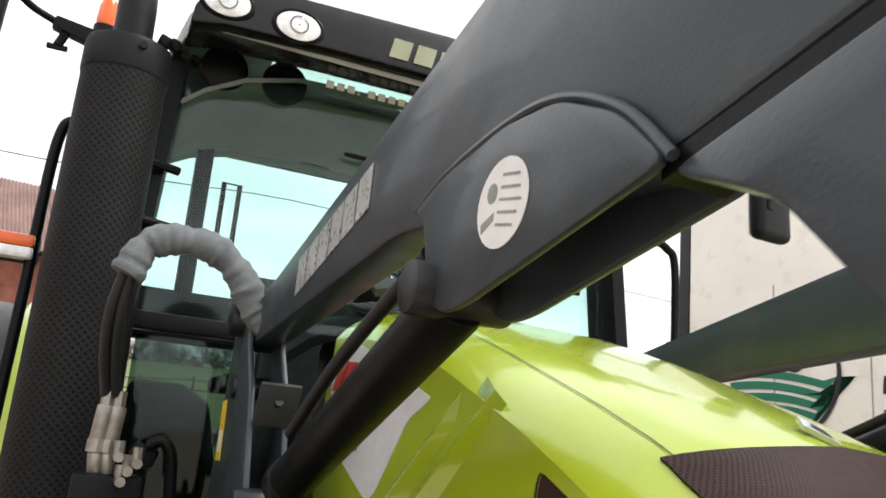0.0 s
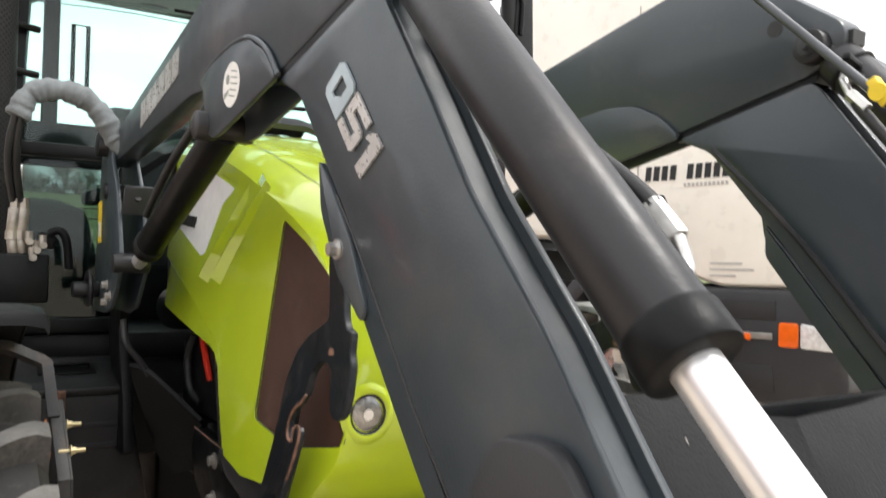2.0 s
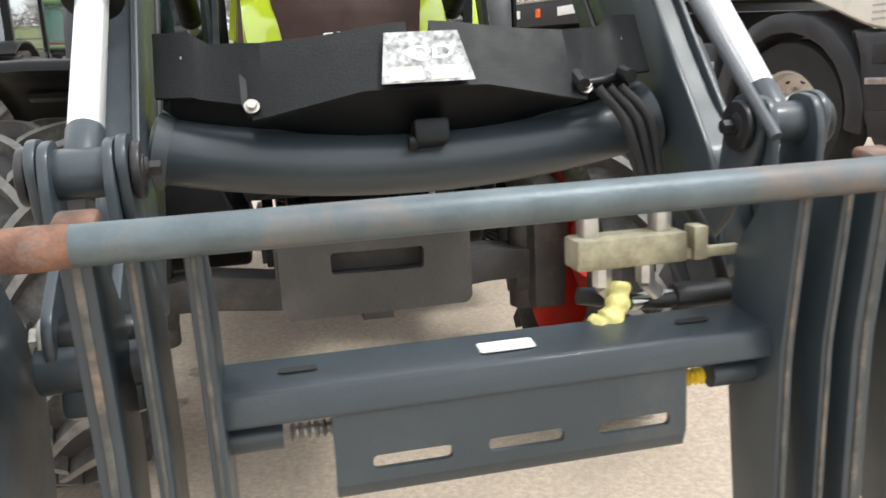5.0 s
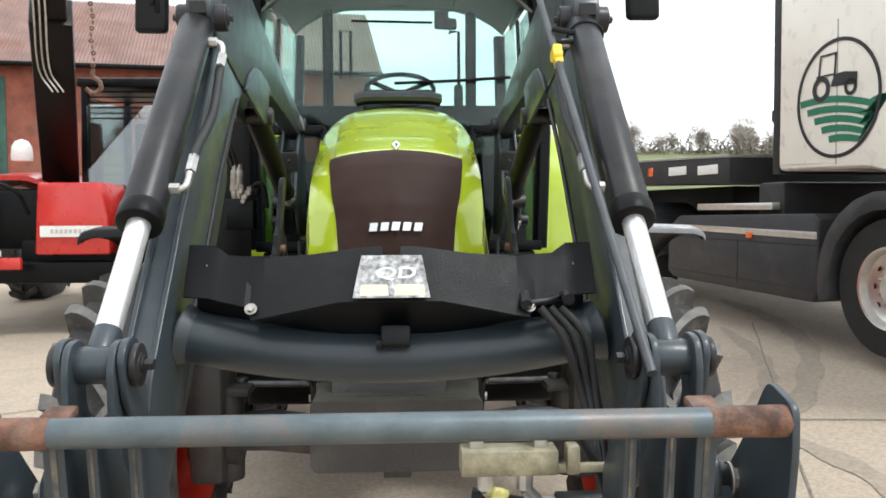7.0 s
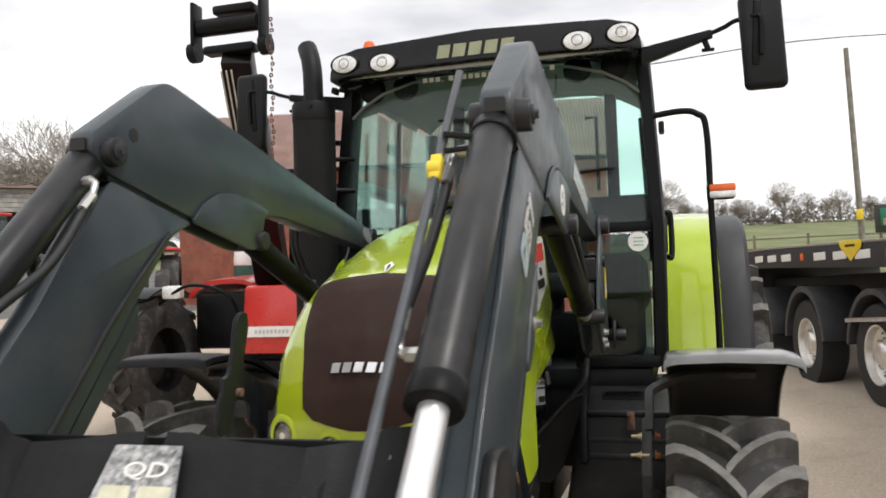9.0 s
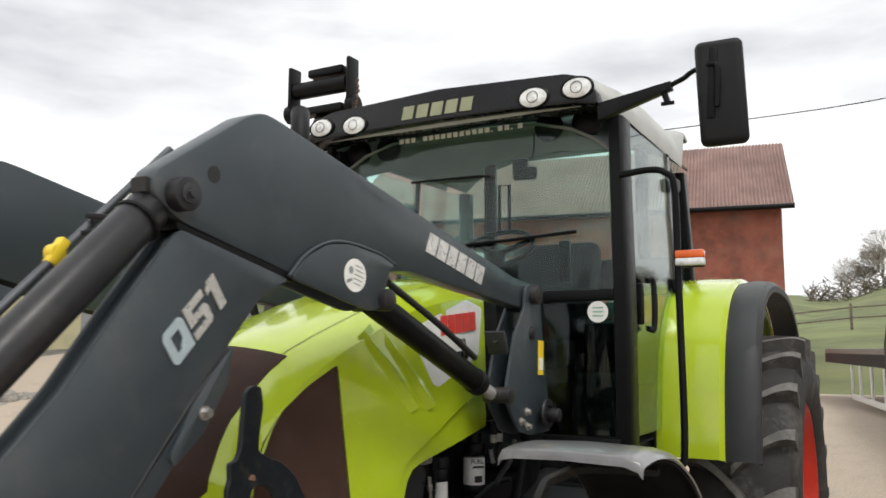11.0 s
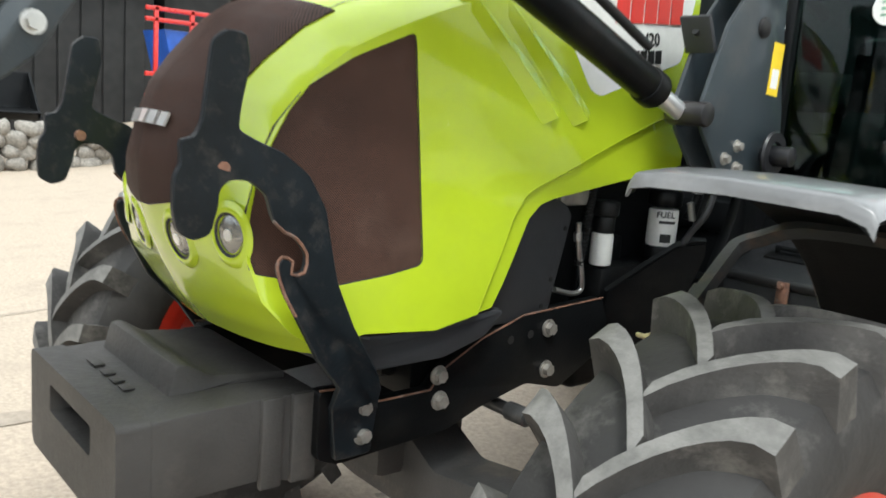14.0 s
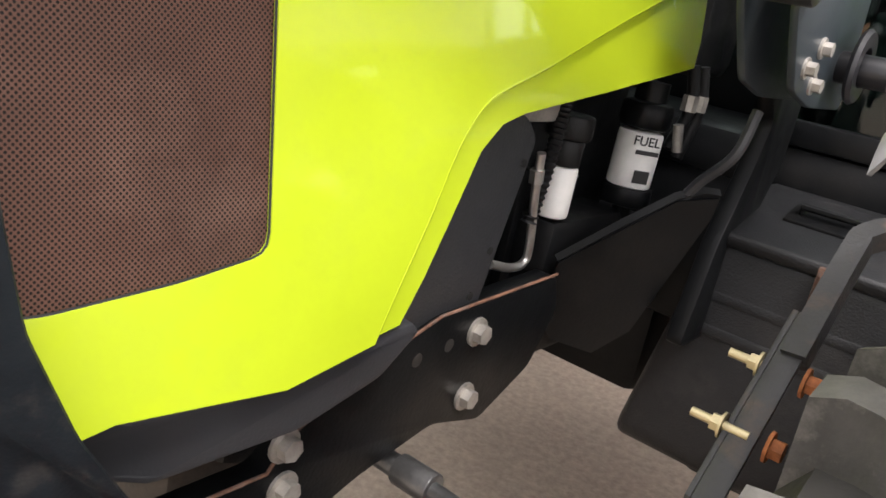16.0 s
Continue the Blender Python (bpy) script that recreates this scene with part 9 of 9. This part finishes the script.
# bark paled, the haze over the distant trees put into its colour
BARK = material("grey_brown_bark", (0.32, 0.28, 0.245), 0.95, 0, 0.3, 3.0, 0.4, 30)


def bare_tree(seed, h):
    """A leafless tree: trunk and limbs, and a crown of fine twigs. Built at the origin."""
    r = random.Random(seed)
    limbs, twigs = bmesh.new(), bmesh.new()

    def grow(p, d, length, rad, depth):
        q = p + d * length
        bend = Vector((r.uniform(-1, 1), r.uniform(-1, 1), r.uniform(-0.2, 0.6))) * length * 0.08
        bmx = limbs if depth < 3 else twigs
        tube(bmx, [p, (p + q) / 2 + bend, q], lambda t: max(rad * (1 - 0.4 * t), 0.026), 5 if depth < 3 else 3, 2, cap=False)
        if depth >= 6:
            return
        n = 3 if depth < 2 else (3 if depth < 4 else 2)
        for _ in range(n + (r.random() < 0.4)):
            nd = (d * 0.9 + Vector((r.uniform(-1, 1), r.uniform(-1, 1), r.uniform(-0.25, 0.75))) * 0.75).normalized()
            grow(p + (q - p) * r.uniform(0.55, 1.0), nd, length * r.uniform(0.58, 0.82), rad * 0.55, depth + 1)
    grow(Vector((0, 0, -0.2)), Vector((r.uniform(-0.05, 0.05), r.uniform(-0.05, 0.05), 1)), h * 0.30, h * 0.022, 0)
    for _ in range(1500):
        d = Vector((r.gauss(0, 1), r.gauss(0, 1), r.gauss(0, 1))).normalized()
        lump = 1.0 + 0.22 * noise.noise(d * 2.2 + Vector((seed, 0, 0)))
        q = Vector((0, 0, h * 0.60)) + Vector((d.x * 0.36, d.y * 0.36, d.z * 0.38)) * h * lump * r.random() ** 0.33
        e = (d + Vector((r.uniform(-1, 1), r.uniform(-1, 1), r.uniform(-0.3, 1))) * 0.7).normalized()
        tube(twigs, [q - e * h * 0.06, q + e * h * 0.015], 0.021, 3, curve=False, cap=False)
    return limbs, twigs


protos = []
for k, h in enumerate((11.0, 9.5, 12.0, 8.0)):
    limbs, twigs = bare_tree(11 + k, h)
    t = thing("bare_tree", (0, 0, 0), "leafless winter tree with a spread of fine twigs on the skyline", "tree", "bare trees on the skyline")
    part("trunk", limbs, BARK, t)
    part("crown", twigs, BARK, t)
    protos.append(t)
rt = random.Random(9)
spots = [(x, 118 + 10 * math.sin(x * 0.11) + rt.uniform(-6, 6)) for x in np.arange(-4, 66, 2.0)]
spots += [(-58 + 5.5 * k, 52 + rt.uniform(-5, 8)) for k in range(9)] + [(-44, 40), (-47, 37), (-50, 34), (-46, 45)]
spots += [(-41.2, 48), (-43, 50), (-44.6, 48.5), (-46.2, 51), (-47.8, 49), (-49.5, 50), (-51.5, 48), (-45.4, 54), (-48.6, 55), (-53.5, 51)]
for i, (x, y) in enumerate(spots):
    m = Matrix.Translation((x, y, slope(x, y))) @ Matrix.Rotation(rt.uniform(0, 6.28), 4, "Z")
    s = rt.uniform(0.50, 0.80) if y > 100 else (rt.uniform(1.40, 1.75) if i >= len(spots) - 10 else rt.uniform(0.62, 0.82))
    src = protos[i % 4]
    if i < 4:
        src.location, src.rotation_euler, src.scale = m.translation, (0, 0, rt.uniform(0, 6)), (s, s, s)
    else:
        copy_thing(src, m @ Matrix.Scale(s, 4))
# hedge line under the trees
bm = bmesh.new()
rh = random.Random(2)
for k in range(3200):
    x = rh.uniform(-8, 75)
    y = 112 + 10 * math.sin(x * 0.11) + rh.uniform(-1.5, 1.5)
    z = slope(x, y) + abs(rh.gauss(0, 0.8))
    d = Vector((rh.uniform(-1, 1), rh.uniform(-1, 1), rh.uniform(0, 1))).normalized()
    tube(bm, [(x, y, z), Vector((x, y, z)) + d * rh.uniform(0.6, 1.6)], 0.05, 3, curve=False, cap=False)
alone("hedge", bm, material("bare_hedge_twigs", (0.17, 0.14, 0.11), 0.95, 0, 0.3, 2.0), "bare brown hedge along the field edge", "hedge", kind="stuff")
